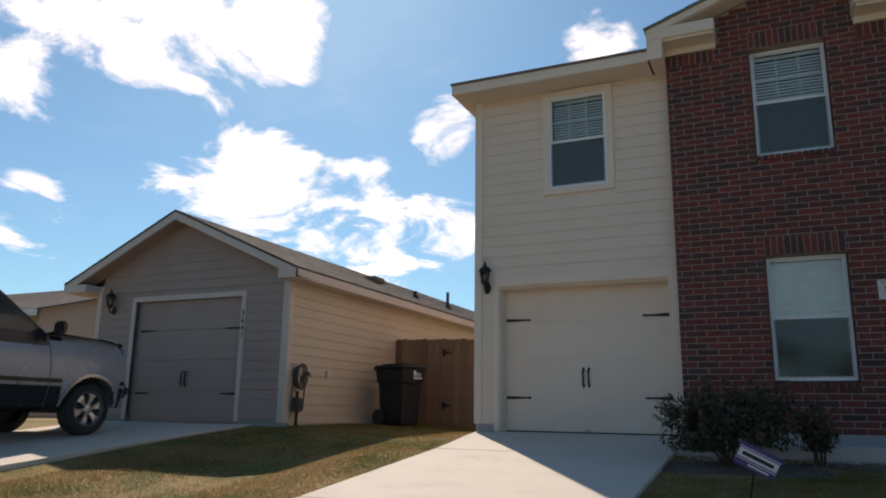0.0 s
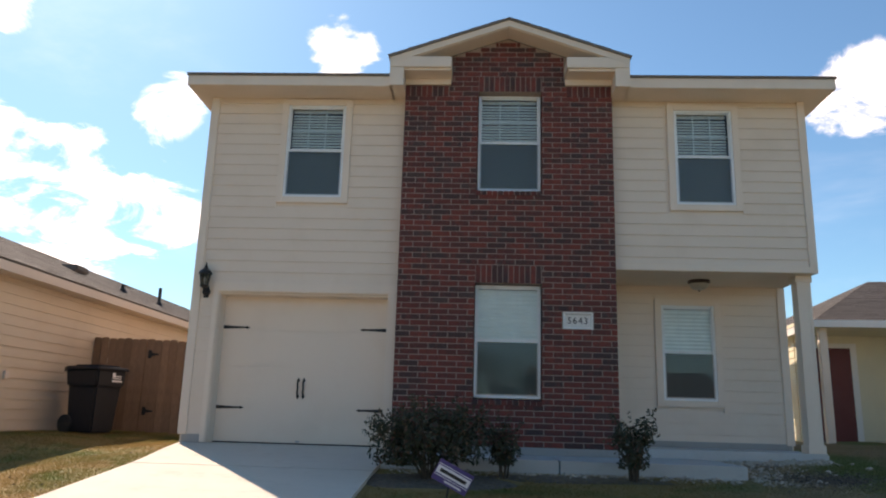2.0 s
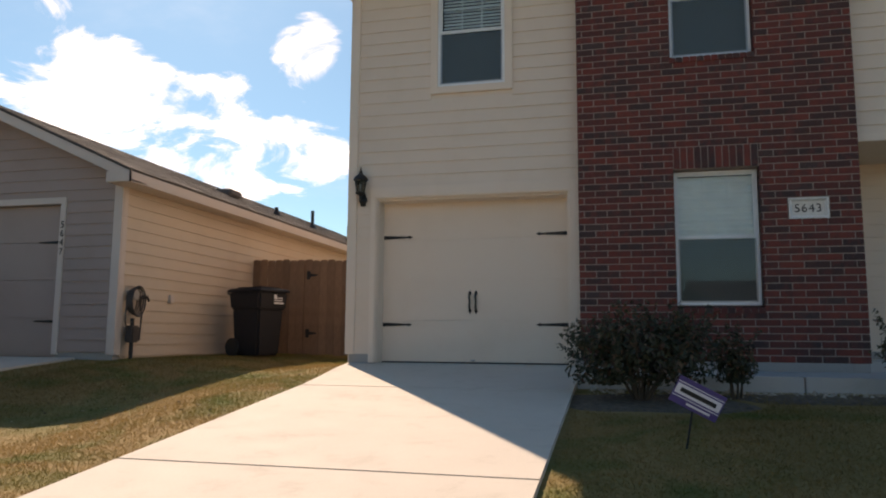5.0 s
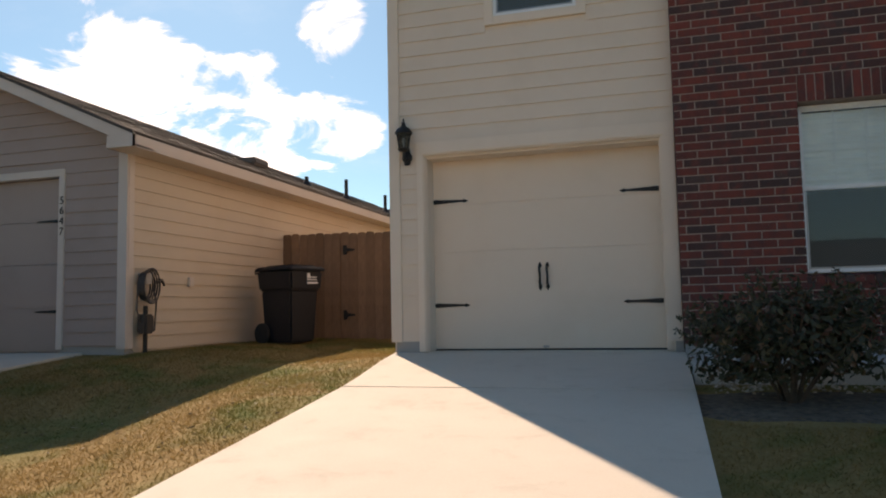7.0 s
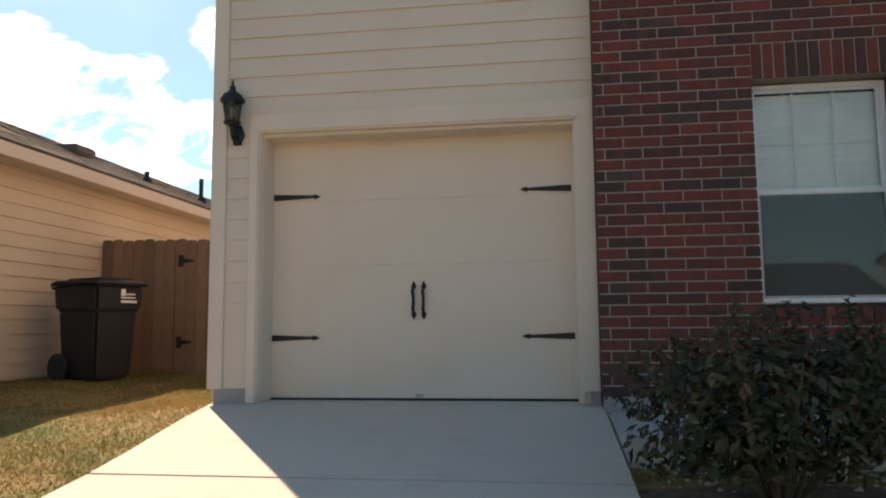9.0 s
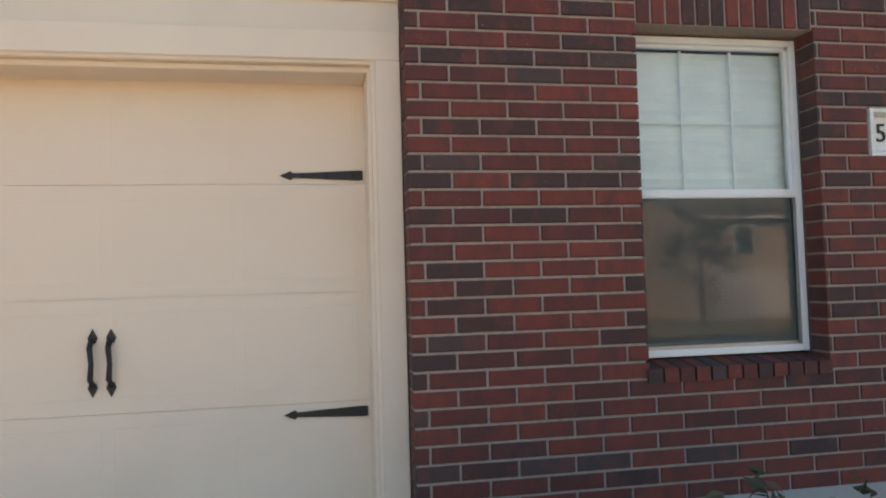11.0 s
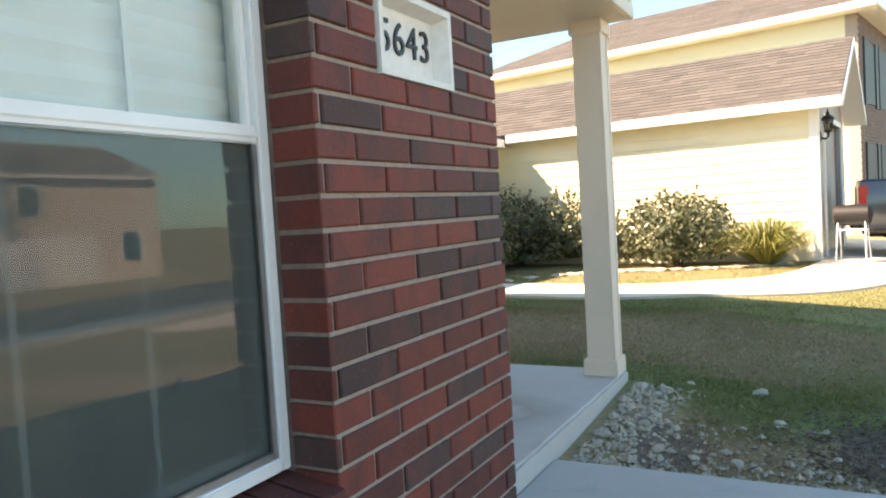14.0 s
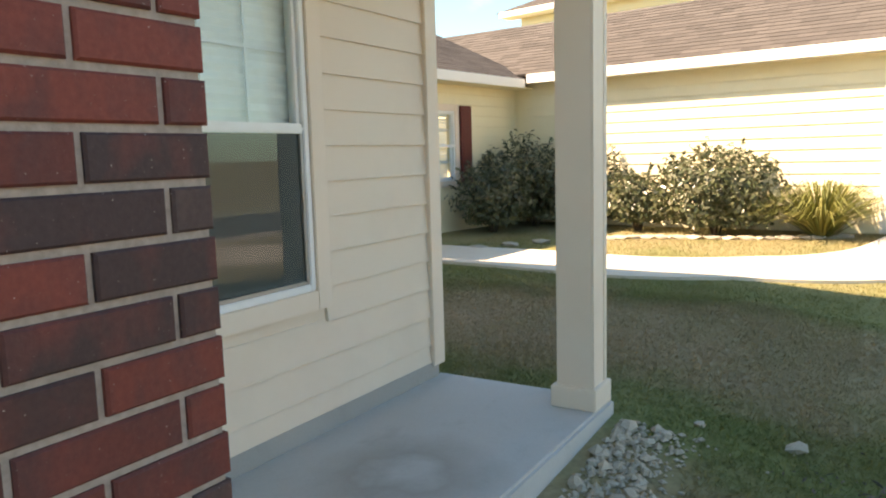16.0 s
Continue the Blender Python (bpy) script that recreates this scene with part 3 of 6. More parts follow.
def slab_strip(name, mat, left, right, ys, thick, lift, label, category, kind="structure", level=None):
    """A paved panel that follows the slope between two edges x = left(y), right(y)."""
    m = Mesh()
    level = level or front_slope
    top = [(x, y, level(y) + lift) for y in ys for x in (left(y), right(y))]
    n = len(top)
    bottom = [(x, y, z - thick) for x, y, z in top]
    faces = []
    for j in range(len(ys) - 1):
        a, b, c, d = 2 * j, 2 * j + 1, 2 * j + 3, 2 * j + 2
        faces += [(a, b, c, d), (a, d, d + n, a + n), (b, b + n, c + n, c)]
    faces += [(0, n, n + 1, 1), (n - 2, n - 1, 2 * n - 1, 2 * n - 2)]
    m.add(top + bottom, faces)
    ob = part(name, m, mat)
    return tagged(ob, label, category, "", kind)


def drive_left(y):
    return -0.42 + 0.22 * smooth(0.0, -2.2, y) if y > -2.2 else -0.20 + 0.02 * min(4.0, -2.2 - y)


def drive_right(y):
    return 2.46


drive = thing("driveway", (0, 0, 0), 0, "pale sunlit concrete driveway in joined panels", "driveway", "", "structure")
edges = [-0.09, -1.905, -4.725, -7.6, -10.5, -13.5]
for a, b in zip(edges, edges[1:]):
    ys = [a - 0.013 - (a - b - 0.026) * k / 4 for k in range(5)]
    ob = slab_strip("concrete_panel", CONCRETE, drive_left, drive_right, ys, 0.12, 0.0, "", "", "")
    ob.parent = drive
slab_strip("joint_filler", MULCH, lambda y: drive_left(y) + 0.01, lambda y: 2.45, [-0.09 - k * 0.5 for k in range(27)], 0.1, -0.012, "", "", "").parent = drive
m = Mesh().box(-0.43, 2.46, -0.092, 0.40, -0.2, -0.004)
part("garage_apron", m, CONCRETE, drive)

walk_path = thing("walkway", (0, 0, 0), 0, "grey concrete walkway along the brick front", "walkway", "", "structure")
part("concrete_panel", Mesh().box(2.475, 4.5, -1.47, -0.29, -0.22, -0.028, 0.012), WALKCON, walk_path)
part("concrete_panel", Mesh().extrude([(4.512, -1.47), (6.58, -1.47), (6.58, 0.012), (5.425, 0.012), (5.425, -0.29), (4.512, -0.29)], -0.22, -0.028, "z"), WALKCON, walk_path)
porch_slab = tagged(part("porch_slab", Mesh().box(5.42, 8.16, 0.02, 1.06, -0.25, 0.09, 0.015), PORCHCON), "smooth grey concrete porch slab with worn stains", "porch", "", "structure")

# road behind the walker, and the kerb before it
tagged(part("road", Mesh().box(-300, 300, -23.5, -15.3, -1.6, -1.235), ASPHALT), "dark asphalt street", "road", "", "structure")
tagged(part("kerb", Mesh().box(-300, 300, -15.3, -15.12, -1.6, -1.12, 0.02), FOUND), "grey concrete kerb along the street", "kerb", "", "structure")

# ---------------------------------------------------------------- the brick and siding house
house = thing("house", (0, 0, 0), 0, "two-storey cream siding house with a red brick bay", "house")
WX0, WX1 = 3.51, 4.405
GARAGE = (0.0, 2.36, -0.3, 2.05)
W_LEFT = (0.715, 1.565, 3.44, 4.85)
W_RIGHT = (6.305, 7.12, 3.41, 4.82)
W_LOW = (WX0, WX1, 0.685, 2.205)
W_HIGH = (WX0, WX1, 3.555, 5.01)
W_PORCH = (6.305, 7.09, 0.755, 2.165)
BX0, BX1, BY = 2.445, 5.41, -0.27
EAVE = 4.96

# walls behind the cladding
front = part("wall", pierced(Mesh(), -0.42, BX0, 0.0, EAVE, -0.09, 0.06, [(-0.055, 2.335, -1, 2.05), W_LEFT]), CREAM, house)
front_right = part("wall", pierced(Mesh(), BX1, 8.13, 2.5, EAVE, -0.09, 0.06, [W_RIGHT]), CREAM, house)
porch_back = part("wall", pierced(Mesh(), BX1, 8.13, 0.09, 2.5, 1.05, 1.2, [W_PORCH]), CREAM, house)
part("foundation", Mesh().also().box(-0.40, -0.078, -0.105, -0.02, -0.1, 0.105).also().box(2.375, BX0, -0.105, -0.02, -0.1, 0.105), FOUND, house)
part("foundation", Mesh().also().box(BX0 + 0.01, BX1 - 0.01, -0.262, -0.12, -0.12, 0.07), FOUND, house)
part("foundation", Mesh().also().box(BX1, 8.1, 1.028, 1.05, 0.08, 0.18), FOUND, house)
side_left = part("wall", Mesh().box(-0.42, -0.27, 0.06, 10.0, -0.1, EAVE), CREAM, house)
side_right = part("wall", Mesh().box(8.0, 8.13, 1.2, 10.0, -0.05, EAVE).box(8.0, 8.13, 0.06, 1.2, 2.5, EAVE), CREAM, house)
part("wall", Mesh().also().box(-0.27, 8.0, 9.85, 10.0, -0.1, EAVE), CREAM, house)
part("wall", Mesh().also().box(BX1 - 0.12, BX1 - 0.005, -0.12, 1.2, 0.09, 2.5), CREAM, house)
# added inside, unseen: dark slabs that keep the rooms dim behind the glass
part("attic_floor", Mesh().box(-0.42, 8.13, 0.06, 10.0, EAVE - 0.1, EAVE), UNLITROOM, house)
part("upper_floor", Mesh().box(-0.27, 8.0, 0.06, 9.85, 2.52, 2.62), UNLITROOM, house)
part("dark_room_back", Mesh().box(-0.27, 8.0, 2.6, 2.7, -0.1, EAVE - 0.1), UNLITROOM, house)
part("porch_ceiling", Mesh().box(BX1, 8.13, -0.09, 1.06, 2.46, 2.5), PORCHCEIL, house)

# siding, board by board
lap_siding(front, -0.33, 2.36 + 0.085, 0.105, EAVE, -0.09, [(-0.14, 2.5, -1, 2.19), (0.625, 1.655, 3.33, 4.955)], CREAM)
lap_siding(front_right, BX1, 8.05, 2.555, EAVE, -0.09, [(6.17, 7.21, 3.33, 4.925)], CREAM, first=2.49)
lap_siding(porch_back, BX1 + 0.01, 8.03, 0.18, 2.46, 1.05, [(6.19, 7.17, 0.64, 2.26)], CREAM, first=0.12)

# trim boards
def trim(x0, x1, z0, z1, y0=-0.128, y1=-0.085, mat=TRIM, label=""):
    return part("trim_board", Mesh().box(x0, x1, y0, y1, z0, z1, 0.004), mat, house, label)


trim(-0.432, -0.33, 0.10, EAVE)
part("trim_board", Mesh().box(-0.45, -0.42, -0.125, 0.0, 0.10, EAVE, 0.004), TRIM, house)
trim(8.05, 8.145, 2.47, EAVE)
part("trim_board", Mesh().box(8.13, 8.155, -0.125, 0.0, 2.47, EAVE, 0.004), TRIM, house)
trim(-0.145, -0.075, 0.0, 2.055)
trim(2.33, BX0 - 0.003, 0.09, 2.055)
trim(-0.145, BX0 - 0.003, 2.055, 2.185)
part("garage_jamb", Mesh().box(-0.085, -0.062, -0.115, 0.03, 0.0, 2.055, 0.006).box(-0.085, -0.048, -0.07, 0.155, 0.0, 2.055, 0.004), TRIM, house)
part("garage_jamb", Mesh().box(2.312, 2.335, -0.115, 0.03, 0.0, 2.055, 0.006).box(2.298, 2.335, -0.07, 0.155, 0.0, 2.055, 0.004), TRIM, house)
part("garage_jamb", Mesh().box(-0.085, 2.335, -0.115, 0.03, 2.04, 2.062, 0.004).box(-0.048, 2.298, -0.07, 0.155, 2.015, 2.042, 0.004), TRIM, house)
trim(BX1 + 0.005, 8.145, 2.462, 2.552, -0.132)
part("trim_board", Mesh().box(8.03, 8.145, 1.012, 1.052, 0.16, 2.46, 0.004).box(8.13, 8.155, 1.05, 1.16, 0.16, 2.46, 0.004), TRIM, house)


# garage door: four ribbed sections, hinges and handles
garage_door = part("garage_door", Mesh().box(-0.09, 2.37, 0.02, 0.06, 0.012, 2.05), DOORPAINT, house, "cream sectional garage door with black strap hinges")
for k in range(4):
    z0 = 0.014 + k * 0.509
    s = Mesh().box(-0.085, 2.365, -0.004, 0.022, z0, z0 + 0.508, 0.002)
    part("section", s, DOORPAINT, garage_door)
    for j in range(4):
        x0 = 0.03 + j * 0.565
        rib = [[(x0 + e, y, z0 + 0.06 + e), (x0 + 0.525 - e, y, z0 + 0.06 + e), (x0 + 0.525 - e, y, z0 + 0.448 - e), (x0 + e, y, z0 + 0.448 - e)] for e, y in ((0.0, -0.003), (0.006, -0.0048), (0.014, -0.003))]
        s = Mesh().add([q for r in rib for q in r], [(4 * k + i, 4 * k + (i + 1) % 4, 4 * k + 4 + (i + 1) % 4, 4 * k + 4 + i) for k in range(2) for i in range(4)])
        part("embossed_panel", s, DOORPAINT, garage_door)
part("bottom_seal", Mesh().box(-0.08, 2.36, -0.006, 0.03, -0.004, 0.014), TYRE, garage_door, "black rubber seal")
part("latch_plate", Mesh().box(1.09, 1.15, -0.012, -0.002, 0.02, 0.045, 0.003), ALU, garage_door)


def strap_hinge(x, z, way):
    outline = [(0, -0.022), (0.02, -0.024), (0.31, -0.011), (0.325, -0.011), (0.335, -0.021), (0.355, -0.013), (0.385, 0.0)]
    outline = outline + [(u, -w) for u, w in reversed(outline[:-1])]
    m = Mesh().extrude([(x + way * u, z + w) for u, w in outline], -0.014, -0.003, "y")
    for u in (0.04, 0.17, 0.29):
        m.lathe([(0.007, 0), (0.006, -0.005), (0.002, -0.007)], (x + way * u, -0.013, z), 8, "y")
    part("strap_hinge", m, BLACK, garage_door, "black iron strap hinge")


for z in (1.578, 0.470):
    strap_hinge(-0.046, z, 1)
    strap_hinge(2.286, z + 0.003, -1)


def pull_handle(x):
    m = Mesh()
    for z, s in ((0.855, 1), (0.645, -1)):
        d = [(x, z + s * 0.045), (x + 0.021, z + s * 0.005), (x + 0.012, z - s * 0.018), (x - 0.012, z - s * 0.018), (x - 0.021, z + s * 0.005)]
        m.extrude(d, -0.012, -0.003, "y")
    pts = [(x - 0.004, -0.010, 0.85), (x - 0.004, -0.045, 0.82), (x + 0.004, -0.05, 0.75), (x - 0.002, -0.045, 0.68), (x, -0.010, 0.65)]
    m.tube(pts, [0.014, 0.013, 0.011, 0.013, 0.014], 8)
    part("pull_handle", m, BLACK, garage_door, "black iron pull handle")


pull_handle(1.08)
pull_handle(1.157)
garage_door.location.y = 0.155


# windows
def window(owner, box, face, style, casing=True, screen=True, name="window"):
    """A single-hung window. face: the plane of its frame's front; the room lies beyond it, at larger y."""
    x0, x1, z0, z1 = box
    w = part(name, Mesh().box(x0 - 0.01, x1 + 0.01, face + 0.09, face + 0.10, z0 - 0.01, z0), VINYL, owner, "white vinyl single-hung window, upper half lighter")
    mid = z0 + (z1 - z0) * 0.502
    fw = 0.032
    fr = Mesh()
    for a, b, c, d in ((x0, x0 + fw, z0, z1), (x1 - fw, x1, z0, z1), (x0 + fw, x1 - fw, z0, z0 + fw), (x0 + fw, x1 - fw, z1 - fw, z1)):
        fr.box(a, b, face, face + 0.085, c, d, 0.004)
    part("frame", fr, VINYL, w)
    part("meeting_rail", Mesh().box(x0 + fw, x1 - fw, face + 0.006, face + 0.055, mid - 0.02, mid + 0.022, 0.004).box(x0 + fw, x1 - fw, face + 0.002, face + 0.02, mid - 0.006, mid + 0.004, 0.002), VINYL, w)
    up = Mesh()
    for a, b, c, d in ((x0 + fw, x0 + fw + 0.018, mid, z1 - fw), (x1 - fw - 0.018, x1 - fw, mid, z1 - fw), (x0 + fw, x1 - fw, z1 - fw - 0.018, z1 - fw)):
        up.box(a, b, face + 0.02, face + 0.05, c, d, 0.003)
    part("upper_sash", up, VINYL, w)
    lo = Mesh()
    for a, b, c, d in ((x0 + fw, x0 + fw + 0.022, z0 + fw, mid), (x1 - fw - 0.022, x1 - fw, z0 + fw, mid), (x0 + fw, x1 - fw, z0 + fw, z0 + fw + 0.03)):
        lo.box(a, b, face + 0.045, face + 0.075, c, d, 0.003)
    part("lower_sash", lo, VINYL, w)
    ix0, ix1 = x0 + fw + 0.015, x1 - fw - 0.015
    for c, d, yy in ((mid, z1 - fw - 0.015, face + 0.035), (z0 + fw + 0.005, mid, face + 0.010 if screen else face + 0.06)):
        pane = part("pane", Mesh().add([(ix0, yy, c), (ix1, yy, c), (ix1, yy, d), (ix0, yy, d)], [(0, 1, 2, 3)]), GLASS, w)
        pane.visible_shadow = False
        if style != "plain":
            g, thin = Mesh(), 0.010 if style == "slats" else 0.0065
            for k in (1, 2):
                xx = ix0 + (ix1 - ix0) * k / 3
                g.box(xx - thin, xx + thin, face + 0.066, face + 0.074, c, d)
            zz = (c + d) / 2
            g.box(ix0, ix1, face + 0.0655, face + 0.0745, zz - thin, zz + thin)
            part("muntin_grid", g, VINYL, w)
    if screen:
        sc = Mesh()
        for a, b, c, d in ((x0 + fw, x0 + fw + 0.018, z0 + fw, mid - 0.02), (x1 - fw - 0.018, x1 - fw, z0 + fw, mid - 0.02), (x0 + fw + 0.018, x1 - fw - 0.018, z0 + fw, z0 + fw + 0.018)):
            sc.box(a, b, face + 0.008, face + 0.02, c, d, 0.002)
        part("screen_frame", sc, ALU, w)
        net = part("insect_screen", Mesh().add([(x0 + fw, face + 0.022, z0 + fw), (x1 - fw, face + 0.022, z0 + fw), (x1 - fw, face + 0.022, mid - 0.02), (x0 + fw, face + 0.022, mid - 0.02)], [(0, 1, 2, 3)]), SCREEN, w)
        net.visible_shadow = False
    if style == "slats":
        b = Mesh()
        z = z1 - fw - 0.05
        b.box(ix0 + 0.005, ix1 - 0.005, face + 0.10, face + 0.14, z, z + 0.04)
        while z > z0 + fw + 0.03:
            z -= 0.043
            b.add([(ix0, face + 0.108, z - 0.020), (ix1, face + 0.108, z - 0.020), (ix1, face + 0.128, z + 0.0185), (ix0, face + 0.128, z + 0.0185)], [(0, 1, 2, 3)])
        part("blind", b, BLIND, w, "white slatted blind")
    else:
        zb = mid - 0.02
        b = Mesh()
        n = 24
        pr = [(face + 0.088 + (0.010 if k % 2 else 0.0), z1 - fw - 0.02 - (z1 - fw - zb) * k / n) for k in range(n + 1)]
        for (ya, za), (yb, zc) in zip(pr, pr[1:]):
            b.add([(x0 + 0.012, ya, za), (x1 - 0.012, ya, za), (x1 - 0.012, yb, zc), (x0 + 0.012, yb, zc)], [(0, 1, 2, 3)])
        part("pleated_shade", b, SHADE, w, "pale pleated shade drawn half way")
    if casing:
        t = Mesh()
        for a, c, e, d in ((x0 - 0.095, x0, z0 - 0.088, z1 + 0.095), (x1, x1 + 0.095, z0 - 0.088, z1 + 0.095), (x0, x1, z1, z1 + 0.095), (x0, x1, z0 - 0.088, z0)):
            t.also().box(a, c, face - 0.012, face + 0.03, e, d, 0.004)
        part("casing", t, TRIM, w)
    return w


window(house, W_LEFT, -0.118, "slats")
window(house, W_RIGHT, -0.118, "slats")
window(house, W_LOW, -0.14, "shade", False)
window(house, W_HIGH, -0.14, "slats", False)
window(house, W_PORCH, 1.022, "shade")


# eaves, gable and roof
def eave_run(x0, x1):
    part("fascia", Mesh().also().box(x0, x1, -0.56, -0.53, EAVE, 5.115, 0.004), TRIM, house)
    part("soffit", Mesh().also().box(x0, x1, -0.53, -0.085, EAVE, EAVE + 0.02), TRIM, house)
    part("drip_edge", Mesh().box(x0, x1, -0.585, -0.54, 5.116, 5.14), SHINGLE, house)


eave_run(-0.64, 2.27)
eave_run(5.59, 8.38)
part("fascia", Mesh().also().box(-0.665, -0.64, -0.56, 10.5, EAVE, 5.115).also().box(8.38, 8.405, -0.56, 10.5, EAVE, 5.115), TRIM, house)
part("soffit", Mesh().also().box(-0.64, -0.42, -0.085, 10.4, EAVE, EAVE + 0.02).also().box(8.13, 8.38, -0.085, 10.4, EAVE, EAVE + 0.02), TRIM, house)
R = Vector((3.84, 4.3, 6.62)), Vector((3.84, 5.7, 6.62))
E00, E10, E11, E01 = (-0.68, -0.58, 5.13), (8.42, -0.58, 5.13), (8.42, 10.6, 5.13), (-0.68, 10.6, 5.13)
# the front slope stops either side of the gable and goes on behind it
GA, GB, HA, HB = (2.26, -0.58, 5.13), (5.59, -0.58, 5.13), (2.26, 2.594, 6.10), (5.59, 2.436, 6.05)
shingle_roof("roof", E00, GA, HA, HA, SHINGLE, house, 0.3, 0.6)
shingle_roof("roof", GB, E10, HB, HB, SHINGLE, house, 0.3, 0.6)
shingle_roof("roof", (2.26, 0.3, 5.399), (5.59, 0.3, 5.399), HB, (2.26, 2.436, 6.05), SHINGLE, house, 0.3, 0.6)
shingle_roof("roof", (2.26, 2.436, 6.05), HB, R[0], R[0], SHINGLE, house, 0.3, 0.6)
shingle_roof("roof", E10, E11, R[1], R[0], SHINGLE, house, 0.3, 0.6)
shingle_roof("roof", E11, E01, R[1], R[1], SHINGLE, house, 0.3, 0.6)
shingle_roof("roof", E01, E00, R[0], R[1], SHINGLE, house, 0.3, 0.6)
GX, GZ, GE, GEZ = 3.925, 5.985, 1.68, 5.40
for s in (-1, 1):
    shingle_roof("gable_roof", (GX + s * (GE + 0.03), -0.64, GEZ), (GX + s * (GE + 0.03), 2.0, GEZ), (GX, 2.0, GZ + 0.01), (GX, -0.64, GZ + 0.01), SHINGLE, house, 0.3, 0.6, seed=4)
    d = 0.115
    rake = [(GX, GZ), (GX + s * GE, GEZ), (GX + s * GE, GEZ - d), (GX, GZ - d)]
    part("rake_board", Mesh().extrude(rake, -0.615, -0.585, "y"), TRIM, house)
    under = [(GX, GZ - d + 0.01), (GX + s * GE, GEZ - d + 0.01), (GX + s * GE, GEZ - d - 0.01), (GX, GZ - d - 0.01)]
    part("rake_soffit", Mesh().extrude(under, -0.585, -0.27, "y"), TRIM, house)
    a, b = sorted((GX + s * GE, GX + s * 0.81))
    part("eave_return", Mesh().box(a, b, -0.612, -0.24, 5.235, 5.395, 0.004).box(a + 0.03, b - 0.012, -0.57, -0.24, 5.20, 5.235), TRIM, house)
    a, b = sorted((GX + s * (GE - 0.18), GX + s * 0.82))
    part("frieze_board", Mesh().box(a, b, -0.302, -0.262, 5.115, 5.20), TRIM, house)
    a, b = sorted((GX + s * (GE + 0.0), GX + s * (GE - 0.2)))
    part("return_side", Mesh().box(a, b, -0.60, -0.08, EAVE, 5.235), TRIM, house)
    part("return_side", Mesh().extrude([(GX + s * GE, 5.3), (GX + s * 0.2, 5.86), (GX + s * 0.2, 5.3)], 0.05, 0.09, "y"), TRIM, house)

# porch column
column = part("porch_column", Mesh().box(7.925, 8.11, -0.01, 0.175, 0.09, 2.46, 0.004), TRIM, house, "square cream porch column with base trim")
base = Mesh().box(7.902, 8.133, -0.033, 0.198, 0.09, 0.20, 0.005)
part("base_trim", base, TRIM, column)
part("cap_trim", Mesh().box(7.907, 8.128, -0.028, 0.193, 2.37, 2.46, 0.005), TRIM, column)
for sx in (7.942, 8.093):
    part("corner_strip", Mesh().box(sx - 0.017, sx + 0.017, -0.016, -0.008, 0.2, 2.37, 0.002), TRIM, column)
column.location.y = 0.06

# brick bay: backing of mortar, bricks laid last in the file
brick_wall = part("brick_wall", pierced(Mesh(), BX0 + 0.006, BX1 - 0.006, 0.07, 5.2, BY + 0.009, -0.06, [(WX0 - 0.016, WX1 + 0.016, 0.59, 2.215), (WX0 - 0.016, WX1 + 0.016, 3.46, 5.02), (4.684, 5.096, 1.604, 1.846)]), MORTAR, house, "red and dark brown clay brick in grey mortar")
part("mortar_gable", Mesh().extrude([(BX0 + 0.006, 5.2), (BX1 - 0.006, 5.2), (BX1 - 0.006, 5.338), (GX, 5.855), (BX0 + 0.006, 5.338)], BY + 0.009, -0.06, "y"), MORTAR, brick_wall)


def lantern(at, turn, label, scale=1.0):
    """Black wall lantern; its back plate lies at y = 0 and it hangs out towards -y."""
    t = thing("wall_lantern", at, turn, label, "lantern", "wall lanterns")
    s = scale
    part("back_plate", Mesh().lathe([(0.055 * s, 0.0), (0.058 * s, -0.012 * s), (0.042 * s, -0.025 * s)], (0, 0, 0), 14, "y").box(-0.035 * s, 0.035 * s, -0.02 * s, 0, -0.08 * s, 0.075 * s, 0.006 * s), BLACK, t, smooth=True)
    part("arm", Mesh().tube([(0, -0.02 * s, -0.02 * s), (0, -0.07 * s, -0.05 * s), (0, -0.115 * s, -0.015 * s), (0, -0.115 * s, 0.05 * s)], [0.017 * s, 0.015 * s, 0.014 * s, 0.022 * s], 8), BLACK, t, smooth=True)
    c = (0, -0.115 * s, 0)
    part("holder", Mesh().lathe([(0.02 * s, 0.04 * s), (0.06 * s, 0.06 * s), (0.066 * s, 0.075 * s), (0.05 * s, 0.085 * s)], c, 12), BLACK, t, smooth=True)
    part("glass", Mesh().lathe([(0.05 * s, 0.085 * s), (0.073 * s, 0.235 * s)], c, 6), FROST, t)
    cage = Mesh()
    for k in range(6):
        a = math.pi * 2 * k / 6
        cage.tube([(0.052 * s * math.cos(a), c[1] + 0.052 * s * math.sin(a), 0.085 * s), (0.077 * s * math.cos(a), c[1] + 0.077 * s * math.sin(a), 0.237 * s)], 0.005 * s, 6)
    part("cage", cage, BLACK, t)
    part("roof", Mesh().lathe([(0.092 * s, 0.232 * s), (0.094 * s, 0.245 * s), (0.07 * s, 0.285 * s), (0.03 * s, 0.312 * s), (0.02 * s, 0.335 * s), (0.024 * s, 0.345 * s), (0.008 * s, 0.365 * s), (0.011 * s, 0.38 * s), (0.003 * s, 0.405 * s)], c, 14), BLACK, t, smooth=True)
    part("bulb", Mesh().lathe([(0.008 * s, 0.08 * s), (0.012 * s, 0.12 * s), (0.022 * s, 0.16 * s), (0.012 * s, 0.19 * s)], c, 8), PAPER, t, smooth=True)
    return t


lantern((-0.245, -0.112, 2.03), 0, "black lantern beside the cream garage door", 1.0)

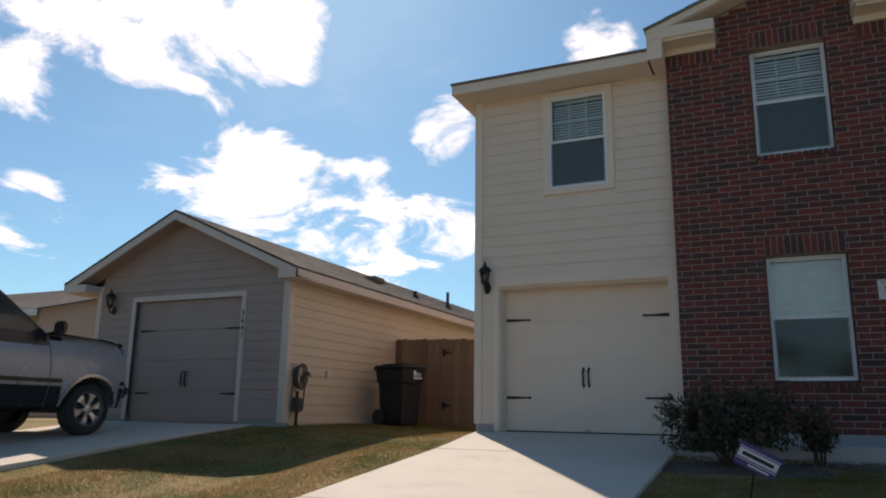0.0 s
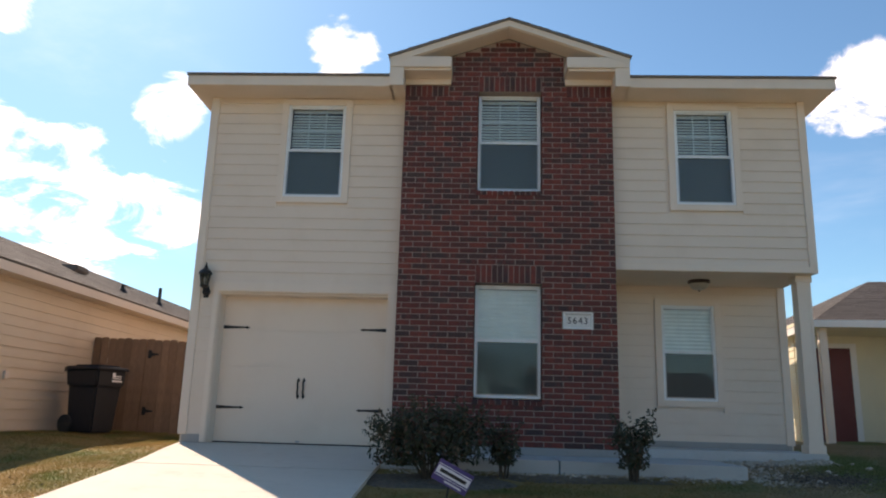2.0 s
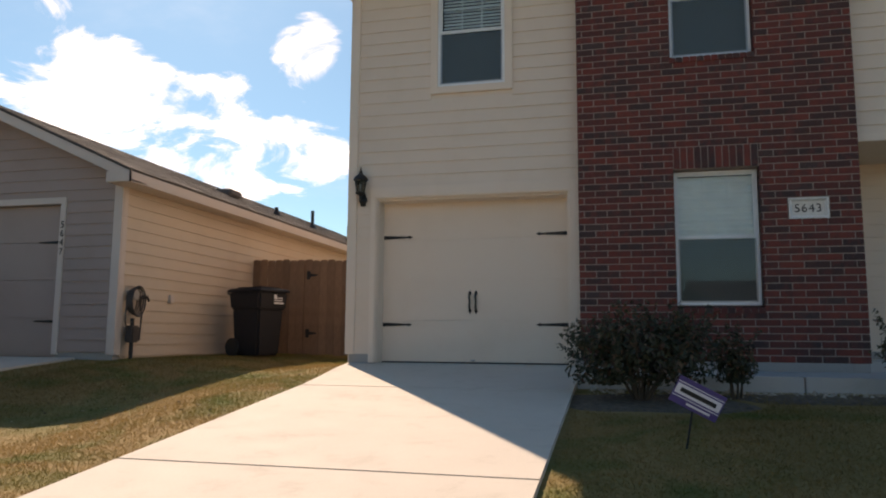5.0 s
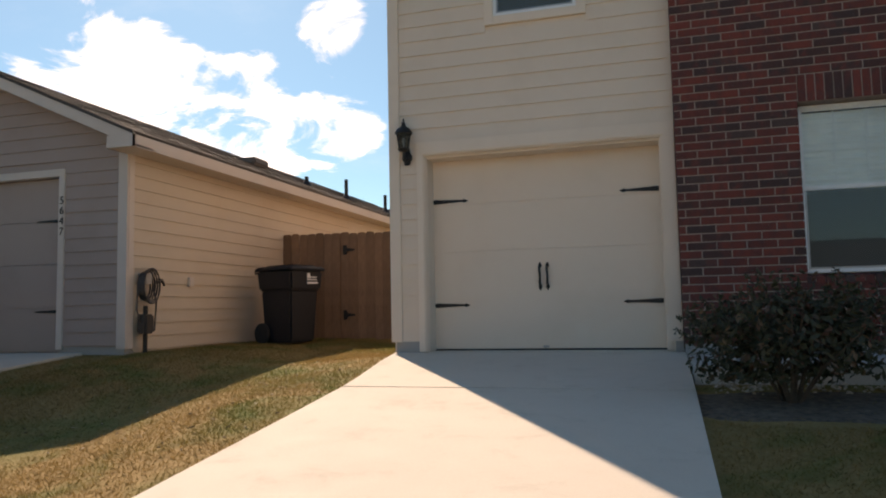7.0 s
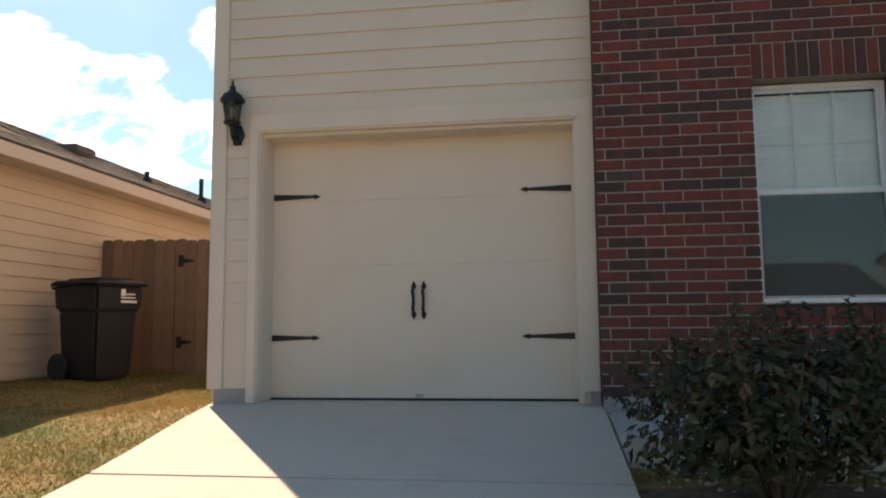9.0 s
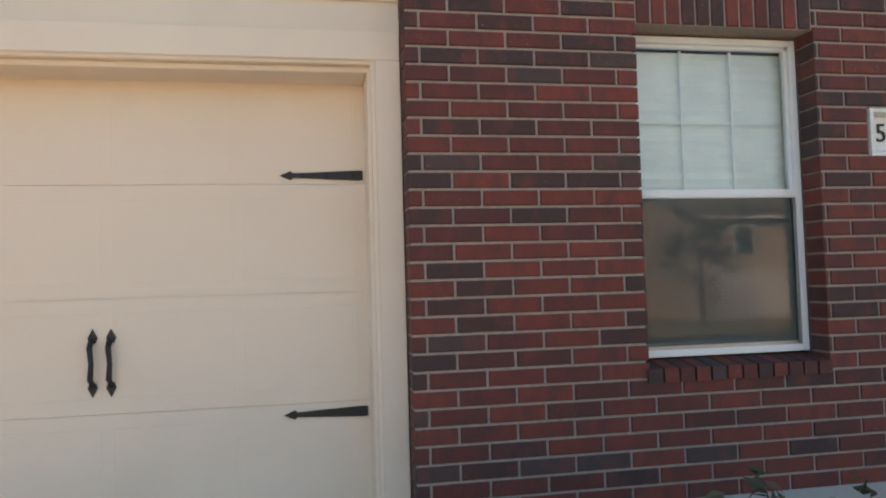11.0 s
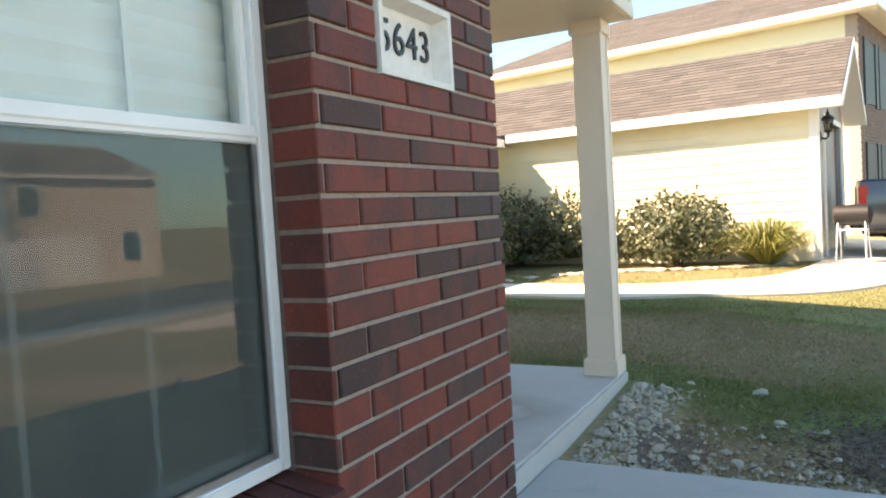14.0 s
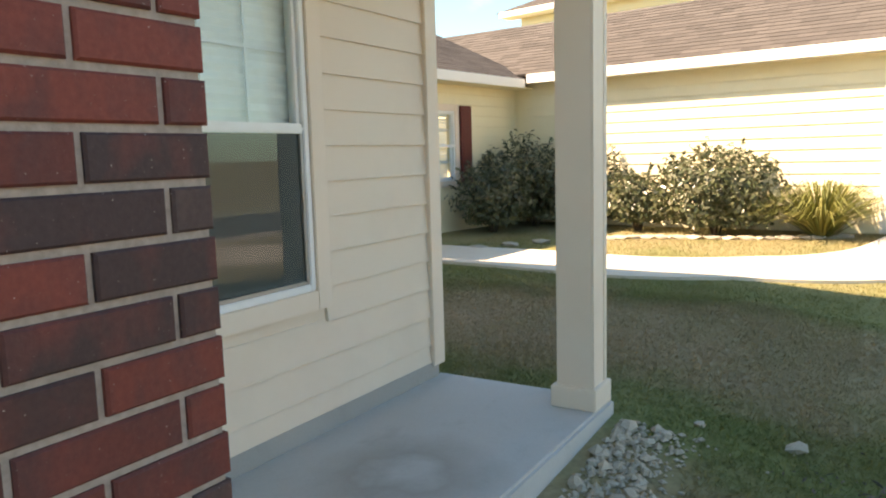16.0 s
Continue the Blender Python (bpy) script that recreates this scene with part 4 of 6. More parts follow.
# ceiling lamp under the porch
pl = thing("porch_ceiling_lamp", (6.75, 0.55, 2.46), 0, "bronze flush ceiling lamp with a glass bowl", "lamp")
part("base_ring", Mesh().lathe([(0.155, 0.0), (0.16, -0.03), (0.14, -0.05)], (0, 0, 0), 20), RUST, pl, smooth=True)
part("bowl", Mesh().lathe([(0.138, -0.048), (0.13, -0.085), (0.095, -0.12), (0.04, -0.138), (0.005, -0.142)], (0, 0, 0), 20), BOWL, pl, smooth=True)
part("finial", Mesh().lathe([(0.012, -0.138), (0.014, -0.15), (0.004, -0.165)], (0, 0, 0), 10), RUST, pl, smooth=True)

# number plaque
plaque = thing("number_plaque", (0, 0, 0), 0, "white cast stone house number plaque reading 5643", "plaque")
PX0, PX1, PZ0, PZ1 = 4.69, 5.09, 1.610, 1.840
part("stone", Mesh().box(PX0 + 0.004, PX1 - 0.004, BY + 0.042, BY + 0.075, PZ0 + 0.004, PZ1 - 0.004), PLAQUE, plaque)
rim = Mesh()
o, q = (PX0, PX1, PZ0, PZ1), (PX0 + 0.018, PX1 - 0.018, PZ0 + 0.018, PZ1 - 0.018)
i3 = (PX0 + 0.038, PX1 - 0.038, PZ0 + 0.034, PZ1 - 0.034)
ring = [[(a, y, c), (b, y, c), (b, y, d), (a, y, d)] for (a, b, c, d), y in ((o, BY + 0.07), (o, BY - 0.006), (q, BY - 0.006), (i3, BY + 0.041))]
rim.add([p for r in ring for p in r], [(4 * k + j, 4 * k + (j + 1) % 4, 4 * k + 4 + (j + 1) % 4, 4 * k + 4 + j) for k in range(3) for j in range(4)])
part("rim", rim, PLAQUE, plaque)


def lettering(name, text, size, at, turn, mat, parent, depth=0.002, spread=1.0):
    cu = bpy.data.curves.new(name, "FONT")
    cu.body, cu.size, cu.extrude, cu.align_x, cu.align_y, cu.space_character = text, size, depth, "CENTER", "CENTER", spread
    tmp = bpy.data.objects.new(name, cu)
    scene.collection.objects.link(tmp)
    bpy.context.view_layer.update()
    me = bpy.data.meshes.new_from_object(tmp.evaluated_get(bpy.context.evaluated_depsgraph_get()))
    bpy.data.objects.remove(tmp)
    me.materials.clear()
    me.materials.append(mat)
    ob = new(name, me)
    ob.parent = parent
    ob.matrix_basis = at @ pose(0, 0, 0, 90, 0, turn)
    return ob


for k, ch in enumerate("5643"):
    lettering("digit", ch, 0.128, pose((PX0 + PX1) / 2 - 0.108 + 0.072 * k, BY + 0.0385, (PZ0 + PZ1) / 2), 0, BLACK, plaque, 0.003)


# ---------------------------------------------------------------- the low house beside it, with its own garage
def gz(x, y):
    return ground_z(x, y)


low = thing("house", (0, 0, 0), 0, "single-storey taupe and tan gabled house with garage", "house")
LX0, LX1, LY, LZ = -8.05, -3.7, -0.2, 2.47
LPX, LPZ, LEX0, LEX1, LEZ = -6.02, 3.70, -8.62, -3.34, 2.50
LG = (-7.08, -4.66, -0.3, 2.13)
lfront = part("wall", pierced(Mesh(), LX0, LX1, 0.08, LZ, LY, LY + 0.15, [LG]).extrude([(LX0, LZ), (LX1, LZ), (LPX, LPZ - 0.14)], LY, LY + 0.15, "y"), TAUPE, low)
lside = part("wall", Mesh().box(LX1 - 0.15, LX1, LY + 0.15, 13.0, 0.0, LZ + 0.05), TAN, low)
part("wall", Mesh().also().box(LX0, LX0 + 0.15, LY + 0.15, 13.0, 0.0, LZ + 0.05).also().box(LX0 + 0.15, LX1 - 0.15, 12.85, 13.0, 0.0, 3.4), TAN, low)
part("foundation", Mesh().also().box(LX0 + 0.01, LG[0] - 0.03, LY + 0.005, LY + 0.14, -0.15, 0.09).also().box(LG[1] + 0.03, LX1 - 0.01, LY + 0.005, LY + 0.14, -0.15, 0.09).also().box(LX1 - 0.14, LX1 - 0.01, LY + 0.14, 13, -0.15, 0.02), FOUND, low)
slope = (LPZ - LEZ) / (LEX1 - LPX)
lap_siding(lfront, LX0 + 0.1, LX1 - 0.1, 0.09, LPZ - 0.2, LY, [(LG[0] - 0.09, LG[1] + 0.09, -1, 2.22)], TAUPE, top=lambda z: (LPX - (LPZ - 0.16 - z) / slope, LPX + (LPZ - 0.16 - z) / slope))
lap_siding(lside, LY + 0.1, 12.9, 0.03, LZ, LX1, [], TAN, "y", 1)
part("corner_board", Mesh().also().box(LX1 - 0.1, LX1 + 0.03, LY - 0.03, LY - 0.002, 0.05, LZ, 0.004).also().box(LX1 + 0.002, LX1 + 0.03, LY, LY + 0.1, 0.05, LZ, 0.004), LOWTRIM, low)
part("corner_board", Mesh().also().box(LX0 - 0.02, LX0 + 0.1, LY - 0.03, LY - 0.002, 0.05, LZ, 0.004), LOWTRIM, low)
part("door_casing", Mesh().also().box(LG[0] - 0.09, LG[0], LY - 0.03, LY + 0.05, 0.05, 2.13, 0.004).also().box(LG[1], LG[1] + 0.09, LY - 0.03, LY + 0.05, 0.05, 2.13, 0.004).also().box(LG[0] - 0.09, LG[1] + 0.09, LY - 0.032, LY + 0.05, 2.13, 2.22, 0.004), LOWTRIM, low)
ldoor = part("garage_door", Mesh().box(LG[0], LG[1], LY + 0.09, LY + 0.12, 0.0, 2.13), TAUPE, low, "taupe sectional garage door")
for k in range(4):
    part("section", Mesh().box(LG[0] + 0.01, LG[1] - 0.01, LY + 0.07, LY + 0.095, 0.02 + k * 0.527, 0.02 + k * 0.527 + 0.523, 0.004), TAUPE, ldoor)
for z in (1.6, 0.5):
    for x, way in ((LG[0] + 0.1, 1), (LG[1] - 0.06, -1)):
        part("strap_hinge", Mesh().extrude([(x, z - 0.02), (x + way * 0.3, z - 0.01), (x + way * 0.36, z), (x + way * 0.3, z + 0.01), (x, z + 0.02)], LY + 0.055, LY + 0.072, "y"), BLACK, ldoor)
for dx in (-0.04, 0.04):
    x = (LG[0] + LG[1]) / 2 + dx
    part("pull_handle", Mesh().tube([(x, LY + 0.07, 0.88), (x, LY + 0.03, 0.85), (x, LY + 0.025, 0.75), (x, LY + 0.03, 0.65), (x, LY + 0.07, 0.62)], 0.013, 8), BLACK, ldoor)
for k, ch in enumerate("5647"):
    lettering("digit", ch, 0.13, pose(LG[1] + 0.055, LY - 0.036, 1.83 - 0.125 * k), 0, BLACK, low, 0.003)
for s, ex in ((-1, LEX0), (1, LEX1)):
    shingle_roof("roof", (ex, LY - 0.36, LEZ), (ex, 13.3, LEZ), (LPX, 13.3, LPZ), (LPX, LY - 0.36, LPZ), SHINGLELIGHT, low, 0.145, 0.5, seed=8 + s)
    part("rake_board", Mesh().extrude([(LPX, LPZ - 0.02), (ex, LEZ - 0.02), (ex, LEZ - 0.17), (LPX, LPZ - 0.17)], LY - 0.35, LY - 0.315, "y"), LOWTRIM, low)
    part("rake_soffit", Mesh().extrude([(LPX, LPZ - 0.14), (ex, LEZ - 0.14), (ex, LEZ - 0.16), (LPX, LPZ - 0.16)], LY - 0.315, LY, "y"), TAUPE, low)
    a, b = sorted((ex, ex - s * 0.03))
    part("fascia", Mesh().also().box(a, b, LY - 0.35, 13.3, LEZ - 0.17, LEZ - 0.03), LOWTRIM, low)
    a, b = sorted((ex - s * 0.03, ex - s * 0.32))
    part("soffit", Mesh().also().box(a, b, LY - 0.3, 13.2, LEZ - 0.165, LEZ - 0.15), LOWTRIM, low)
for x, y, h in ((-4.25, 7.4, 0.42), (-4.1, 9.4, 0.42), (-4.3, 5.6, 0.16)):
    z = LEZ + (LEX1 - x) * slope
    part("vent_pipe", Mesh().tube([(x, y, z - 0.1), (x, y, z + h)], 0.04, 10).lathe([(0.11, -0.02), (0.07, 0.05), (0.045, 0.08)], (x, y, z), 10), BLACK, low, "black roof vent pipe")
for x, y in ((-4.9, 4.6), (-4.15, 9.9)):
    z = LEZ + (LEX1 - x) * slope
    part("roof_vent", Mesh().box(x - 0.2, x + 0.2, y - 0.25, y + 0.25, z - 0.05, z + 0.085, 0.03), SHINGLE, low, "low box roof vent")
for s, ex, wx in ((1, LEX1, LX1), (-1, LEX0, LX0)):
    part("cornice", Mesh().box(*sorted((wx, ex - s * 0.004)), LY - 0.352, LY - 0.002, LEZ - 0.172, LEZ - 0.03, 0.004), LOWTRIM, low)
lantern((-7.62, LY - 0.022, 2.0), 0, "black lantern beside the taupe garage door", 1.0)
part("outlet_cover", Mesh().box(LX1 + 0.02, LX1 + 0.06, 0.94, 1.04, 0.80, 0.92, 0.006), LOWTRIM, low)

ys = [LY - 0.05 - k * 1.2 for k in range(12)]
slab_strip("driveway", CONCRETE, lambda y: -7.6, lambda y: -4.25, ys, 0.15, 0.035, "shaded concrete driveway of the low house", "driveway")

# hose on its hanger by the corner, with a spigot post
reel = thing("hose_hanger", (LX1 + 0.03, 0.02, 0.0), 0, "dark garden hose coiled on a wall hanger", "hose")
part("bracket", Mesh().box(0.0, 0.12, -0.06, 0.06, 0.80, 0.93, 0.008), ALU, reel)
coil = Mesh()
for k in range(5):
    r, cy = 0.16 + 0.012 * k, 0.01 * k
    coil.tube([(0.05 + 0.02 * k, cy + r * 0.7 * math.cos(a), 0.78 + r * math.sin(a)) for a in (2 * math.pi * j / 24 for j in range(25))], 0.011, 6, False)
coil.tube([(0.06, -0.12, 0.75), (0.08, -0.16, 0.5), (0.09, -0.05, 0.22), (0.08, 0.16, 0.25), (0.07, 0.2, 0.6), (0.06, 0.12, 0.9)], 0.011, 6, False)
part("hose", coil, HOSE, reel, smooth=True)
part("spigot", Mesh().tube([(-0.02, 0.28, 0.84), (0.1, 0.28, 0.84), (0.12, 0.28, 0.79)], 0.016, 8).lathe([(0.03, 0), (0.03, 0.012)], (0.07, 0.28, 0.86), 8), RUST, reel)
meter = thing("utility_meter", (LX1 + 0.12, 0.0, gz(LX1 + 0.1, 0.0)), 0, "dark utility meter on a pipe by the wall", "meter")
part("pipe", Mesh().tube([(0, 0, -0.05), (0, 0, 0.55)], 0.028, 10), BLACK, meter)
part("meter_case", Mesh().box(-0.06, 0.07, -0.08, 0.08, 0.22, 0.45, 0.02), HOSE, meter)

# fence of dog-eared pickets with a gate
fence = thing("fence", (0, 0, 0), 0, "weathered brown cedar picket fence with a gate", "fence")
FY = 3.5


def picket(width):
    w, h, c = width, 1.69, 0.024
    o = [(0, 0), (w, 0), (w, h - c), (w - c, h), (c, h), (0, h - c)]
    return Mesh().extrude(o, 0, 0.017, "y").data("picket", CEDAR)


pick = picket(0.138)
x = LX1 + 0.03
k = 0
while x < -0.58:
    piece("picket", pick, fence, (x, FY + 0.004 * (k % 2), gz(x, FY) + 0.02 + 0.010 * math.sin(k * 2.1)))
    x += 0.143 + (0.016 if k == 6 else 0.008 if k == 1 else 0.003 * (k % 3 == 0))
    k += 1
for z in (0.35, 1.4):
    part("rail", Mesh().box(LX1 + 0.02, -0.43, FY + 0.024, FY + 0.062, z, z + 0.085), CEDAR, fence)
for x in (LX1 + 0.08, -2.72, -0.5):
    part("post", Mesh().box(x, x + 0.09, FY + 0.064, FY + 0.154, -0.1, 1.7), CEDAR, fence)
for z in (1.42, 0.38):
    part("gate_hinge", Mesh().extrude([(-2.40, z - 0.012), (-2.40, z + 0.012), (-2.53, z + 0.03), (-2.54, z + 0.075), (-2.60, z + 0.075), (-2.60, z - 0.075), (-2.54, z - 0.075), (-2.53, z - 0.03)], FY - 0.012, FY - 0.002, "y"), BLACK, fence, "black strap gate hinge")

# wheeled bin
bin_ob = thing("wheeled_bin", (-2.93, 2.30, gz(-2.93, 2.30)), 70, "dark navy plastic wheeled bin beside the fence", "bin")


def tapered(x0, x1, y0, y1, z0, z1, sx, sy, c=0.0):
    """A box that widens upwards by sx, sy on each side."""
    p = [(x0, y0, z0), (x1, y0, z0), (x1, y1, z0), (x0, y1, z0), (x0 - sx, y0 - sy, z1), (x1 + sx, y0 - sy, z1), (x1 + sx, y1 + sy, z1), (x0 - sx, y1 + sy, z1)]
    bm = bmesh.new()
    vs = [bm.verts.new(q) for q in p]
    for f in ((0, 3, 2, 1), (4, 5, 6, 7), (0, 1, 5, 4), (1, 2, 6, 5), (2, 3, 7, 6), (3, 0, 4, 7)):
        bm.faces.new([vs[i] for i in f])
    if c:
        bmesh.ops.bevel(bm, geom=bm.edges[:], offset=c, segments=2, affect="EDGES")
    return Mesh().take(bm)


bin_ob.scale = (1.08, 1.08, 1.08)
part("body", tapered(-0.22, 0.22, -0.27, 0.24, 0.02, 0.72, 0.035, 0.04, 0.03), BINPLASTIC, bin_ob, smooth=True)
part("upper_body", tapered(-0.275, 0.275, -0.34, 0.30, 0.70, 0.97, 0.02, 0.02, 0.03), BINPLASTIC, bin_ob, smooth=True)
part("lid", tapered(-0.325, 0.325, -0.40, 0.36, 0.965, 1.02, -0.03, -0.03, 0.02).box(-0.2, 0.2, -0.3, 0.25, 1.01, 1.045, 0.015), BINPLASTIC, bin_ob, smooth=True)
part("handle_bar", Mesh().tube([(-0.24, 0.40, 0.95), (0.24, 0.40, 0.95)], 0.015, 8).tube([(-0.2, 0.3, 0.93), (-0.2, 0.41, 0.95)], 0.015, 8).tube([(0.2, 0.3, 0.93), (0.2, 0.41, 0.95)], 0.015, 8), BINPLASTIC, bin_ob)
for sx in (-0.27, 0.27):
    part("wheel", Mesh().lathe([(0.13, -0.025), (0.14, -0.015), (0.14, 0.015), (0.13, 0.025)], (sx, 0.22, 0.14), 18, "x"), TYRE, bin_ob, smooth=True)
mark = Mesh()
for a, b, c, d in ((0.0, 0.05, 0.86, 0.93), (0.06, 0.17, 0.87, 0.885), (0.0, 0.17, 0.835, 0.85), (0.0, 0.19, 0.79, 0.815)):
    mark.box(a, b, -0.362, -0.352, c, d)
part("white_marking", mark, PAPER, bin_ob)

# the house farther along, and houses across the street seen in the window glass
def plain_house(label, x0, x1, y0, y1, base, eave, peak, wall, roofm, doors=(), ridge="x", over=0.35, face=-1):
    h = thing("house", (0, 0, 0), 0, label, "house", "houses of the street")
    part("wall", Mesh().also().box(x0, x1, y0, y1, base - 0.8, eave), wall, h)
    if ridge == "x":
        cy = (y0 + y1) / 2
        shingle_roof("roof", (x0 - over, y0 - over, eave - 0.05), (x1 + over, y0 - over, eave - 0.05), (x1 + over, cy, peak), (x0 - over, cy, peak), roofm, h, 0.3, 0.9)
        shingle_roof("roof", (x0 - over, y1 + over, eave - 0.05), (x1 + over, y1 + over, eave - 0.05), (x1 + over, cy, peak), (x0 - over, cy, peak), roofm, h, 0.3, 0.9)
        part("gable", Mesh().also().extrude([(y0, eave), (y1, eave), (cy, peak - 0.1)], x0, x0 + 0.1, "x").also().extrude([(y0, eave), (y1, eave), (cy, peak - 0.1)], x1 - 0.1, x1, "x"), wall, h)
        part("fascia", Mesh().also().box(x0 - over, x1 + over, y0 - over - 0.03, y0 - over, eave - 0.22, eave - 0.06).also().box(x0 - over, x1 + over, y1 + over, y1 + over + 0.03, eave - 0.22, eave - 0.06), WHITE, h)
    else:
        cx = (x0 + x1) / 2
        for ex, s in ((x0 - over, -1), (x1 + over, 1)):
            shingle_roof("roof", (ex, y0 - over, eave - 0.05), (ex, y1 + over, eave - 0.05), (cx, y1 + over, peak), (cx, y0 - over, peak), roofm, h, 0.3, 0.9)
            a, b = sorted((ex, ex + s * 0.03))
            part("fascia", Mesh().also().box(a, b, y0 - over, y1 + over, eave - 0.22, eave - 0.06), WHITE, h)
        part("gable", Mesh().also().extrude([(x0, eave), (x1, eave), (cx, peak - 0.1)], y0, y0 + 0.1, "y").also().extrude([(x0, eave), (x1, eave), (cx, peak - 0.1)], y1 - 0.1, y1, "y"), wall, h)
    yf = y0 if face < 0 else y1
    for a, b, c, d, mat, kind in doors:
        p, q = sorted((yf + face * 0.06, yf - face * 0.05))
        w = part(kind, Mesh().box(a, b, p, q, c, d, 0.01), mat, h)
        t = Mesh()
        p, q = sorted((yf + face * 0.09, yf + face * 0.005))
        for e, f, g, i in ((a - 0.1, a, c, d + 0.1), (b, b + 0.1, c, d + 0.1), (a, b, d, d + 0.1)):
            t.also().box(e, f, p, q, g, i)
        part("casing", t, WHITE, w)
    return h


far_left = plain_house("low tan house with grey roof beyond the driveway", -24.0, -12.6, 2.0, 14.0, 0.0, 2.55, 4.3, TAN, SHINGLELIGHT, ((-13.7, -13.2, 1.0, 2.1, CARGLASS, "window"),))
plain_house("tan two-storey house across the street", -7.0, 3.0, -42.0, -32.0, -1.2, 4.2, 6.3, CREAM, SHINGLELIGHT, ((-6.0, -1.2, -1.2, 1.1, WHITE, "garage_door"), (0.5, 1.6, -0.3, 1.2, CARGLASS, "window"), (-5.0, -4.0, 2.2, 3.6, CARGLASS, "window"), (0.5, 1.6, 2.2, 3.6, CARGLASS, "window")), "x", face=1)
plain_house("pale low house across the street", 7.0, 18.0, -42.0, -32.0, -1.2, 1.6, 3.8, YELLOW, SHINGLELIGHT, ((8.0, 12.8, -1.2, 1.0, WHITE, "garage_door"), (14.6, 16.0, -0.3, 1.1, CARGLASS, "window")), "x", face=1)
plain_house("cream two-storey house across the street", 22.0, 32.0, -42.0, -32.0, -1.2, 4.2, 6.3, TAN, SHINGLE, ((23.0, 27.8, -1.2, 1.1, WHITE, "garage_door"), (29.5, 30.6, -0.3, 1.2, CARGLASS, "window"), (24.0, 25.0, 2.2, 3.6, CARGLASS, "window")), "x", face=1)

# ---------------------------------------------------------------- the yellow house on the other side
yel = thing("house", (0, 0, 0), 0, "pale yellow house with a projecting garage", "house")
TURNED = Matrix.Translation((15.35, -1.1, 0)) @ pose(0, 0, 0, 0, 0, -6) @ Matrix.Translation((-15.5, 1.3, 0))
yel.matrix_basis = TURNED
YX, YX1, YY0, YY1, YB, YE = 15.5, 19.2, -1.30, 4.05, 0.17, 2.66
ywall = part("wall", Mesh().box(YX, YX + 0.15, YY0, 11.0, YB, YE), YELLOW, yel)
# front and door darker than the yellow sides: their shade is put into the colour
yfront = part("wall", pierced(Mesh(), YX + 0.15, YX1, YB, YE, YY0, YY0 + 0.15, [(YX + 0.75, YX1 - 0.6, -1, 2.35)]).extrude([(YX, YE), (YX1, YE), ((YX + YX1) / 2, 3.58)], YY0, YY0 + 0.15, "y"), TAUPE, yel)
part("wall", Mesh().also().box(YX1, YX1 + 0.15, YY0, 11, YB, YE), YELLOW, yel)
part("foundation", Mesh().also().box(YX + 0.01, YX + 0.14, YY0 + 0.01, YY1, -0.2, YB + 0.02).also().box(YX + 0.14, YX1, YY0 + 0.01, YY0 + 0.14, -0.3, YB), FOUND, yel)
lap_siding(ywall, YY0 + 0.1, YY1, YB, YE - 0.1, YX, [], YELLOW, "y", -1)
part("corner_board", Mesh().also().box(YX - 0.03, YX - 0.002, YY0 - 0.03, YY0 + 0.1, YB - 0.02, YE - 0.06, 0.004).also().box(YX, YX + 0.1, YY0 - 0.03, YY0 - 0.002, YB - 0.02, YE - 0.06, 0.004), WHITE, yel)
ydoor = part("garage_door", Mesh().box(YX + 0.75, YX1 - 0.6, YY0 + 0.08, YY0 + 0.12, YB, 2.35), TAUPE, yel)
part("door_casing", Mesh().also().box(YX + 0.66, YX + 0.75, YY0 - 0.03, YY0 + 0.05, YB, 2.44).also().box(YX1 - 0.6, YX1 - 0.51, YY0 - 0.03, YY0 + 0.05, YB, 2.44).also().box(YX + 0.75, YX1 - 0.6, YY0 - 0.03, YY0 + 0.05, 2.35, 2.44), WHITE, yel)
YPX, YPZ, YEX, YEZ = 17.35, 3.74, 15.22, 2.58
shingle_roof("roof", (YEX, YY0 - 0.36, YEZ), (YEX, 12.0, YEZ), (YPX, 12.0, YPZ), (YPX, YY0 - 0.36, YPZ), SHINGLELIGHT, yel, 0.13, 0.32, seed=21)
shingle_roof("roof", (19.5, YY0 - 0.36, YEZ), (19.5, 12.0, YEZ), (YPX, 12.0, YPZ), (YPX, YY0 - 0.36, YPZ), SHINGLELIGHT, yel, 0.3, 0.6, seed=22)
part("fascia", Mesh().also().box(YEX - 0.03, YEX, YY0 - 0.36, 3.72, YEZ - 0.15, YEZ - 0.005, 0.004), WHITE, yel)
part("soffit", Mesh().also().box(YEX, YX, YY0 - 0.34, 3.9, YEZ - 0.14, YEZ - 0.12), WHITE, yel)
for ex in (YEX, 19.5):
    part("rake_board", Mesh().extrude([(YPX, YPZ - 0.02), (ex, YEZ - 0.02), (ex, YEZ - 0.16), (YPX, YPZ - 0.16)], YY0 - 0.38, YY0 - 0.345, "y"), WHITE, yel)
    part("rake_soffit", Mesh().extrude([(YPX, YPZ - 0.13), (ex, YEZ - 0.13), (ex, YEZ - 0.15), (YPX, YPZ - 0.15)], YY0 - 0.345, YY0, "y"), WHITE, yel)
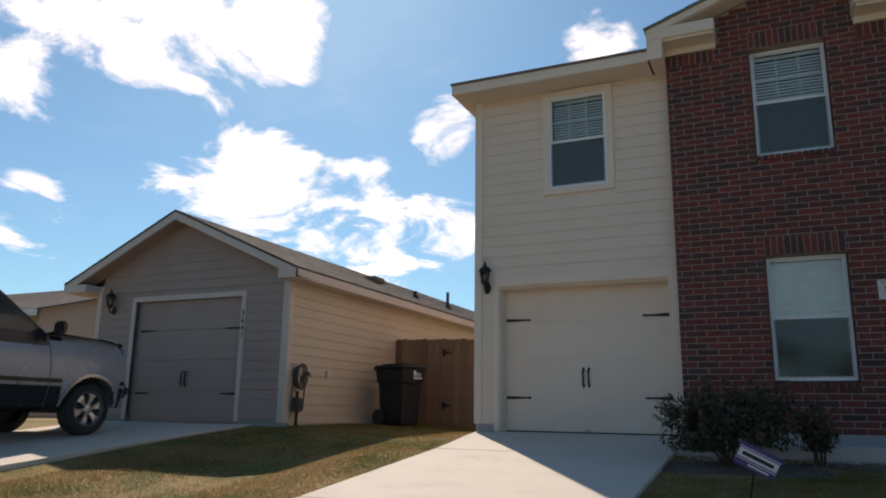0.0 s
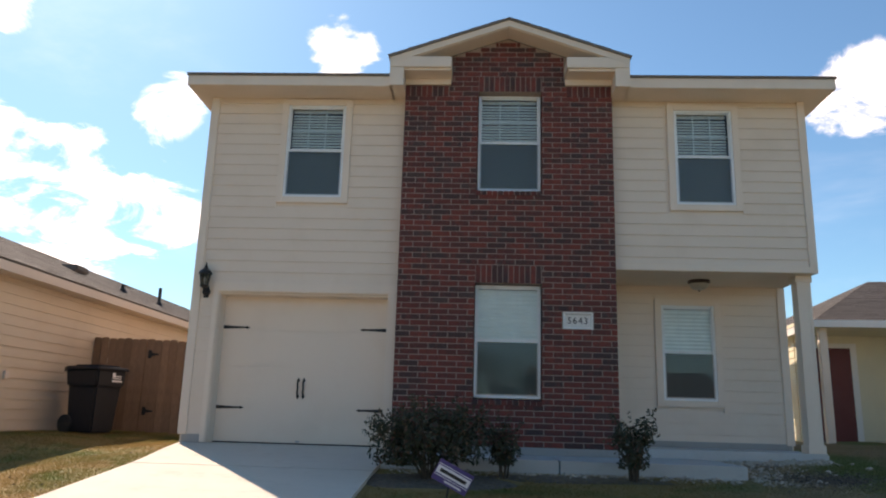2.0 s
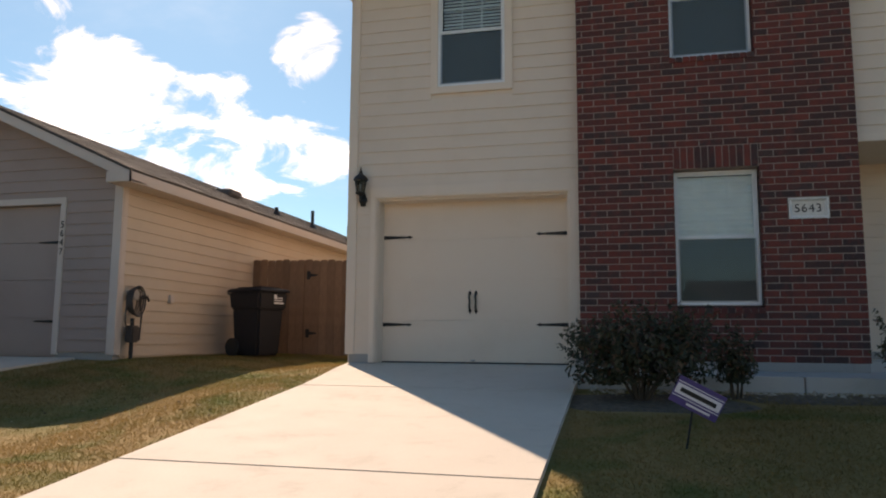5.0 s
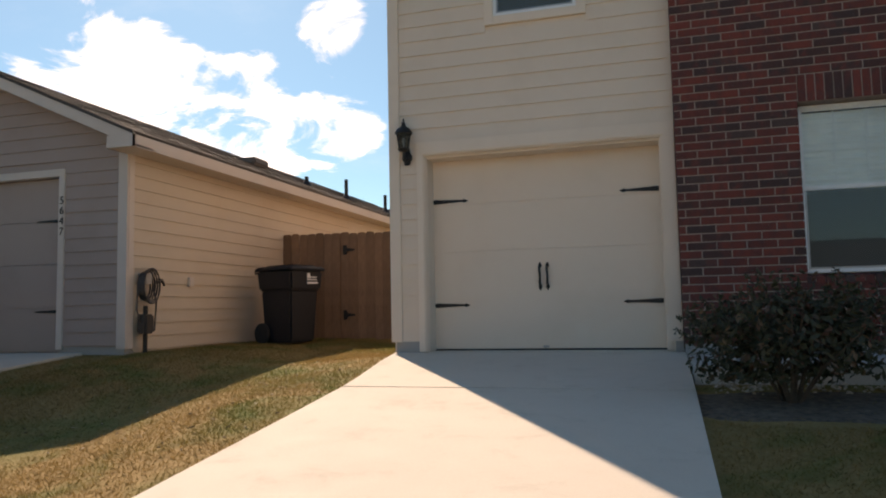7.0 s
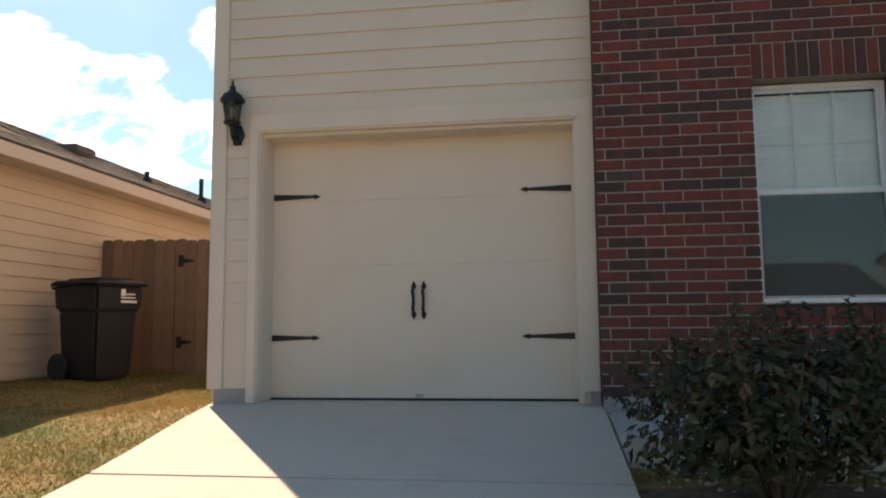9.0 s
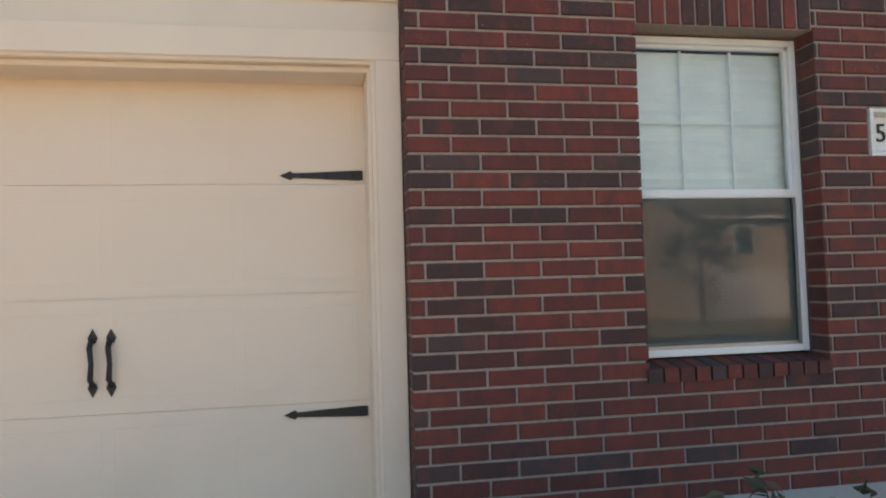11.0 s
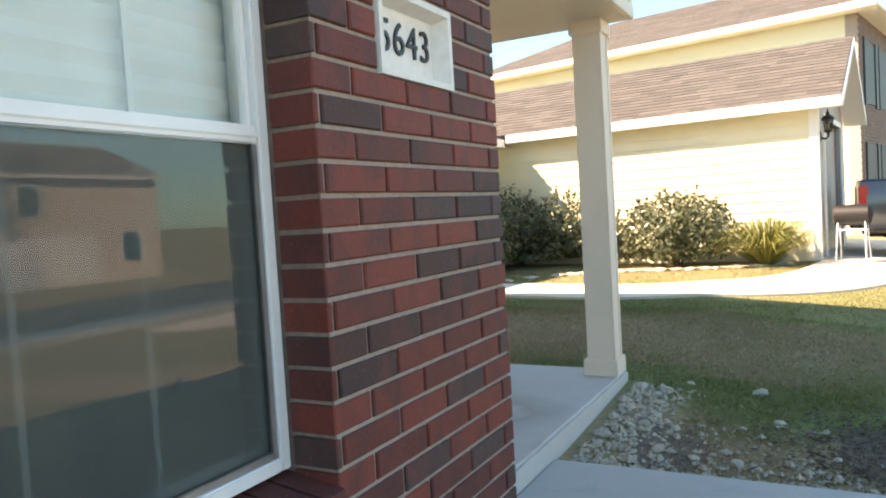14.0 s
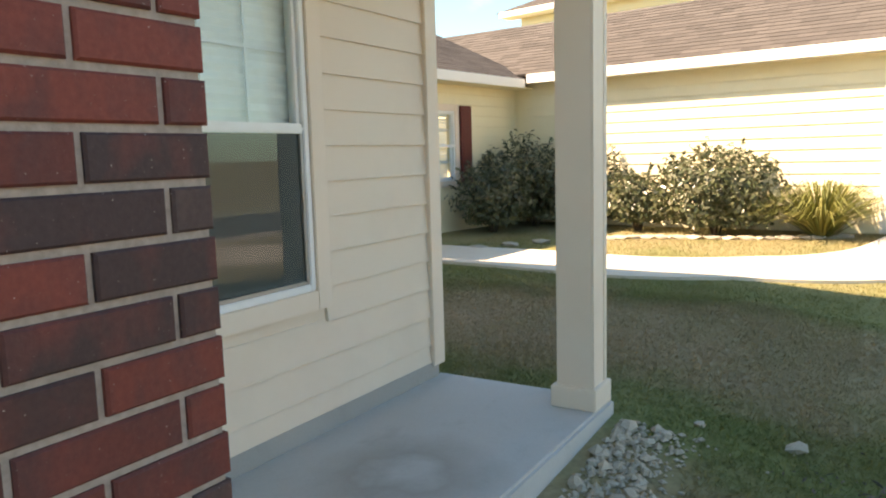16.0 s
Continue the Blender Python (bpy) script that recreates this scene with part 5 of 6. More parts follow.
# its recessed front with a shuttered window, and the porch at the end
YW = (12.92, 13.80, 0.95, 1.98)
yback = part("wall", pierced(Mesh(), 11.9, YX, YB, YE, 4.15, 4.3, [YW]), YELLOW, yel)
part("wall", Mesh().also().box(11.9, 12.05, 4.3, 5.4, YB, YE).also().box(9.85, 11.9, 5.3, 5.45, YB, YE), YELLOW, yel)
ywest = part("wall", Mesh().box(9.85, 10.0, 5.45, 14.3, 0.0, YE), YELLOW, yel)
lap_siding(yback, 11.9, YX, YB, YE - 0.1, 4.15, [(YW[0] - 0.5, YW[1] + 0.42, YW[2] - 0.1, YW[3] + 0.1)], YELLOW)
lap_siding(ywest, 5.55, 10.0, YB, YE - 0.15, 9.85, [], YELLOW, "y", -1)
window(yel, YW, 4.135, "slats", True, False)
for a in (YW[0] - 0.40, YW[1] + 0.11):
    sh = part("shutter", Mesh().box(a, a + 0.27, 4.09, 4.13, YW[2] - 0.08, YW[3] + 0.08, 0.006), DARKRED, yel, "dark red louvred shutter")
    lou = Mesh()
    for k in range(22):
        z = YW[2] - 0.02 + k * 0.05
        lou.box(a + 0.04, a + 0.23, 4.082, 4.10, z, z + 0.03)
    part("louvre", lou, DARKRED, sh)
shingle_roof("roof", (9.72, 3.78, 2.5), (15.6, 3.78, 2.5), (15.6, 6.4, 3.75), (11.8, 6.4, 3.75), SHINGLELIGHT, yel, 0.13, 0.32, seed=23)
shingle_roof("roof", (9.72, 14, 2.5), (9.72, 3.78, 2.5), (11.8, 6.4, 3.75), (11.8, 14, 3.75), SHINGLELIGHT, yel, 0.2, 0.4, seed=24)
part("fascia", Mesh().also().box(9.69, 15.2, 3.75, 3.78, 2.36, 2.5, 0.004).also().box(9.69, 9.72, 3.78, 14, 2.36, 2.5), WHITE, yel)
part("soffit", Mesh().also().box(9.72, 15.5, 3.78, 4.15, 2.36, 2.38).also().box(9.72, 11.9, 4.15, 5.3, 2.36, 2.38).also().box(9.72, 9.85, 5.3, 14, 2.36, 2.38), YELLOW, yel)
part("porch_column", Mesh().box(9.85, 10.0, 3.95, 4.10, 0.12, 2.36, 0.01), TRIM, yel, "square cream column")
part("porch_floor", Mesh().box(9.75, 11.9, 3.85, 5.3, -0.2, 0.14, 0.01), PORCHCON, yel)
yd = part("front_door", Mesh().box(10.12, 10.86, 5.24, 5.3, 0.16, 2.1, 0.01), DARKRED, yel, "dark red front door")
part("door_casing", Mesh().also().box(10.0, 10.12, 5.23, 5.3, 0.14, 2.2).also().box(10.86, 10.98, 5.23, 5.3, 0.14, 2.2).also().box(10.0, 10.98, 5.225, 5.3, 2.1, 2.2), WHITE, yd)
lantern(tuple(TURNED @ Vector((15.84, YY0 - 0.002, 2.06))), -6, "black lantern on the yellow garage corner", 1.0)

# two-storey house behind it, with a brick front
tall = thing("house", (0, 0, 0), 0, "two-storey house with a brick street front", "house")
tall.matrix_basis = Matrix.Translation((22.4, -1.85, 0)) @ pose(0, 0, 0, 0, 0, -12) @ Matrix.Translation((-22.4, 0.8, 0))
TX, TX1, TY0, TE = 22.4, 28.2, -0.8, 5.32
part("wall", Mesh().also().box(TX, TX1, TY0 + 0.2, 9.5, 0.0, TE), YELLOW, tall)
tb = part("brick_front", Mesh().box(TX - 0.02, TX1, TY0 - 0.05, TY0 + 0.2, 0.0, TE), MORTAR, tall)
rows = Mesh()
for r in range(int(TE / 0.08)):
    x = TX - 0.02 + (0.12 if r % 2 else 0)
    while x < TX + 5.5:
        rows.box(x, x + 0.235, TY0 - 0.06, TY0 - 0.04, r * 0.08, r * 0.08 + 0.07)
        x += 0.25
ob = part("brick_course", rows, BROWNBRICK, tb)
ob["kind"] = "stuff"
for z0 in (3.2, 0.8):
    for x0 in (TX + 0.8, TX + 2.6):
        wv = part("window", Mesh().box(x0, x0 + 0.95, TY0 - 0.075, TY0 - 0.02, z0, z0 + 1.45, 0.01), DARKSCREEN, tall)
        for sx in (x0 - 0.36, x0 + 0.98):
            part("shutter", Mesh().box(sx, sx + 0.33, TY0 - 0.10, TY0 - 0.05, z0 - 0.05, z0 + 1.5, 0.01), DARKSCREEN, wv)
TR = Vector((25.3, 2.1, 6.9)), Vector((25.3, 6.4, 6.9))
o = 0.5
C = [(TX - o, TY0 - o, TE), (TX1 + o, TY0 - o, TE), (TX1 + o, 9.5 + o, TE), (TX - o, 9.5 + o, TE)]
shingle_roof("roof", C[3], C[0], TR[0], TR[1], SHINGLELIGHT, tall, 0.2, 0.5, seed=31)
shingle_roof("roof", C[0], C[1], TR[0], TR[0], SHINGLELIGHT, tall, 0.3, 0.6, seed=32)
shingle_roof("roof", C[1], C[2], TR[1], TR[0], SHINGLELIGHT, tall, 0.3, 0.6, seed=33)
shingle_roof("roof", C[2], C[3], TR[1], TR[1], SHINGLELIGHT, tall, 0.3, 0.6, seed=34)
part("fascia", Mesh().also().box(TX - o - 0.03, TX - o, TY0 - o, 9.9, TE - 0.15, TE, 0.004).also().box(TX - o, TX1 + 0.4, TY0 - o - 0.03, TY0 - o, TE - 0.15, TE, 0.004), WHITE, tall)
part("soffit", Mesh().also().box(TX - o, TX, TY0 - o, 9.9, TE - 0.15, TE - 0.13).also().box(TX, TX1 + 0.4, TY0 - o, TY0, TE - 0.15, TE - 0.13), WHITE, tall)
for y, z in ((2.2, 5.62), (3.2, 5.62)):
    part("roof_vent", Mesh().box(TX + 0.6, TX + 0.95, y, y + 0.3, z - 0.35, z - 0.05, 0.02), SHINGLE, tall)

plain_house("pale gabled house farther along the street", 44.0, 56.0, -7.2, 0.0, 0.0, 3.0, 5.0, YELLOW, SHINGLELIGHT, (), "y")
plain_house("pale house at the end of the street", 70.0, 82.0, -14.0, -5.0, 0.0, 3.2, 5.6, CREAM, SHINGLELIGHT, (), "y")


# paved walk of the yellow house
def ribbon(name, mat, line, width, lift, label, category):
    m = Mesh()
    pts = [Vector((x, y, 0)) for x, y in line]
    top = []
    for i, p in enumerate(pts):
        d = (pts[min(i + 1, len(pts) - 1)] - pts[max(i - 1, 0)]).normalized()
        s = Vector((-d.y, d.x, 0)) * width / 2
        for q in (p + s, p - s):
            top.append((q.x, q.y, gz(q.x, q.y) + lift))
    n = len(top)
    faces = []
    for j in range(len(pts) - 1):
        a, b, c, d = 2 * j, 2 * j + 1, 2 * j + 3, 2 * j + 2
        faces += [(a, b, c, d), (a, d, d + n, a + n), (b, b + n, c + n, c)]
    m.add(top + [(x, y, z - 0.15) for x, y, z in top], faces)
    return tagged(part(name, m, mat), label, category, "", "structure")


def curve_points(stops, n=8):
    """A smooth line through the stops."""
    out = []
    P = [Vector((*s, 0)) for s in stops]
    P = [2 * P[0] - P[1], *P, 2 * P[-1] - P[-2]]
    for a, b, c, d in zip(P, P[1:], P[2:], P[3:]):
        for k in range(n):
            t = k / n
            q = 0.5 * (2 * b + (c - a) * t + (2 * a - 5 * b + 4 * c - d) * t * t + (3 * b - a - 3 * c + d) * t ** 3)
            out.append((q.x, q.y))
    return [*out, tuple(stops[-1])]


WALK_LINE = [(11.9, 5.0), (11.85, 2.8), (11.7, 0.9), (12.25, -0.4), (13.3, -1.25), (14.6, -1.62), (15.95, -1.75)]
ribbon("walkway", CONCRETE, curve_points(WALK_LINE), 1.15, 0.03, "sunlit pale concrete walk curving to the driveway", "walkway")
slab_strip("driveway", CONCRETE, lambda y: 15.75, lambda y: 20.6, [-1.02 - k * 0.7 for k in range(20)], 0.3, 0.035, "sunlit pale concrete driveway with parked truck", "driveway", "structure", lambda y: ground_z(15.6, y))


# ---------------------------------------------------------------- shrubs, beds and lawn
def leaf_cloud(rnd, centre, radii, n, size, lump=0.35, low=0.15, up=0.3):
    """Small folded leaves, thick near the outside of an uneven round mass."""
    verts, faces = [], []
    cx, cy, cz = centre
    for _ in range(n):
        d = Vector((rnd.gauss(0, 1), rnd.gauss(0, 1), rnd.gauss(0, 1))).normalized()
        bulge = 1 + lump * noise.noise(d * 2.3 + Vector((cx, cy, cz)) * 3.1) + 0.5 * lump * noise.noise(d * 6.0 + Vector((cx, 0, cy)))
        r = bulge * (1 - 0.75 * rnd.random() ** 2.2)
        p = Vector((cx + d.x * radii[0] * r, cy + d.y * radii[1] * r, cz + d.z * radii[2] * r))
        if p.z < low:
            p.z = low + rnd.random() * 0.12
        n1 = (d + 0.9 * Vector((rnd.uniform(-1, 1), rnd.uniform(-1, 1), rnd.uniform(-0.6, 1) + up))).normalized()
        a = n1.cross(Vector((rnd.uniform(-1, 1), rnd.uniform(-1, 1), rnd.uniform(-1, 1)))).normalized()
        b = n1.cross(a)
        s = size * rnd.uniform(0.55, 1.25)
        w = s * rnd.uniform(0.32, 0.48)
        fold = n1 * s * 0.12
        k = len(verts)
        verts += [p - a * s, p + b * w - a * s * 0.1 + fold, p + a * s, p - b * w - a * s * 0.1 + fold]
        faces += [(k, k + 1, k + 2), (k, k + 2, k + 3)]
    return verts, faces


def shrub(at, masses, label, seed, leaf, size, n, stems=9, height=0.7, spread=0.35, sprigs=0, group=""):
    rnd = random.Random(seed)
    x, y = at
    t = thing("shrub", (x, y, gz(x, y) - 0.01), 0, label, "shrub", group)
    st = Mesh()
    tips = []
    for k in range(stems):
        a = 2 * math.pi * k / stems + rnd.uniform(-0.3, 0.3)
        r = spread * rnd.uniform(0.5, 1.1)
        h = height * rnd.uniform(0.6, 1.0)
        p = [(0.04 * math.cos(a), 0.04 * math.sin(a), 0), (0.45 * r * math.cos(a), 0.45 * r * math.sin(a), h * 0.5), (r * math.cos(a), r * math.sin(a), h)]
        st.tube(p, [0.013, 0.009, 0.004], 6)
        q = Vector(p[1])
        for _ in range(2):
            e = q + Vector((rnd.uniform(-1, 1), rnd.uniform(-1, 1), rnd.uniform(0.4, 1))) * 0.25 * height
            st.tube([q, e], [0.006, 0.003], 5)
    part("stem", st, BARK, t)
    verts, faces = [], []
    for (c, radii, share) in masses:
        v, f = leaf_cloud(rnd, c, radii, int(n * share), size)
        k = len(verts)
        verts += v
        faces += [tuple(i + k for i in g) for g in f]
    for _ in range(sprigs):
        c, radii, _s = rnd.choice(masses)
        d = Vector((rnd.uniform(-1, 1), rnd.uniform(-1, 1), rnd.uniform(0.1, 1))).normalized()
        base = Vector(c) + Vector((d.x * radii[0], d.y * radii[1], d.z * radii[2])) * 0.85
        for j in range(9):
            p = base + d * 0.022 * j + Vector((0, 0, 0.006 * j))
            v, f = leaf_cloud(rnd, p, (0.02, 0.02, 0.02), 2, size * 0.8, 0, -9)
            k = len(verts)
            verts += v
            faces += [tuple(i + k for i in g) for g in f]
    me = bpy.data.meshes.new("foliage")
    me.from_pydata(verts, [], faces)
    me.materials.append(leaf)
    ob = new("foliage", me)
    ob.parent = t
    return t


shrub((3.05, -2.05), [((0.0, 0.0, 0.42), (0.44, 0.40, 0.31), 0.5), ((-0.32, -0.05, 0.31), (0.30, 0.28, 0.26), 0.2), ((0.36, 0.05, 0.44), (0.30, 0.30, 0.28), 0.3)], "dark green leafy shrub with reddish tips by the walkway", 3, LEAF, 0.033, 3900, 15, 0.76, 0.56, 150, "shrubs before the house")
shrub((3.86, -1.85), [((0.0, 0.0, 0.33), (0.17, 0.16, 0.24), 1.0)], "small dark green shrub at the walkway edge", 5, LEAF, 0.026, 1300, 6, 0.5, 0.15, 8, "shrubs before the house")
shrub((5.25, -1.85), [((0.0, 0.0, 0.30), (0.17, 0.16, 0.24), 0.6), ((0.12, 0.0, 0.52), (0.14, 0.12, 0.16), 0.25), ((-0.12, 0.0, 0.5), (0.10, 0.1, 0.14), 0.15)], "small upright green shrub at the walkway edge", 7, LEAF, 0.030, 1500, 7, 0.62, 0.2, 12, "shrubs before the house")
shrub((15.25, 3.65), [((0.0, 0.2, 0.62), (0.68, 0.85, 0.75), 0.6), ((0.1, -0.75, 0.62), (0.62, 0.68, 0.64), 0.4)], "tall silvery green shrub against the yellow wall", 9, LEAFGREY, 0.050, 7000, 9, 1.2, 0.5, 40, "shrubs by the yellow house")
shrub((14.2, 3.85), [((0.0, 0.0, 0.55), (0.58, 0.52, 0.56), 1.0)], "rounded silvery green shrub under the shuttered window", 10, LEAFGREY, 0.048, 2600, 8, 0.9, 0.4, 22, "shrubs by the yellow house")
shrub((15.0, 1.95), [((0.0, 0.0, 0.42), (0.48, 0.42, 0.42), 1.0)], "low silvery green shrub against the yellow wall", 13, LEAFGREY, 0.046, 2400, 8, 0.8, 0.35, 14, "shrubs by the yellow house")
shrub((14.8, 0.85), [((0.0, 0.0, 0.58), (0.70, 0.78, 0.58), 1.0)], "rounded silvery green shrub against the yellow wall", 11, LEAFGREY, 0.050, 5800, 9, 1.0, 0.45, 30, "shrubs by the yellow house")


def grass_clump(at, label, seed, n, height, reach):
    rnd = random.Random(seed)
    x, y = at
    t = thing("ornamental_grass", (x, y, gz(x, y) - 0.01), 0, label, "plant")
    m = Mesh()
    for _ in range(n):
        a = rnd.uniform(0, 2 * math.pi)
        r = reach * rnd.uniform(0.15, 1.0)
        h = height * rnd.uniform(0.55, 1.0) * (1.0 - 0.35 * (r / reach) ** 2)
        d = Vector((math.cos(a), math.sin(a), 0))
        s = Vector((-d.y, d.x, 0)) * 0.008
        b = d * rnd.uniform(0, 0.1)
        p1, p2, p3 = b + d * r * 0.35 + Vector((0, 0, h * 0.62)), b + d * r * 0.75 + Vector((0, 0, h * 0.95)), b + d * r * 1.15 + Vector((0, 0, h * rnd.uniform(0.6, 0.95)))
        m.add([b - s, b + s, p1 + s, p1 - s, p2 + s * 0.7, p2 - s * 0.7, p3], [(0, 1, 2, 3), (3, 2, 4, 5), (5, 4, 6)])
    me = bpy.data.meshes.new("leaves")
    me.from_pydata(m.v, [], m.f)
    me.materials.append(LEAFGRASS)
    ob = new("leaves", me)
    ob.parent = t


grass_clump((14.75, -0.40), "yellow green clump of arching ornamental grass", 15, 820, 0.80, 1.05)

# edging stones of that bed
edging = thing("bed_edging", (0, 0, 0), 0, "row of flat pale edging stones in the grass", "edging")
rnd = random.Random(4)
stone_meshes = []
for k in range(5):
    bm = bmesh.new()
    bmesh.ops.create_icosphere(bm, subdivisions=1, radius=1.0)
    for v in bm.verts:
        v.co *= 1 + 0.28 * noise.noise(v.co * 1.7 + Vector((k * 5.3, 0, 0)))
    stone_meshes.append(Mesh().take(bm).data("stone", STONE, True))
line = curve_points([(12.45, 3.15), (13.2, 2.65), (13.85, 2.05), (14.15, 1.4), (14.3, 0.6), (14.55, -0.2), (14.95, -0.75)], 4)
for k, (x, y) in enumerate(line[:-1]):
    if k % 2 == 0 or k > 6:
        ob = piece("stone", stone_meshes[k % 5], edging, (x, y, gz(x, y) + 0.02))
        ob.matrix_basis = pose(x, y, gz(x, y) + 0.02, 0, 0, rnd.uniform(60, 120)) @ Matrix.Diagonal((0.15, 0.10, 0.035, 1))

# loose stones between the porch slab, the walkway and the lawn
bed = thing("stone_bed", (0, 0, 0), 0, "loose pale limestone pebbles along the porch slab", "stones")
rnd = random.Random(17)
count = 0
while count < 285:
    if rnd.random() < 0.55:
        x = rnd.uniform(6.62, 8.05)
        y = -0.075 - abs(rnd.gauss(0, 0.20)) * (1.2 if x < 7.6 else 0.7)
    elif rnd.random() < 0.6:
        x, y = 6.64 + abs(rnd.gauss(0, 0.22)), rnd.uniform(-1.5, -0.2)
    else:
        x, y = rnd.uniform(6.7, 8.3), rnd.uniform(-1.9, -0.3)
        if rnd.random() < 0.4:
            continue
    if y < -2 or x > 8.6:
        continue
    s = 0.0142 * math.exp(rnd.gauss(0, 0.5))
    ob = piece("stone", stone_meshes[rnd.randrange(5)], bed, (x, y, 0))
    ob.matrix_basis = pose(x, y, gz(x, y) + s * 0.45, rnd.uniform(-20, 20), rnd.uniform(-20, 20), rnd.uniform(0, 360)) @ Matrix.Diagonal((s * rnd.uniform(0.9, 1.5), s, s * rnd.uniform(0.55, 0.85), 1))
    count += 1
rubble = Mesh()
for k in range(2300):
    if k < 600:
        x, y = rnd.uniform(2.6, 6.5), -1.5 - abs(rnd.gauss(0, 0.13))
    elif k < 1500:
        x = rnd.uniform(6.6, 8.1)
        y = -0.05 - abs(rnd.gauss(0, 0.20)) * (1.4 if x < 7.5 else 0.8)
    else:
        x, y = 6.62 + abs(rnd.gauss(0, 0.35)), rnd.uniform(-1.9, -0.2)
    s = (0.014 if k < 600 else 0.0125) * math.exp(rnd.gauss(0, 0.4))
    z = gz(x, y)
    o = [Vector((rnd.uniform(0.7, 1.2) * s * a, rnd.uniform(0.7, 1.2) * s * b, rnd.uniform(0.5, 1) * s * c)) + Vector((x, y, z + s * 0.4)) for a, b, c in ((1, 0, 0), (-1, 0, 0), (0, 1, 0), (0, -1, 0), (0, 0, 1), (0, 0, -1))]
    rubble.add(o, [(0, 2, 4), (2, 1, 4), (1, 3, 4), (3, 0, 4), (2, 0, 5), (1, 2, 5), (3, 1, 5), (0, 3, 5)])
tagged(part("gravel", rubble, STONE), "fine pale gravel along the walkway edge", "gravel", "", "stuff")


def soil_patch(name, cx, cy, rx, ry, seed, label):
    m = Mesh()
    n, rings = 28, 5
    pts = [(cx, cy, gz(cx, cy) + 0.012)]
    for r in range(1, rings + 1):
        for k in range(n):
            a = 2 * math.pi * k / n
            q = (r / rings) * (1 + 0.3 * noise.noise(Vector((math.cos(a) * 1.5 + seed, math.sin(a) * 1.5, 0))))
            x, y = cx + rx * q * math.cos(a), cy + ry * q * math.sin(a)
            pts.append((x, y, gz(x, y) + 0.012 * (1 - (r / rings) ** 4) - 0.012 * (r == rings)))
    m.v = pts
    m.f = [(0, 1 + k, 1 + (k + 1) % n) for k in range(n)]
    for r in range(rings - 1):
        m.f += [(1 + r * n + k, 1 + (r + 1) * n + k, 1 + (r + 1) * n + (k + 1) % n, 1 + r * n + (k + 1) % n) for k in range(n)]
    tagged(part(name, m, MULCH, None, "", True), label, "soil", "", "structure")


soil_patch("soil", 7.45, -1.5, 0.5, 0.28, 3, "bare dark soil patch in the lawn")
soil_patch("soil", 3.1, -2.15, 0.95, 0.55, 7, "bare dark soil under the large shrub")
soil_patch("soil", 4.7, -1.8, 1.2, 0.28, 9, "bare dark soil along the walkway")

soil_patch("soil", 7.05, -0.42, 0.42, 0.28, 12, "bare brown soil under the loose stones")


def scatter(name, n, place, sizes, material, label, category, seed):
    """Thin irregular chips lying at all angles, as one mesh."""
    rnd = random.Random(seed)
    m = Mesh()
    for _ in range(n):
        x, y = place(rnd)
        l, w = rnd.uniform(*sizes[0]), rnd.uniform(*sizes[1])
        c = pose(x, y, gz(x, y) + rnd.uniform(0.004, 0.022), rnd.uniform(-25, 25), rnd.uniform(-25, 25), rnd.uniform(0, 360))
        m.add([c @ Vector(v) for v in ((-l, 0, 0), (0, w, 0.003), (l * rnd.uniform(0.7, 1.2), 0, 0), (0, -w, 0), (0, 0, w * 0.9))], [(0, 4, 1), (1, 4, 2), (2, 4, 3), (3, 4, 0)])
    tagged(part(name, m, material), label, category, "", "stuff")


CHIPS = leaf_material("mulch_chips", [(0.0, (0.080, 0.062, 0.052)), (0.6, (0.17, 0.132, 0.105)), (1.0, (0.25, 0.20, 0.155))], 0.9)
DRYLEAF = leaf_material("dry_litter", [(0.0, (0.10, 0.07, 0.035)), (0.5, (0.26, 0.19, 0.10)), (1.0, (0.50, 0.43, 0.30))], 0.8)
scatter("mulch", 1700, lambda q: (q.gauss(7.45, 0.38), q.gauss(-1.45, 0.27)), ((0.008, 0.035), (0.003, 0.010)), CHIPS, "dark shredded wood mulch on bare soil", "mulch", 31)
scatter("dry_litter", 130, lambda q: (q.uniform(-2.4, -0.35), q.uniform(-3.6, 0.6)), ((0.010, 0.028), (0.005, 0.014)), DRYLEAF, "pale dry leaf litter scattered on the lawn", "litter", 33)


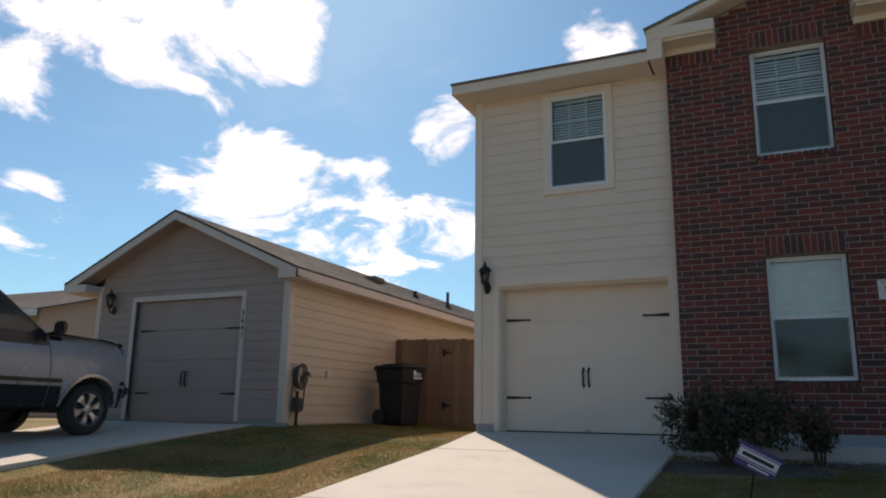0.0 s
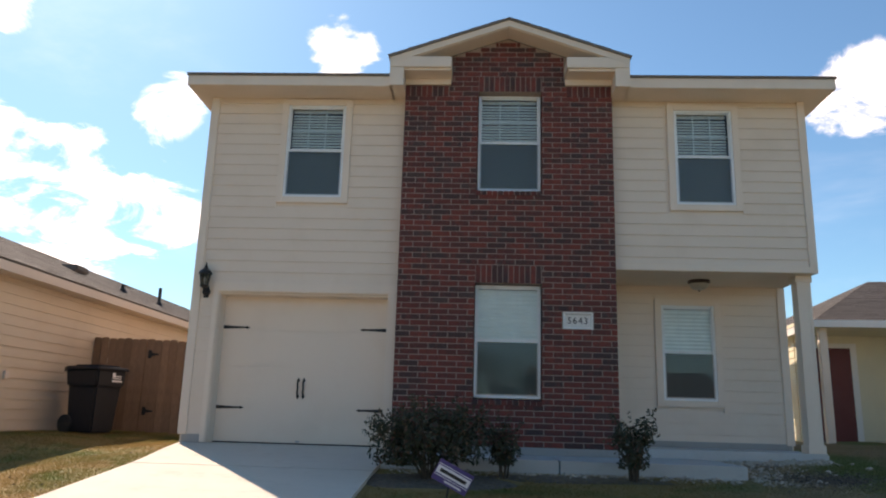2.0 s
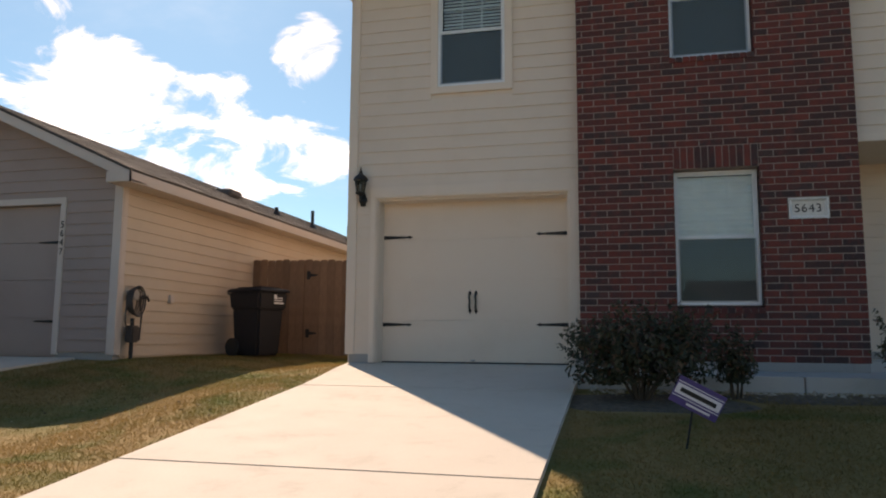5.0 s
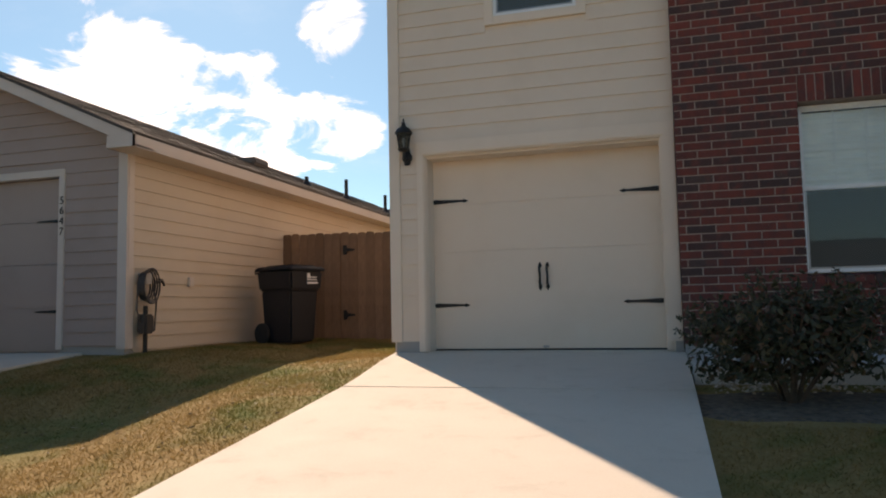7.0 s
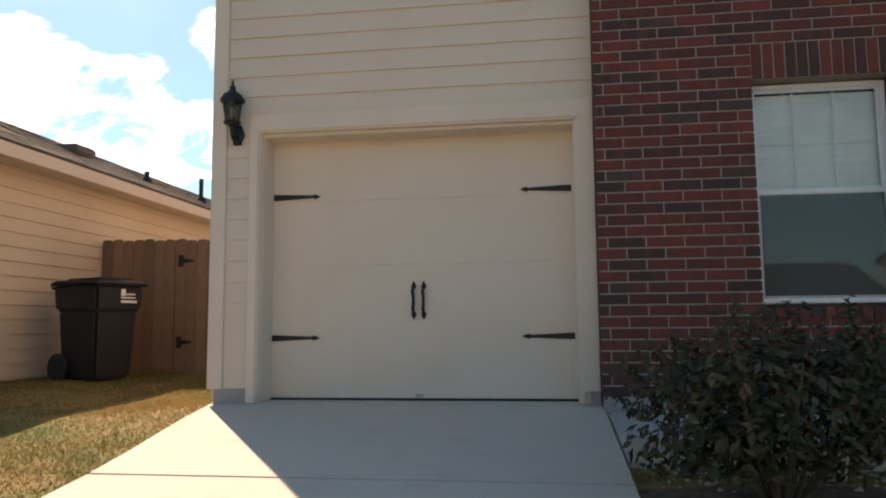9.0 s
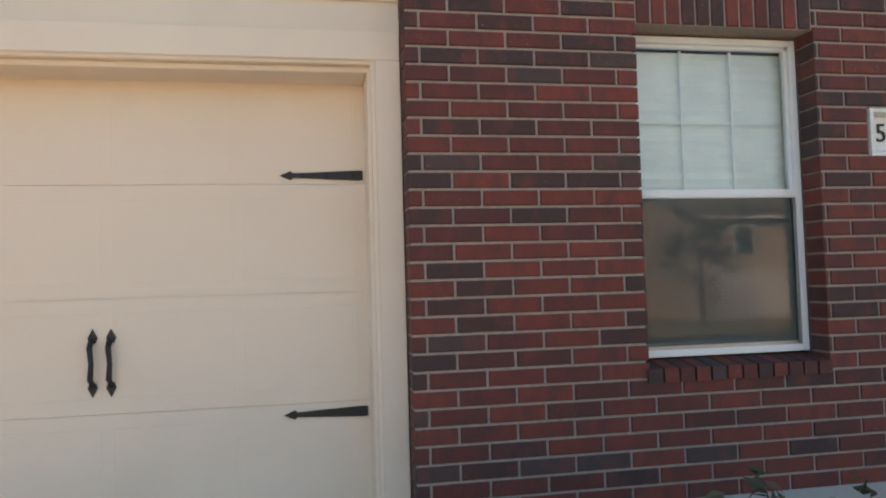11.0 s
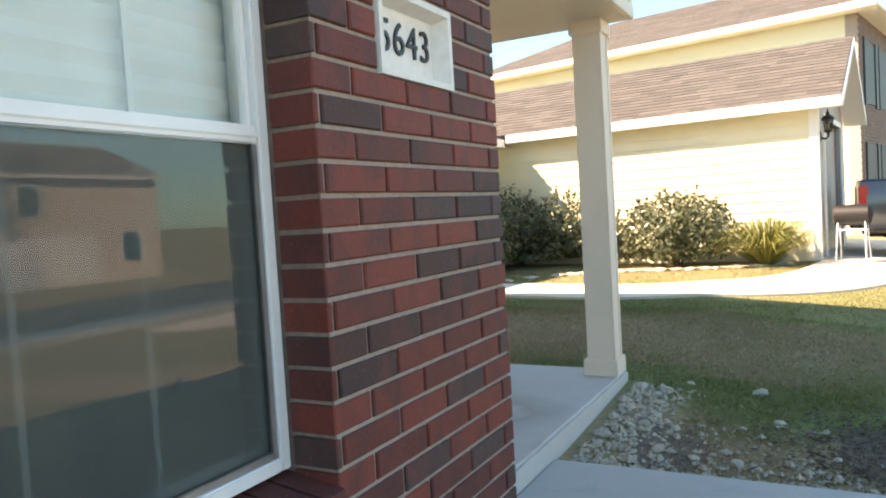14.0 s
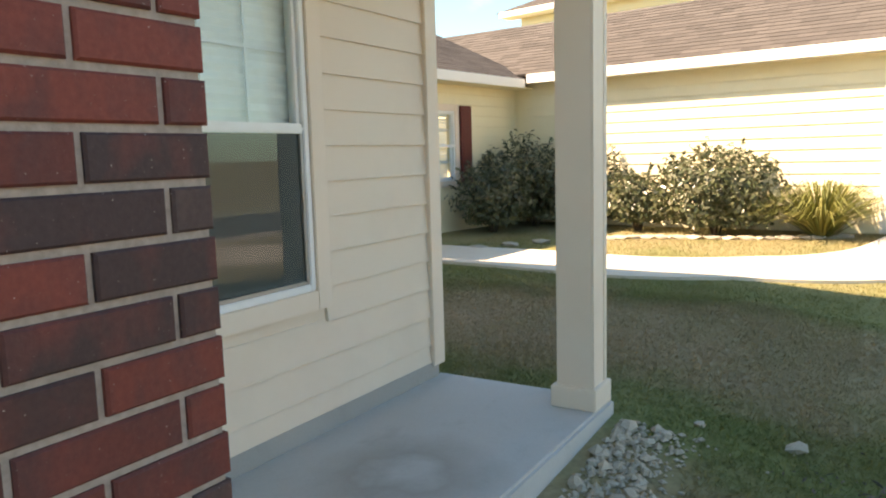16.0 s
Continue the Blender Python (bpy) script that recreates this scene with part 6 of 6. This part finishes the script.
def lawn_blades():
    """Short turf as one mesh of single blades."""
    r = np.random.default_rng(8)
    sets = []
    for x0, x1, y0, y1, n in ((-3.65, -0.2, -7.5, 4.0, 150000), (-4.4, -3.5, -7.5, -0.3, 14000), (2.5, 6.6, -6.5, -1.5, 80000), (6.6, 10.6, -4.5, 4.0, 190000), (8.15, 11.2, -1.0, 5.0, 30000), (10.6, 15.72, -5.0, 3.6, 76000)):
        sets.append(np.stack([r.uniform(x0, x1, n), r.uniform(y0, y1, n)], 1))
    p = np.concatenate(sets)
    x, y = p.T
    keep = ~((x > 5.4) & (x < 8.15) & (y > -0.06)) & ~((x > 2.4) & (x < 6.6) & (y > -1.48)) & ~((x > 6.6) & (x < 8.0) & (y > -0.45) & (r.random(len(x)) < 0.85)) & ~((x > 15.72) & (y < -1.0))
    keep &= ~((((x - 7.45) / 0.75) ** 2 + ((y + 1.45) / 0.45) ** 2 < 1) & (r.random(len(x)) < 0.55))
    keep &= ~((((x - 3.1) / 0.95) ** 2 + ((y + 2.15) / 0.55) ** 2 < 1) & (r.random(len(x)) < 0.9))
    line = np.array(curve_points(WALK_LINE, 8))
    for i in np.nonzero((x > 10.5) & keep)[0]:
        if np.min(np.hypot(line[:, 0] - x[i], line[:, 1] - y[i])) < 0.60:
            keep[i] = False
    p = p[keep]
    n = len(p)
    z = np.array([ground_z(a, b) for a, b in p])
    patch = np.array([noise.noise(Vector((a * 0.9, b * 0.9, 7.0))) for a, b in p])
    h = (0.013 + 0.020 * r.random(n)) * (1 + 0.6 * patch) * np.where(x[keep] > 6.6, 1.1, 1.0)
    a = r.uniform(0, 2 * np.pi, n)
    w = 0.0025 + 0.0025 * r.random(n)
    side = np.stack([np.cos(a) * w, np.sin(a) * w, np.zeros(n)], 1)
    tip = np.stack([r.normal(0, 1.0, n) * h, r.normal(0, 1.0, n) * h, h], 1)
    base = np.column_stack([p, z - 0.004])
    v = np.stack([base - side, base + side, base + tip], 1).reshape(-1, 3)
    me = bpy.data.meshes.new("lawn_grass")
    me.vertices.add(3 * n)
    me.vertices.foreach_set("co", v.ravel())
    me.loops.add(3 * n)
    me.loops.foreach_set("vertex_index", np.arange(3 * n, dtype=np.int32))
    me.polygons.add(n)
    me.polygons.foreach_set("loop_start", np.arange(0, 3 * n, 3, dtype=np.int32))
    me.update(calc_edges=True)
    me.materials.append(BLADES)
    tagged(new("lawn_grass", me), "short patchy green and straw turf", "grass", "", "stuff")


lawn_blades()

# ---------------------------------------------------------------- yard sign, grill, trucks
sign = thing("yard_sign", (3.28, -3.72, gz(3.28, -3.72)), 0, "tilted purple and white yard sign on a stake", "sign")
part("stake", Mesh().tube([(0, 0, -0.08), (0.05, 0.0, 0.20), (0.08, 0.0, 0.42)], 0.008, 6), BLACK, sign)
plate = part("plate", Mesh().box(-0.16, 0.16, -0.004, 0.004, -0.09, 0.09, 0.003), PURPLE, sign)
plate.matrix_basis = pose(0.09, -0.014, 0.32, 6, 27, 4)
for nm, a, b, c, d, mat in (("white_band", -0.15, 0.15, -0.025, 0.042, PAPER), ("white_line", -0.155, 0.155, 0.052, 0.058, PAPER), ("white_line", -0.155, 0.155, -0.042, -0.036, PAPER), ("text_bar", -0.12, 0.12, -0.006, 0.022, BLACK), ("text_bar", -0.05, 0.11, -0.070, -0.056, PAPER)):
    part(nm, Mesh().box(a, b, -0.0075 if mat is not BLACK else -0.0095, -0.0045 if mat is not BLACK else -0.0078, c, d), mat, plate)

grill = thing("barrel_grill", (15.12, -1.52, ground_z(15.6, -1.52) + 0.035), 80, "dark barrel grill on thin white legs", "grill")
grill.scale = (0.72, 0.85, 0.98)
part("barrel", Mesh().lathe([(0.02, -0.34), (0.11, -0.335), (0.15, -0.29), (0.155, 0.29), (0.11, 0.335), (0.02, 0.34)], (0, 0, 0.66), 20, "x"), BLACK, grill, smooth=True)
part("lid_rim", Mesh().box(-0.335, 0.335, -0.165, -0.145, 0.65, 0.665), CHROME, grill)
part("lid_handle", Mesh().tube([(-0.12, -0.13, 0.72), (-0.12, -0.20, 0.73), (0.12, -0.20, 0.73), (0.12, -0.13, 0.72)], 0.012, 8), CHROME, grill)
for sx in (-0.24, 0.24):
    for sy in (-1, 1):
        part("leg", Mesh().tube([(sx, sy * 0.10, 0.56), (sx * 1.1, sy * 0.24, 0.0)], 0.013, 8), PAPER, grill)
part("shelf", Mesh().box(-0.27, 0.27, -0.15, 0.15, 0.44, 0.455), PAPER, grill)


def pickup(at, turn, label, upper, lower, spokes, spec):
    """A pickup: nose to +x, its sides to -y and +y; wheels on z = 0. spec: heights and lengths of its body."""
    t = thing("pickup_truck", at, turn, label, "truck")
    W, wr, R = 0.98, spec["wheel"], spec["arch"]
    fx, rx = 1.75, -1.85
    sill, belt, hood_z, nose, tail, bed = spec["sill"], spec["belt"], spec["hood"], spec["nose"], spec["tail"], spec["bed"]
    cowl = fx - 0.80

    def foot(x):
        """The lower edge of the body, lifted over the wheels."""
        z = sill
        for cx in (fx, rx):
            d = abs(x - cx)
            if d < R:
                z = max(z, wr + math.sqrt(R * R - d * d))
        return z

    def bulge(x, z):
        y = W - 0.16 * abs((z - 0.86) / 0.55) ** 2.2
        for cx in (fx, rx):
            d = math.hypot(x - cx, z - wr)
            y += 0.030 * (1 - smooth(R + 0.02, R + 0.13, d))
        return y

    def skin(x0, x1, low, top, side, lift=0.0):
        """One curved body panel between two heights, with its upper edge turned in."""
        m = Mesh()
        xs = [x0 + (x1 - x0) * k / max(6, int((x1 - x0) / 0.05)) for k in range(max(6, int((x1 - x0) / 0.05)) + 1)]
        rows = []
        for x in xs:
            a, b = max(low(x), foot(x)), top(x)
            a = min(a, b - 0.004)
            col = [(x, side * (bulge(x, z) + lift), z) for z in (a + (b - a) * k / 9 for k in range(10))]
            rows.append([(x, side * (W - 0.16), a)] + col + [(x, side * (bulge(x, b) - 0.03 + lift), b + 0.012), (x, side * (W - 0.2), b + 0.012)])
        n = len(rows[0])
        return m.add([p for r in rows for p in r], [(i * n + k, (i + 1) * n + k, (i + 1) * n + k + 1, i * n + k + 1) for i in range(len(xs) - 1) for k in range(n - 1)])

    def nose_top(x):
        return hood_z - 0.03 - 0.10 * smooth(nose - 0.35, nose, x) ** 2

    for s in (-1, 1):
        part("bed_side", skin(tail, rx + bed, lambda x: 0, lambda x: belt + spec["rise"] * smooth(rx + bed, tail, x), s), upper, t, "", True)
        part("door", skin(rx + bed + 0.014, fx - 0.72, lambda x: 0, lambda x: belt, s), upper, t, "", True)
        part("front_fender", skin(fx - 0.706, nose, lambda x: 0, nose_top, s), upper, t, "", True)
        for cx in (fx, rx):
            lip = Mesh()
            ring = [(cx + r * math.cos(a), s * (bulge(cx + r * math.cos(a), wr + r * math.sin(a)) + d), wr + r * math.sin(a)) for a in (math.pi * (0.02 + 0.96 * k / 24) for k in range(25)) for r, d in ((R - 0.012, -0.06), (R - 0.012, 0.012), (R + 0.03, 0.012), (R + 0.035, -0.02))]
            lip.add(ring, [(4 * i + k, 4 * i + 4 + k, 4 * i + 5 + k, 4 * i + 1 + k) for i in range(24) for k in range(3)])
            part("wheel_arch", lip, spec["lip"], t, "", True)
            part("wheel_well", Mesh().extrude([(cx + (R + 0.02) * math.cos(a), wr + (R + 0.02) * math.sin(a)) for a in (math.pi * (1.04 - 1.08 * k / 14) for k in range(15))], *sorted((s * (W - 0.20), s * 0.42)), "y"), TYRE, t)
            c = (cx, s * (W - 0.125), wr)
            wh = part("wheel", Mesh().lathe([(0.24, s * 0.10), (wr * 0.80, s * 0.125), (wr * 0.93, s * 0.118), (wr, s * 0.085), (wr, -s * 0.085), (wr * 0.93, -s * 0.118), (0.24, -s * 0.11)], c, 34, "y", False), TYRE, t, "", True)
            part("rim", Mesh().lathe([(0.258, s * 0.105), (0.262, s * 0.118), (0.244, s * 0.122), (0.226, s * 0.105), (0.215, s * 0.03), (0.03, s * 0.025), (0.004, s * 0.025)], c, 30, "y", False), spec["barrel"], wh, "", True)
            for k in range(spokes):
                a0 = 2 * math.pi * (k + 0.25) / spokes
                half = math.pi / spokes
                q = []
                for r, spread, out in ((0.055, 0.62, 0.088), (0.13, 0.40, 0.105), (0.19, 0.42, 0.108), (0.236, 0.66, 0.102)):
                    for f in (-1, 1):
                        a = a0 + f * half * spread
                        q.append((cx + r * math.cos(a), c[1] + s * out, wr + r * math.sin(a)))
                inner = [(x, y - s * 0.045, z) for x, y, z in q]
                sp = Mesh().add(q + inner, [(2 * i, 2 * i + 1, 2 * i + 3, 2 * i + 2) for i in range(3)] + [(2 * i, 2 * i + 2, 2 * i + 10, 2 * i + 8) for i in range(3)] + [(2 * i + 1, 2 * i + 9, 2 * i + 11, 2 * i + 3) for i in range(3)])
                part("spoke", sp, RIM, wh)
            part("hub_cap", Mesh().lathe([(0.072, s * 0.07), (0.07, s * 0.108), (0.045, s * 0.118), (0.004, s * 0.12)], c, 16, "y", False), RIM, wh, "", True)
        for z0, z1, mat, nm in spec["bands"]:
            for x0, x1 in ((tail + 0.02, rx - R - 0.03), (rx + R + 0.03, rx + bed - 0.01), (rx + bed + 0.02, fx - 0.725), (fx - 0.70, fx - R - 0.03), (fx + R + 0.03, nose - 0.02)):
                if x1 - x0 > 0.04:
                    part(nm, skin(x0, x1, lambda x: z0, lambda x: z1 - 0.012, s, 0.007), mat, t, "", True)
        part("tail_lamp", Mesh().box(tail - 0.035, tail + 0.10, *sorted((s * (W + 0.012), s * (W - 0.22))), 0.78, belt + 0.01, 0.025), REDLAMP, t, "red tail lamp")
        part("head_lamp", Mesh().box(nose - 0.08, nose + 0.025, *sorted((s * (W - 0.09), s * (W - 0.36))), 0.82, 1.06, 0.02), CARGLASS, t)
        part("corner_lamp", Mesh().box(nose - 0.16, nose + 0.012, *sorted((s * (W - 0.02), s * (W - 0.10))), 0.84, 0.96, 0.015), PAPER, t)
        part("mirror", Mesh().box(cowl + 0.02, cowl + 0.13, *sorted((s * (W + 0.02), s * (W + 0.21))), belt + 0.02, belt + 0.20, 0.03).tube([(cowl + 0.07, s * (W - 0.1), belt + 0.03), (cowl + 0.07, s * (W + 0.05), belt + 0.06)], 0.02, 8), CARBLACK, t)
        part("door_handle", Mesh().box(rx + bed + 0.10, rx + bed + 0.27, *sorted((s * (W - 0.05), s * (W - 0.01))), belt - 0.15, belt - 0.115, 0.006), CARBLACK, t)
        part("bed_rail", skin(tail + 0.01, rx + bed - 0.01, lambda x: belt - 0.01 + spec["rise"] * smooth(rx + bed, tail, x), lambda x: belt + 0.012 + spec["rise"] * smooth(rx + bed, tail, x), s, 0.004), CARBLACK, t)
    roof = belt + spec["cab"]
    back = rx + bed + 0.02

    def cab_y(z):
        return W - 0.10 - 0.20 * (z - belt)

    def cab_shape(outline, grow=0.0):
        n = len(outline)
        p = [(x, s * (cab_y(z) + grow), z) for s in (-1, 1) for x, z in outline]
        return Mesh().add(p, [tuple(range(n)), tuple(range(2 * n - 1, n - 1, -1))] + [(i, (i + 1) % n, n + (i + 1) % n, n + i) for i in range(n)])

    part("cabin", cab_shape([(back, belt - 0.15), (back, belt), (back + 0.10, roof - 0.05), (back + 0.2, roof), (cowl - 0.80, roof), (cowl - 0.66, roof - 0.03), (cowl + 0.06, belt + 0.01), (cowl + 0.10, belt - 0.15)]), spec["pillar"], t)
    for s in (-1, 1):
        o = [(back + 0.16, belt + 0.03), (back + 0.22, roof - 0.10), (cowl - 0.72, roof - 0.09), (cowl - 0.10, belt + 0.07), (cowl - 0.10, belt + 0.03)]
        part("side_window", Mesh().add([(x, s * (cab_y(z) + d), z) for d in (0.006, -0.01) for x, z in o], [tuple(range(5)), tuple(range(9, 4, -1))] + [(i, (i + 1) % 5, 5 + (i + 1) % 5, 5 + i) for i in range(5)]), CARGLASS, t)
    part("windscreen", Mesh().add([(cowl + 0.055, -0.78, belt + 0.03), (cowl + 0.055, 0.78, belt + 0.03), (cowl - 0.64, 0.66, roof - 0.05), (cowl - 0.64, -0.66, roof - 0.05)], [(0, 1, 2, 3)]), CARGLASS, t)
    deck = [(cowl, hood_z - 0.12), (cowl, hood_z + 0.005), (cowl + 0.3, hood_z + 0.012), (nose - 0.30, hood_z - 0.02), (nose - 0.08, hood_z - 0.075), (nose, hood_z - 0.16), (nose, 0.62), (nose - 0.3, 0.62)]
    rows = []
    for k in range(9):
        v = -1 + k / 4
        rows.append([(x - 0.05 * v * v * (x > nose - 0.2), v * (W - 0.055), z - 0.028 * v * v) for x, z in deck])
    n = len(deck)
    hood = Mesh().add([p for r in rows for p in r], [(i * n + k, i * n + k + 1, (i + 1) * n + k + 1, (i + 1) * n + k) for i in range(8) for k in range(n - 1)])
    part("hood", hood, lower, t, "", True)
    part("grille", Mesh().box(nose - 0.01, nose + 0.035, -0.60, 0.60, 0.80, 1.06, 0.015), CHROME, t)
    part("front_bumper", Mesh().box(nose - 0.05, nose + 0.14, -W + 0.03, W - 0.03, 0.55, 0.76, 0.05), spec["bumper"], t)
    part("rear_bumper", Mesh().box(tail - 0.20, tail + 0.02, -W + 0.06, W - 0.06, 0.52, 0.74, 0.045), spec["bumper"], t)
    part("tailgate", Mesh().box(tail - 0.015, tail + 0.05, -W + 0.18, W - 0.18, 0.70, belt + spec["rise"], 0.02), upper, t)
    part("bed_floor", Mesh().box(tail + 0.05, rx + bed, -W + 0.2, W - 0.2, 0.80, 0.86), CARBLACK, t)
    part("chassis", Mesh().box(tail + 0.1, nose - 0.2, -0.55, 0.55, 0.36, 0.62), TYRE, t)
    return t


GREY = {"wheel": 0.34, "arch": 0.425, "sill": 0.43, "belt": 1.16, "hood": 1.10, "nose": 2.62, "tail": -2.66, "bed": 1.12, "rise": 0.07, "cab": 0.54, "lip": CARGREY, "barrel": DULLRIM, "pillar": CARGREY, "bumper": CARBLACK, "bands": ((0.38, 0.50, CARBLACK, "rocker_trim"),)}
SILVER = {"wheel": 0.375, "arch": 0.475, "sill": 0.40, "belt": 1.38, "hood": 1.44, "nose": 2.36, "tail": -2.75, "bed": 1.30, "rise": 0.0, "cab": 0.58, "lip": RIM, "barrel": DULLRIM, "pillar": CARBLACK, "bumper": CARBLACK, "bands": ((0.34, 0.695, CARBLACK, "lower_trim"), (0.705, 0.72, RIM, "bright_strip"), (0.735, 0.80, CARBLACK, "side_moulding"), (1.325, 1.39, CARBLACK, "shoulder_stripe"))}
pickup((16.95, -4.32, ground_z(15.6, -2.5) + 0.037), -90, "dark grey pickup truck parked on the driveway", CARGREY, CARGREY, 5, GREY)
pickup((-6.68, -3.92, front_slope(-2.17) + 0.035), 90, "silver and black pickup parked before the taupe garage", CARWHITE, CARBLACK, 6, SILVER)

# green hose lying in the sunny grass
hose = Mesh()
pts = [(14.6 + 0.05 * math.sin(k * 0.7), -2.35 - 0.16 * k, 0) for k in range(12)]
hose.tube([(x, y, gz(x, y) + 0.03) for x, y, _ in pts], 0.012, 6)
tagged(part("garden_hose", hose, plain("green_hose", (0.10, 0.32, 0.17), 0.5)), "green garden hose lying in sunny grass", "hose")


def tree(at, label, seed, height, crown, n=3800):
    rnd = random.Random(seed)
    x, y = at
    t = thing("tree", (x, y, gz(x, y) - 0.05), 0, label, "tree", "street trees")
    m = Mesh()
    top = Vector((0, 0, height * 0.75))
    m.tube([(0, 0, 0), (0.05, 0.02, height * 0.35), top], [0.13, 0.09, 0.03], 9)
    tips = []
    for k in range(11):
        b = Vector((0, 0, 0)).lerp(top, rnd.uniform(0.35, 0.95))
        a = rnd.uniform(0, 2 * math.pi)
        e = b + Vector((math.cos(a), math.sin(a), rnd.uniform(0.4, 0.9))) * crown * rnd.uniform(0.55, 0.95)
        m.tube([b, b.lerp(e, 0.5) + Vector((0, 0, 0.05)), e], [0.045, 0.03, 0.012], 6)
        tips.append(e)
    part("trunk", m, BARK, t)
    verts, faces = [], []
    for e in tips:
        for _ in range(3):
            c = e + Vector((rnd.uniform(-1, 1), rnd.uniform(-1, 1), rnd.uniform(-0.6, 0.8))) * crown * 0.3
            r = crown * rnd.uniform(0.2, 0.36)
            v, f = leaf_cloud(rnd, c, (r, r, r * 0.8), n // 33, 0.085, 0.4, -9)
            k = len(verts)
            verts += v
            faces += [tuple(i + k for i in g) for g in f]
    me = bpy.data.meshes.new("crown")
    me.from_pydata(verts, [], faces)
    me.materials.append(LEAFTREE)
    ob = new("crown", me)
    ob.parent = t


tree((42.0, -10.5), "slender green street tree beside pale houses", 3, 5.2, 1.7)
tree((60.0, -9.0), "rounded green tree far along the street", 5, 6.0, 2.2)
tree((4.5, -29.0), "green tree across the street", 6, 5.5, 2.2)
tree((20.0, -28.5), "spreading green tree across the street", 7, 6.0, 2.4)
tree((-12.0, -29.5), "small green tree across the street", 9, 5.0, 2.0)


# ---------------------------------------------------------------- bricks, laid course by course
COURSE, UNIT, BH, BL = 0.0775, 0.2565, 0.0655, 0.2445
BDEPTH = 0.125
brick_meshes = {}


def brick_data(w, h, mat, joined=False):
    """One brick with worn front edges; its front lies at y = 0."""
    key = (round(w, 3), round(h, 3))
    if key not in brick_meshes or joined:
        c = 0.004
        p = [(0, c, 0), (w, c, 0), (w, c, h), (0, c, h), (c, 0, c), (w - c, 0, c), (w - c, 0, h - c), (c, 0, h - c), (0, BDEPTH, 0), (w, BDEPTH, 0), (w, BDEPTH, h), (0, BDEPTH, h)]
        f = [(4, 5, 6, 7), (0, 1, 5, 4), (1, 2, 6, 5), (2, 3, 7, 6), (3, 0, 4, 7), (0, 8, 9, 1), (1, 9, 10, 2), (2, 10, 11, 3), (3, 11, 8, 0)]
        if joined:
            return p, f
        me = bpy.data.meshes.new("brick")
        me.from_pydata(p, [], f)
        me.materials.append(mat)
        brick_meshes[key] = me
    return brick_meshes[key]


rest = Mesh()
rb = random.Random(12)
laid = 0


def lay(x, z, w, h, near):
    global laid
    dy = rb.uniform(-0.0015, 0.0015)
    if near:
        piece("brick", brick_data(w, h, BRICK), brick_wall, (x, BY + dy, z))
        laid += 1
    else:
        p, f = brick_data(w, h, BRICK, True)
        rest.add([(x + a, BY + dy + b, z + c) for a, b, c in p], f)


B0 = 0.0705
openings = ((WX0 + 0.004, WX1 - 0.004, 0.602, 2.463), (WX0 + 0.004, WX1 - 0.004, 3.478, 5.255))
blocked = ((PX0 - 0.004, PX1 + 0.004, PZ0 - 0.004, PZ1 + 0.004),)
row = 0
z = B0
while z < 5.93:
    half = (GZ - 0.13 - (z + BH)) / ((GZ - GEZ) / GE)
    lo, hi = max(BX0, GX - half), min(BX1, GX + half)
    if z > 5.06 and z < 5.16:
        lo, hi = max(lo, GX - 0.84), min(hi, GX + 0.84)
    if z >= 5.16:
        lo, hi = max(lo, GX - 0.80), min(hi, GX + 0.80)
    off = (0.198, 0.071)[row % 2]
    x = BX0 + off - UNIT
    while x < BX1:
        a, b = max(x, lo), min(x + BL, hi)
        if b - a > 0.008:
            cuts = [(o[0] - 0.008, o[1] + 0.008) for o in openings + blocked if o[2] < z + BH - 0.012 and o[3] > z + 0.012]
            if z > 4.93 and z < 5.13:
                cuts += [(BX0 - 0.1, 3.08), (4.77, BX1 + 0.1)]
            for p, q in spans(a, b, cuts):
                if q - p > 0.008:
                    lay(p, z, q - p, BH, z < 1.98 and laid < 300)
        x += UNIT
    z += COURSE
    row += 1


def soldiers(x0, x1, z0, h, step, near):
    n = max(1, round((x1 - x0) / step))
    s = (x1 - x0) / n
    for k in range(n):
        lay(x0 + k * s, z0, s - 0.0115, h, near)


soldiers(WX0 + 0.004, WX1 + 0.006, 2.218, 0.243, COURSE, False)
soldiers(WX0 + 0.004, WX1 + 0.006, 5.025, 0.226, COURSE, False)
soldiers(BX0, 3.08, 4.945, 0.165, COURSE, False)
soldiers(4.77, BX1, 4.945, 0.165, COURSE, False)
ob = part("brick_course", rest, BRICKFAR, brick_wall)
ob["kind"] = "stuff"

# sloping rowlock sill under each brick window
for zs, near in ((0.685, True), (3.555, False)):
    n = 12
    s = (WX1 - WX0 + 0.03) / n
    sill_me = None
    for k in range(n):
        x = WX0 - 0.015 + k * s
        w = s - 0.010
        prof = [(BY - 0.014, zs - 0.095), (-0.10, zs - 0.085), (-0.10, zs - 0.006), (BY - 0.014, zs - 0.034)]
        if sill_me is None:
            sill_me = Mesh().extrude(prof, 0, w, "x").data("sill_brick", BRICK)
        piece("sill_brick", sill_me, brick_wall, (x, 0, 0))
    part("sill_mortar", Mesh().extrude([(BY + 0.004, zs - 0.10), (-0.10, zs - 0.09), (-0.10, zs - 0.014), (BY + 0.004, zs - 0.046)], WX0 - 0.02, WX1 + 0.02, "x"), MORTAR, brick_wall)
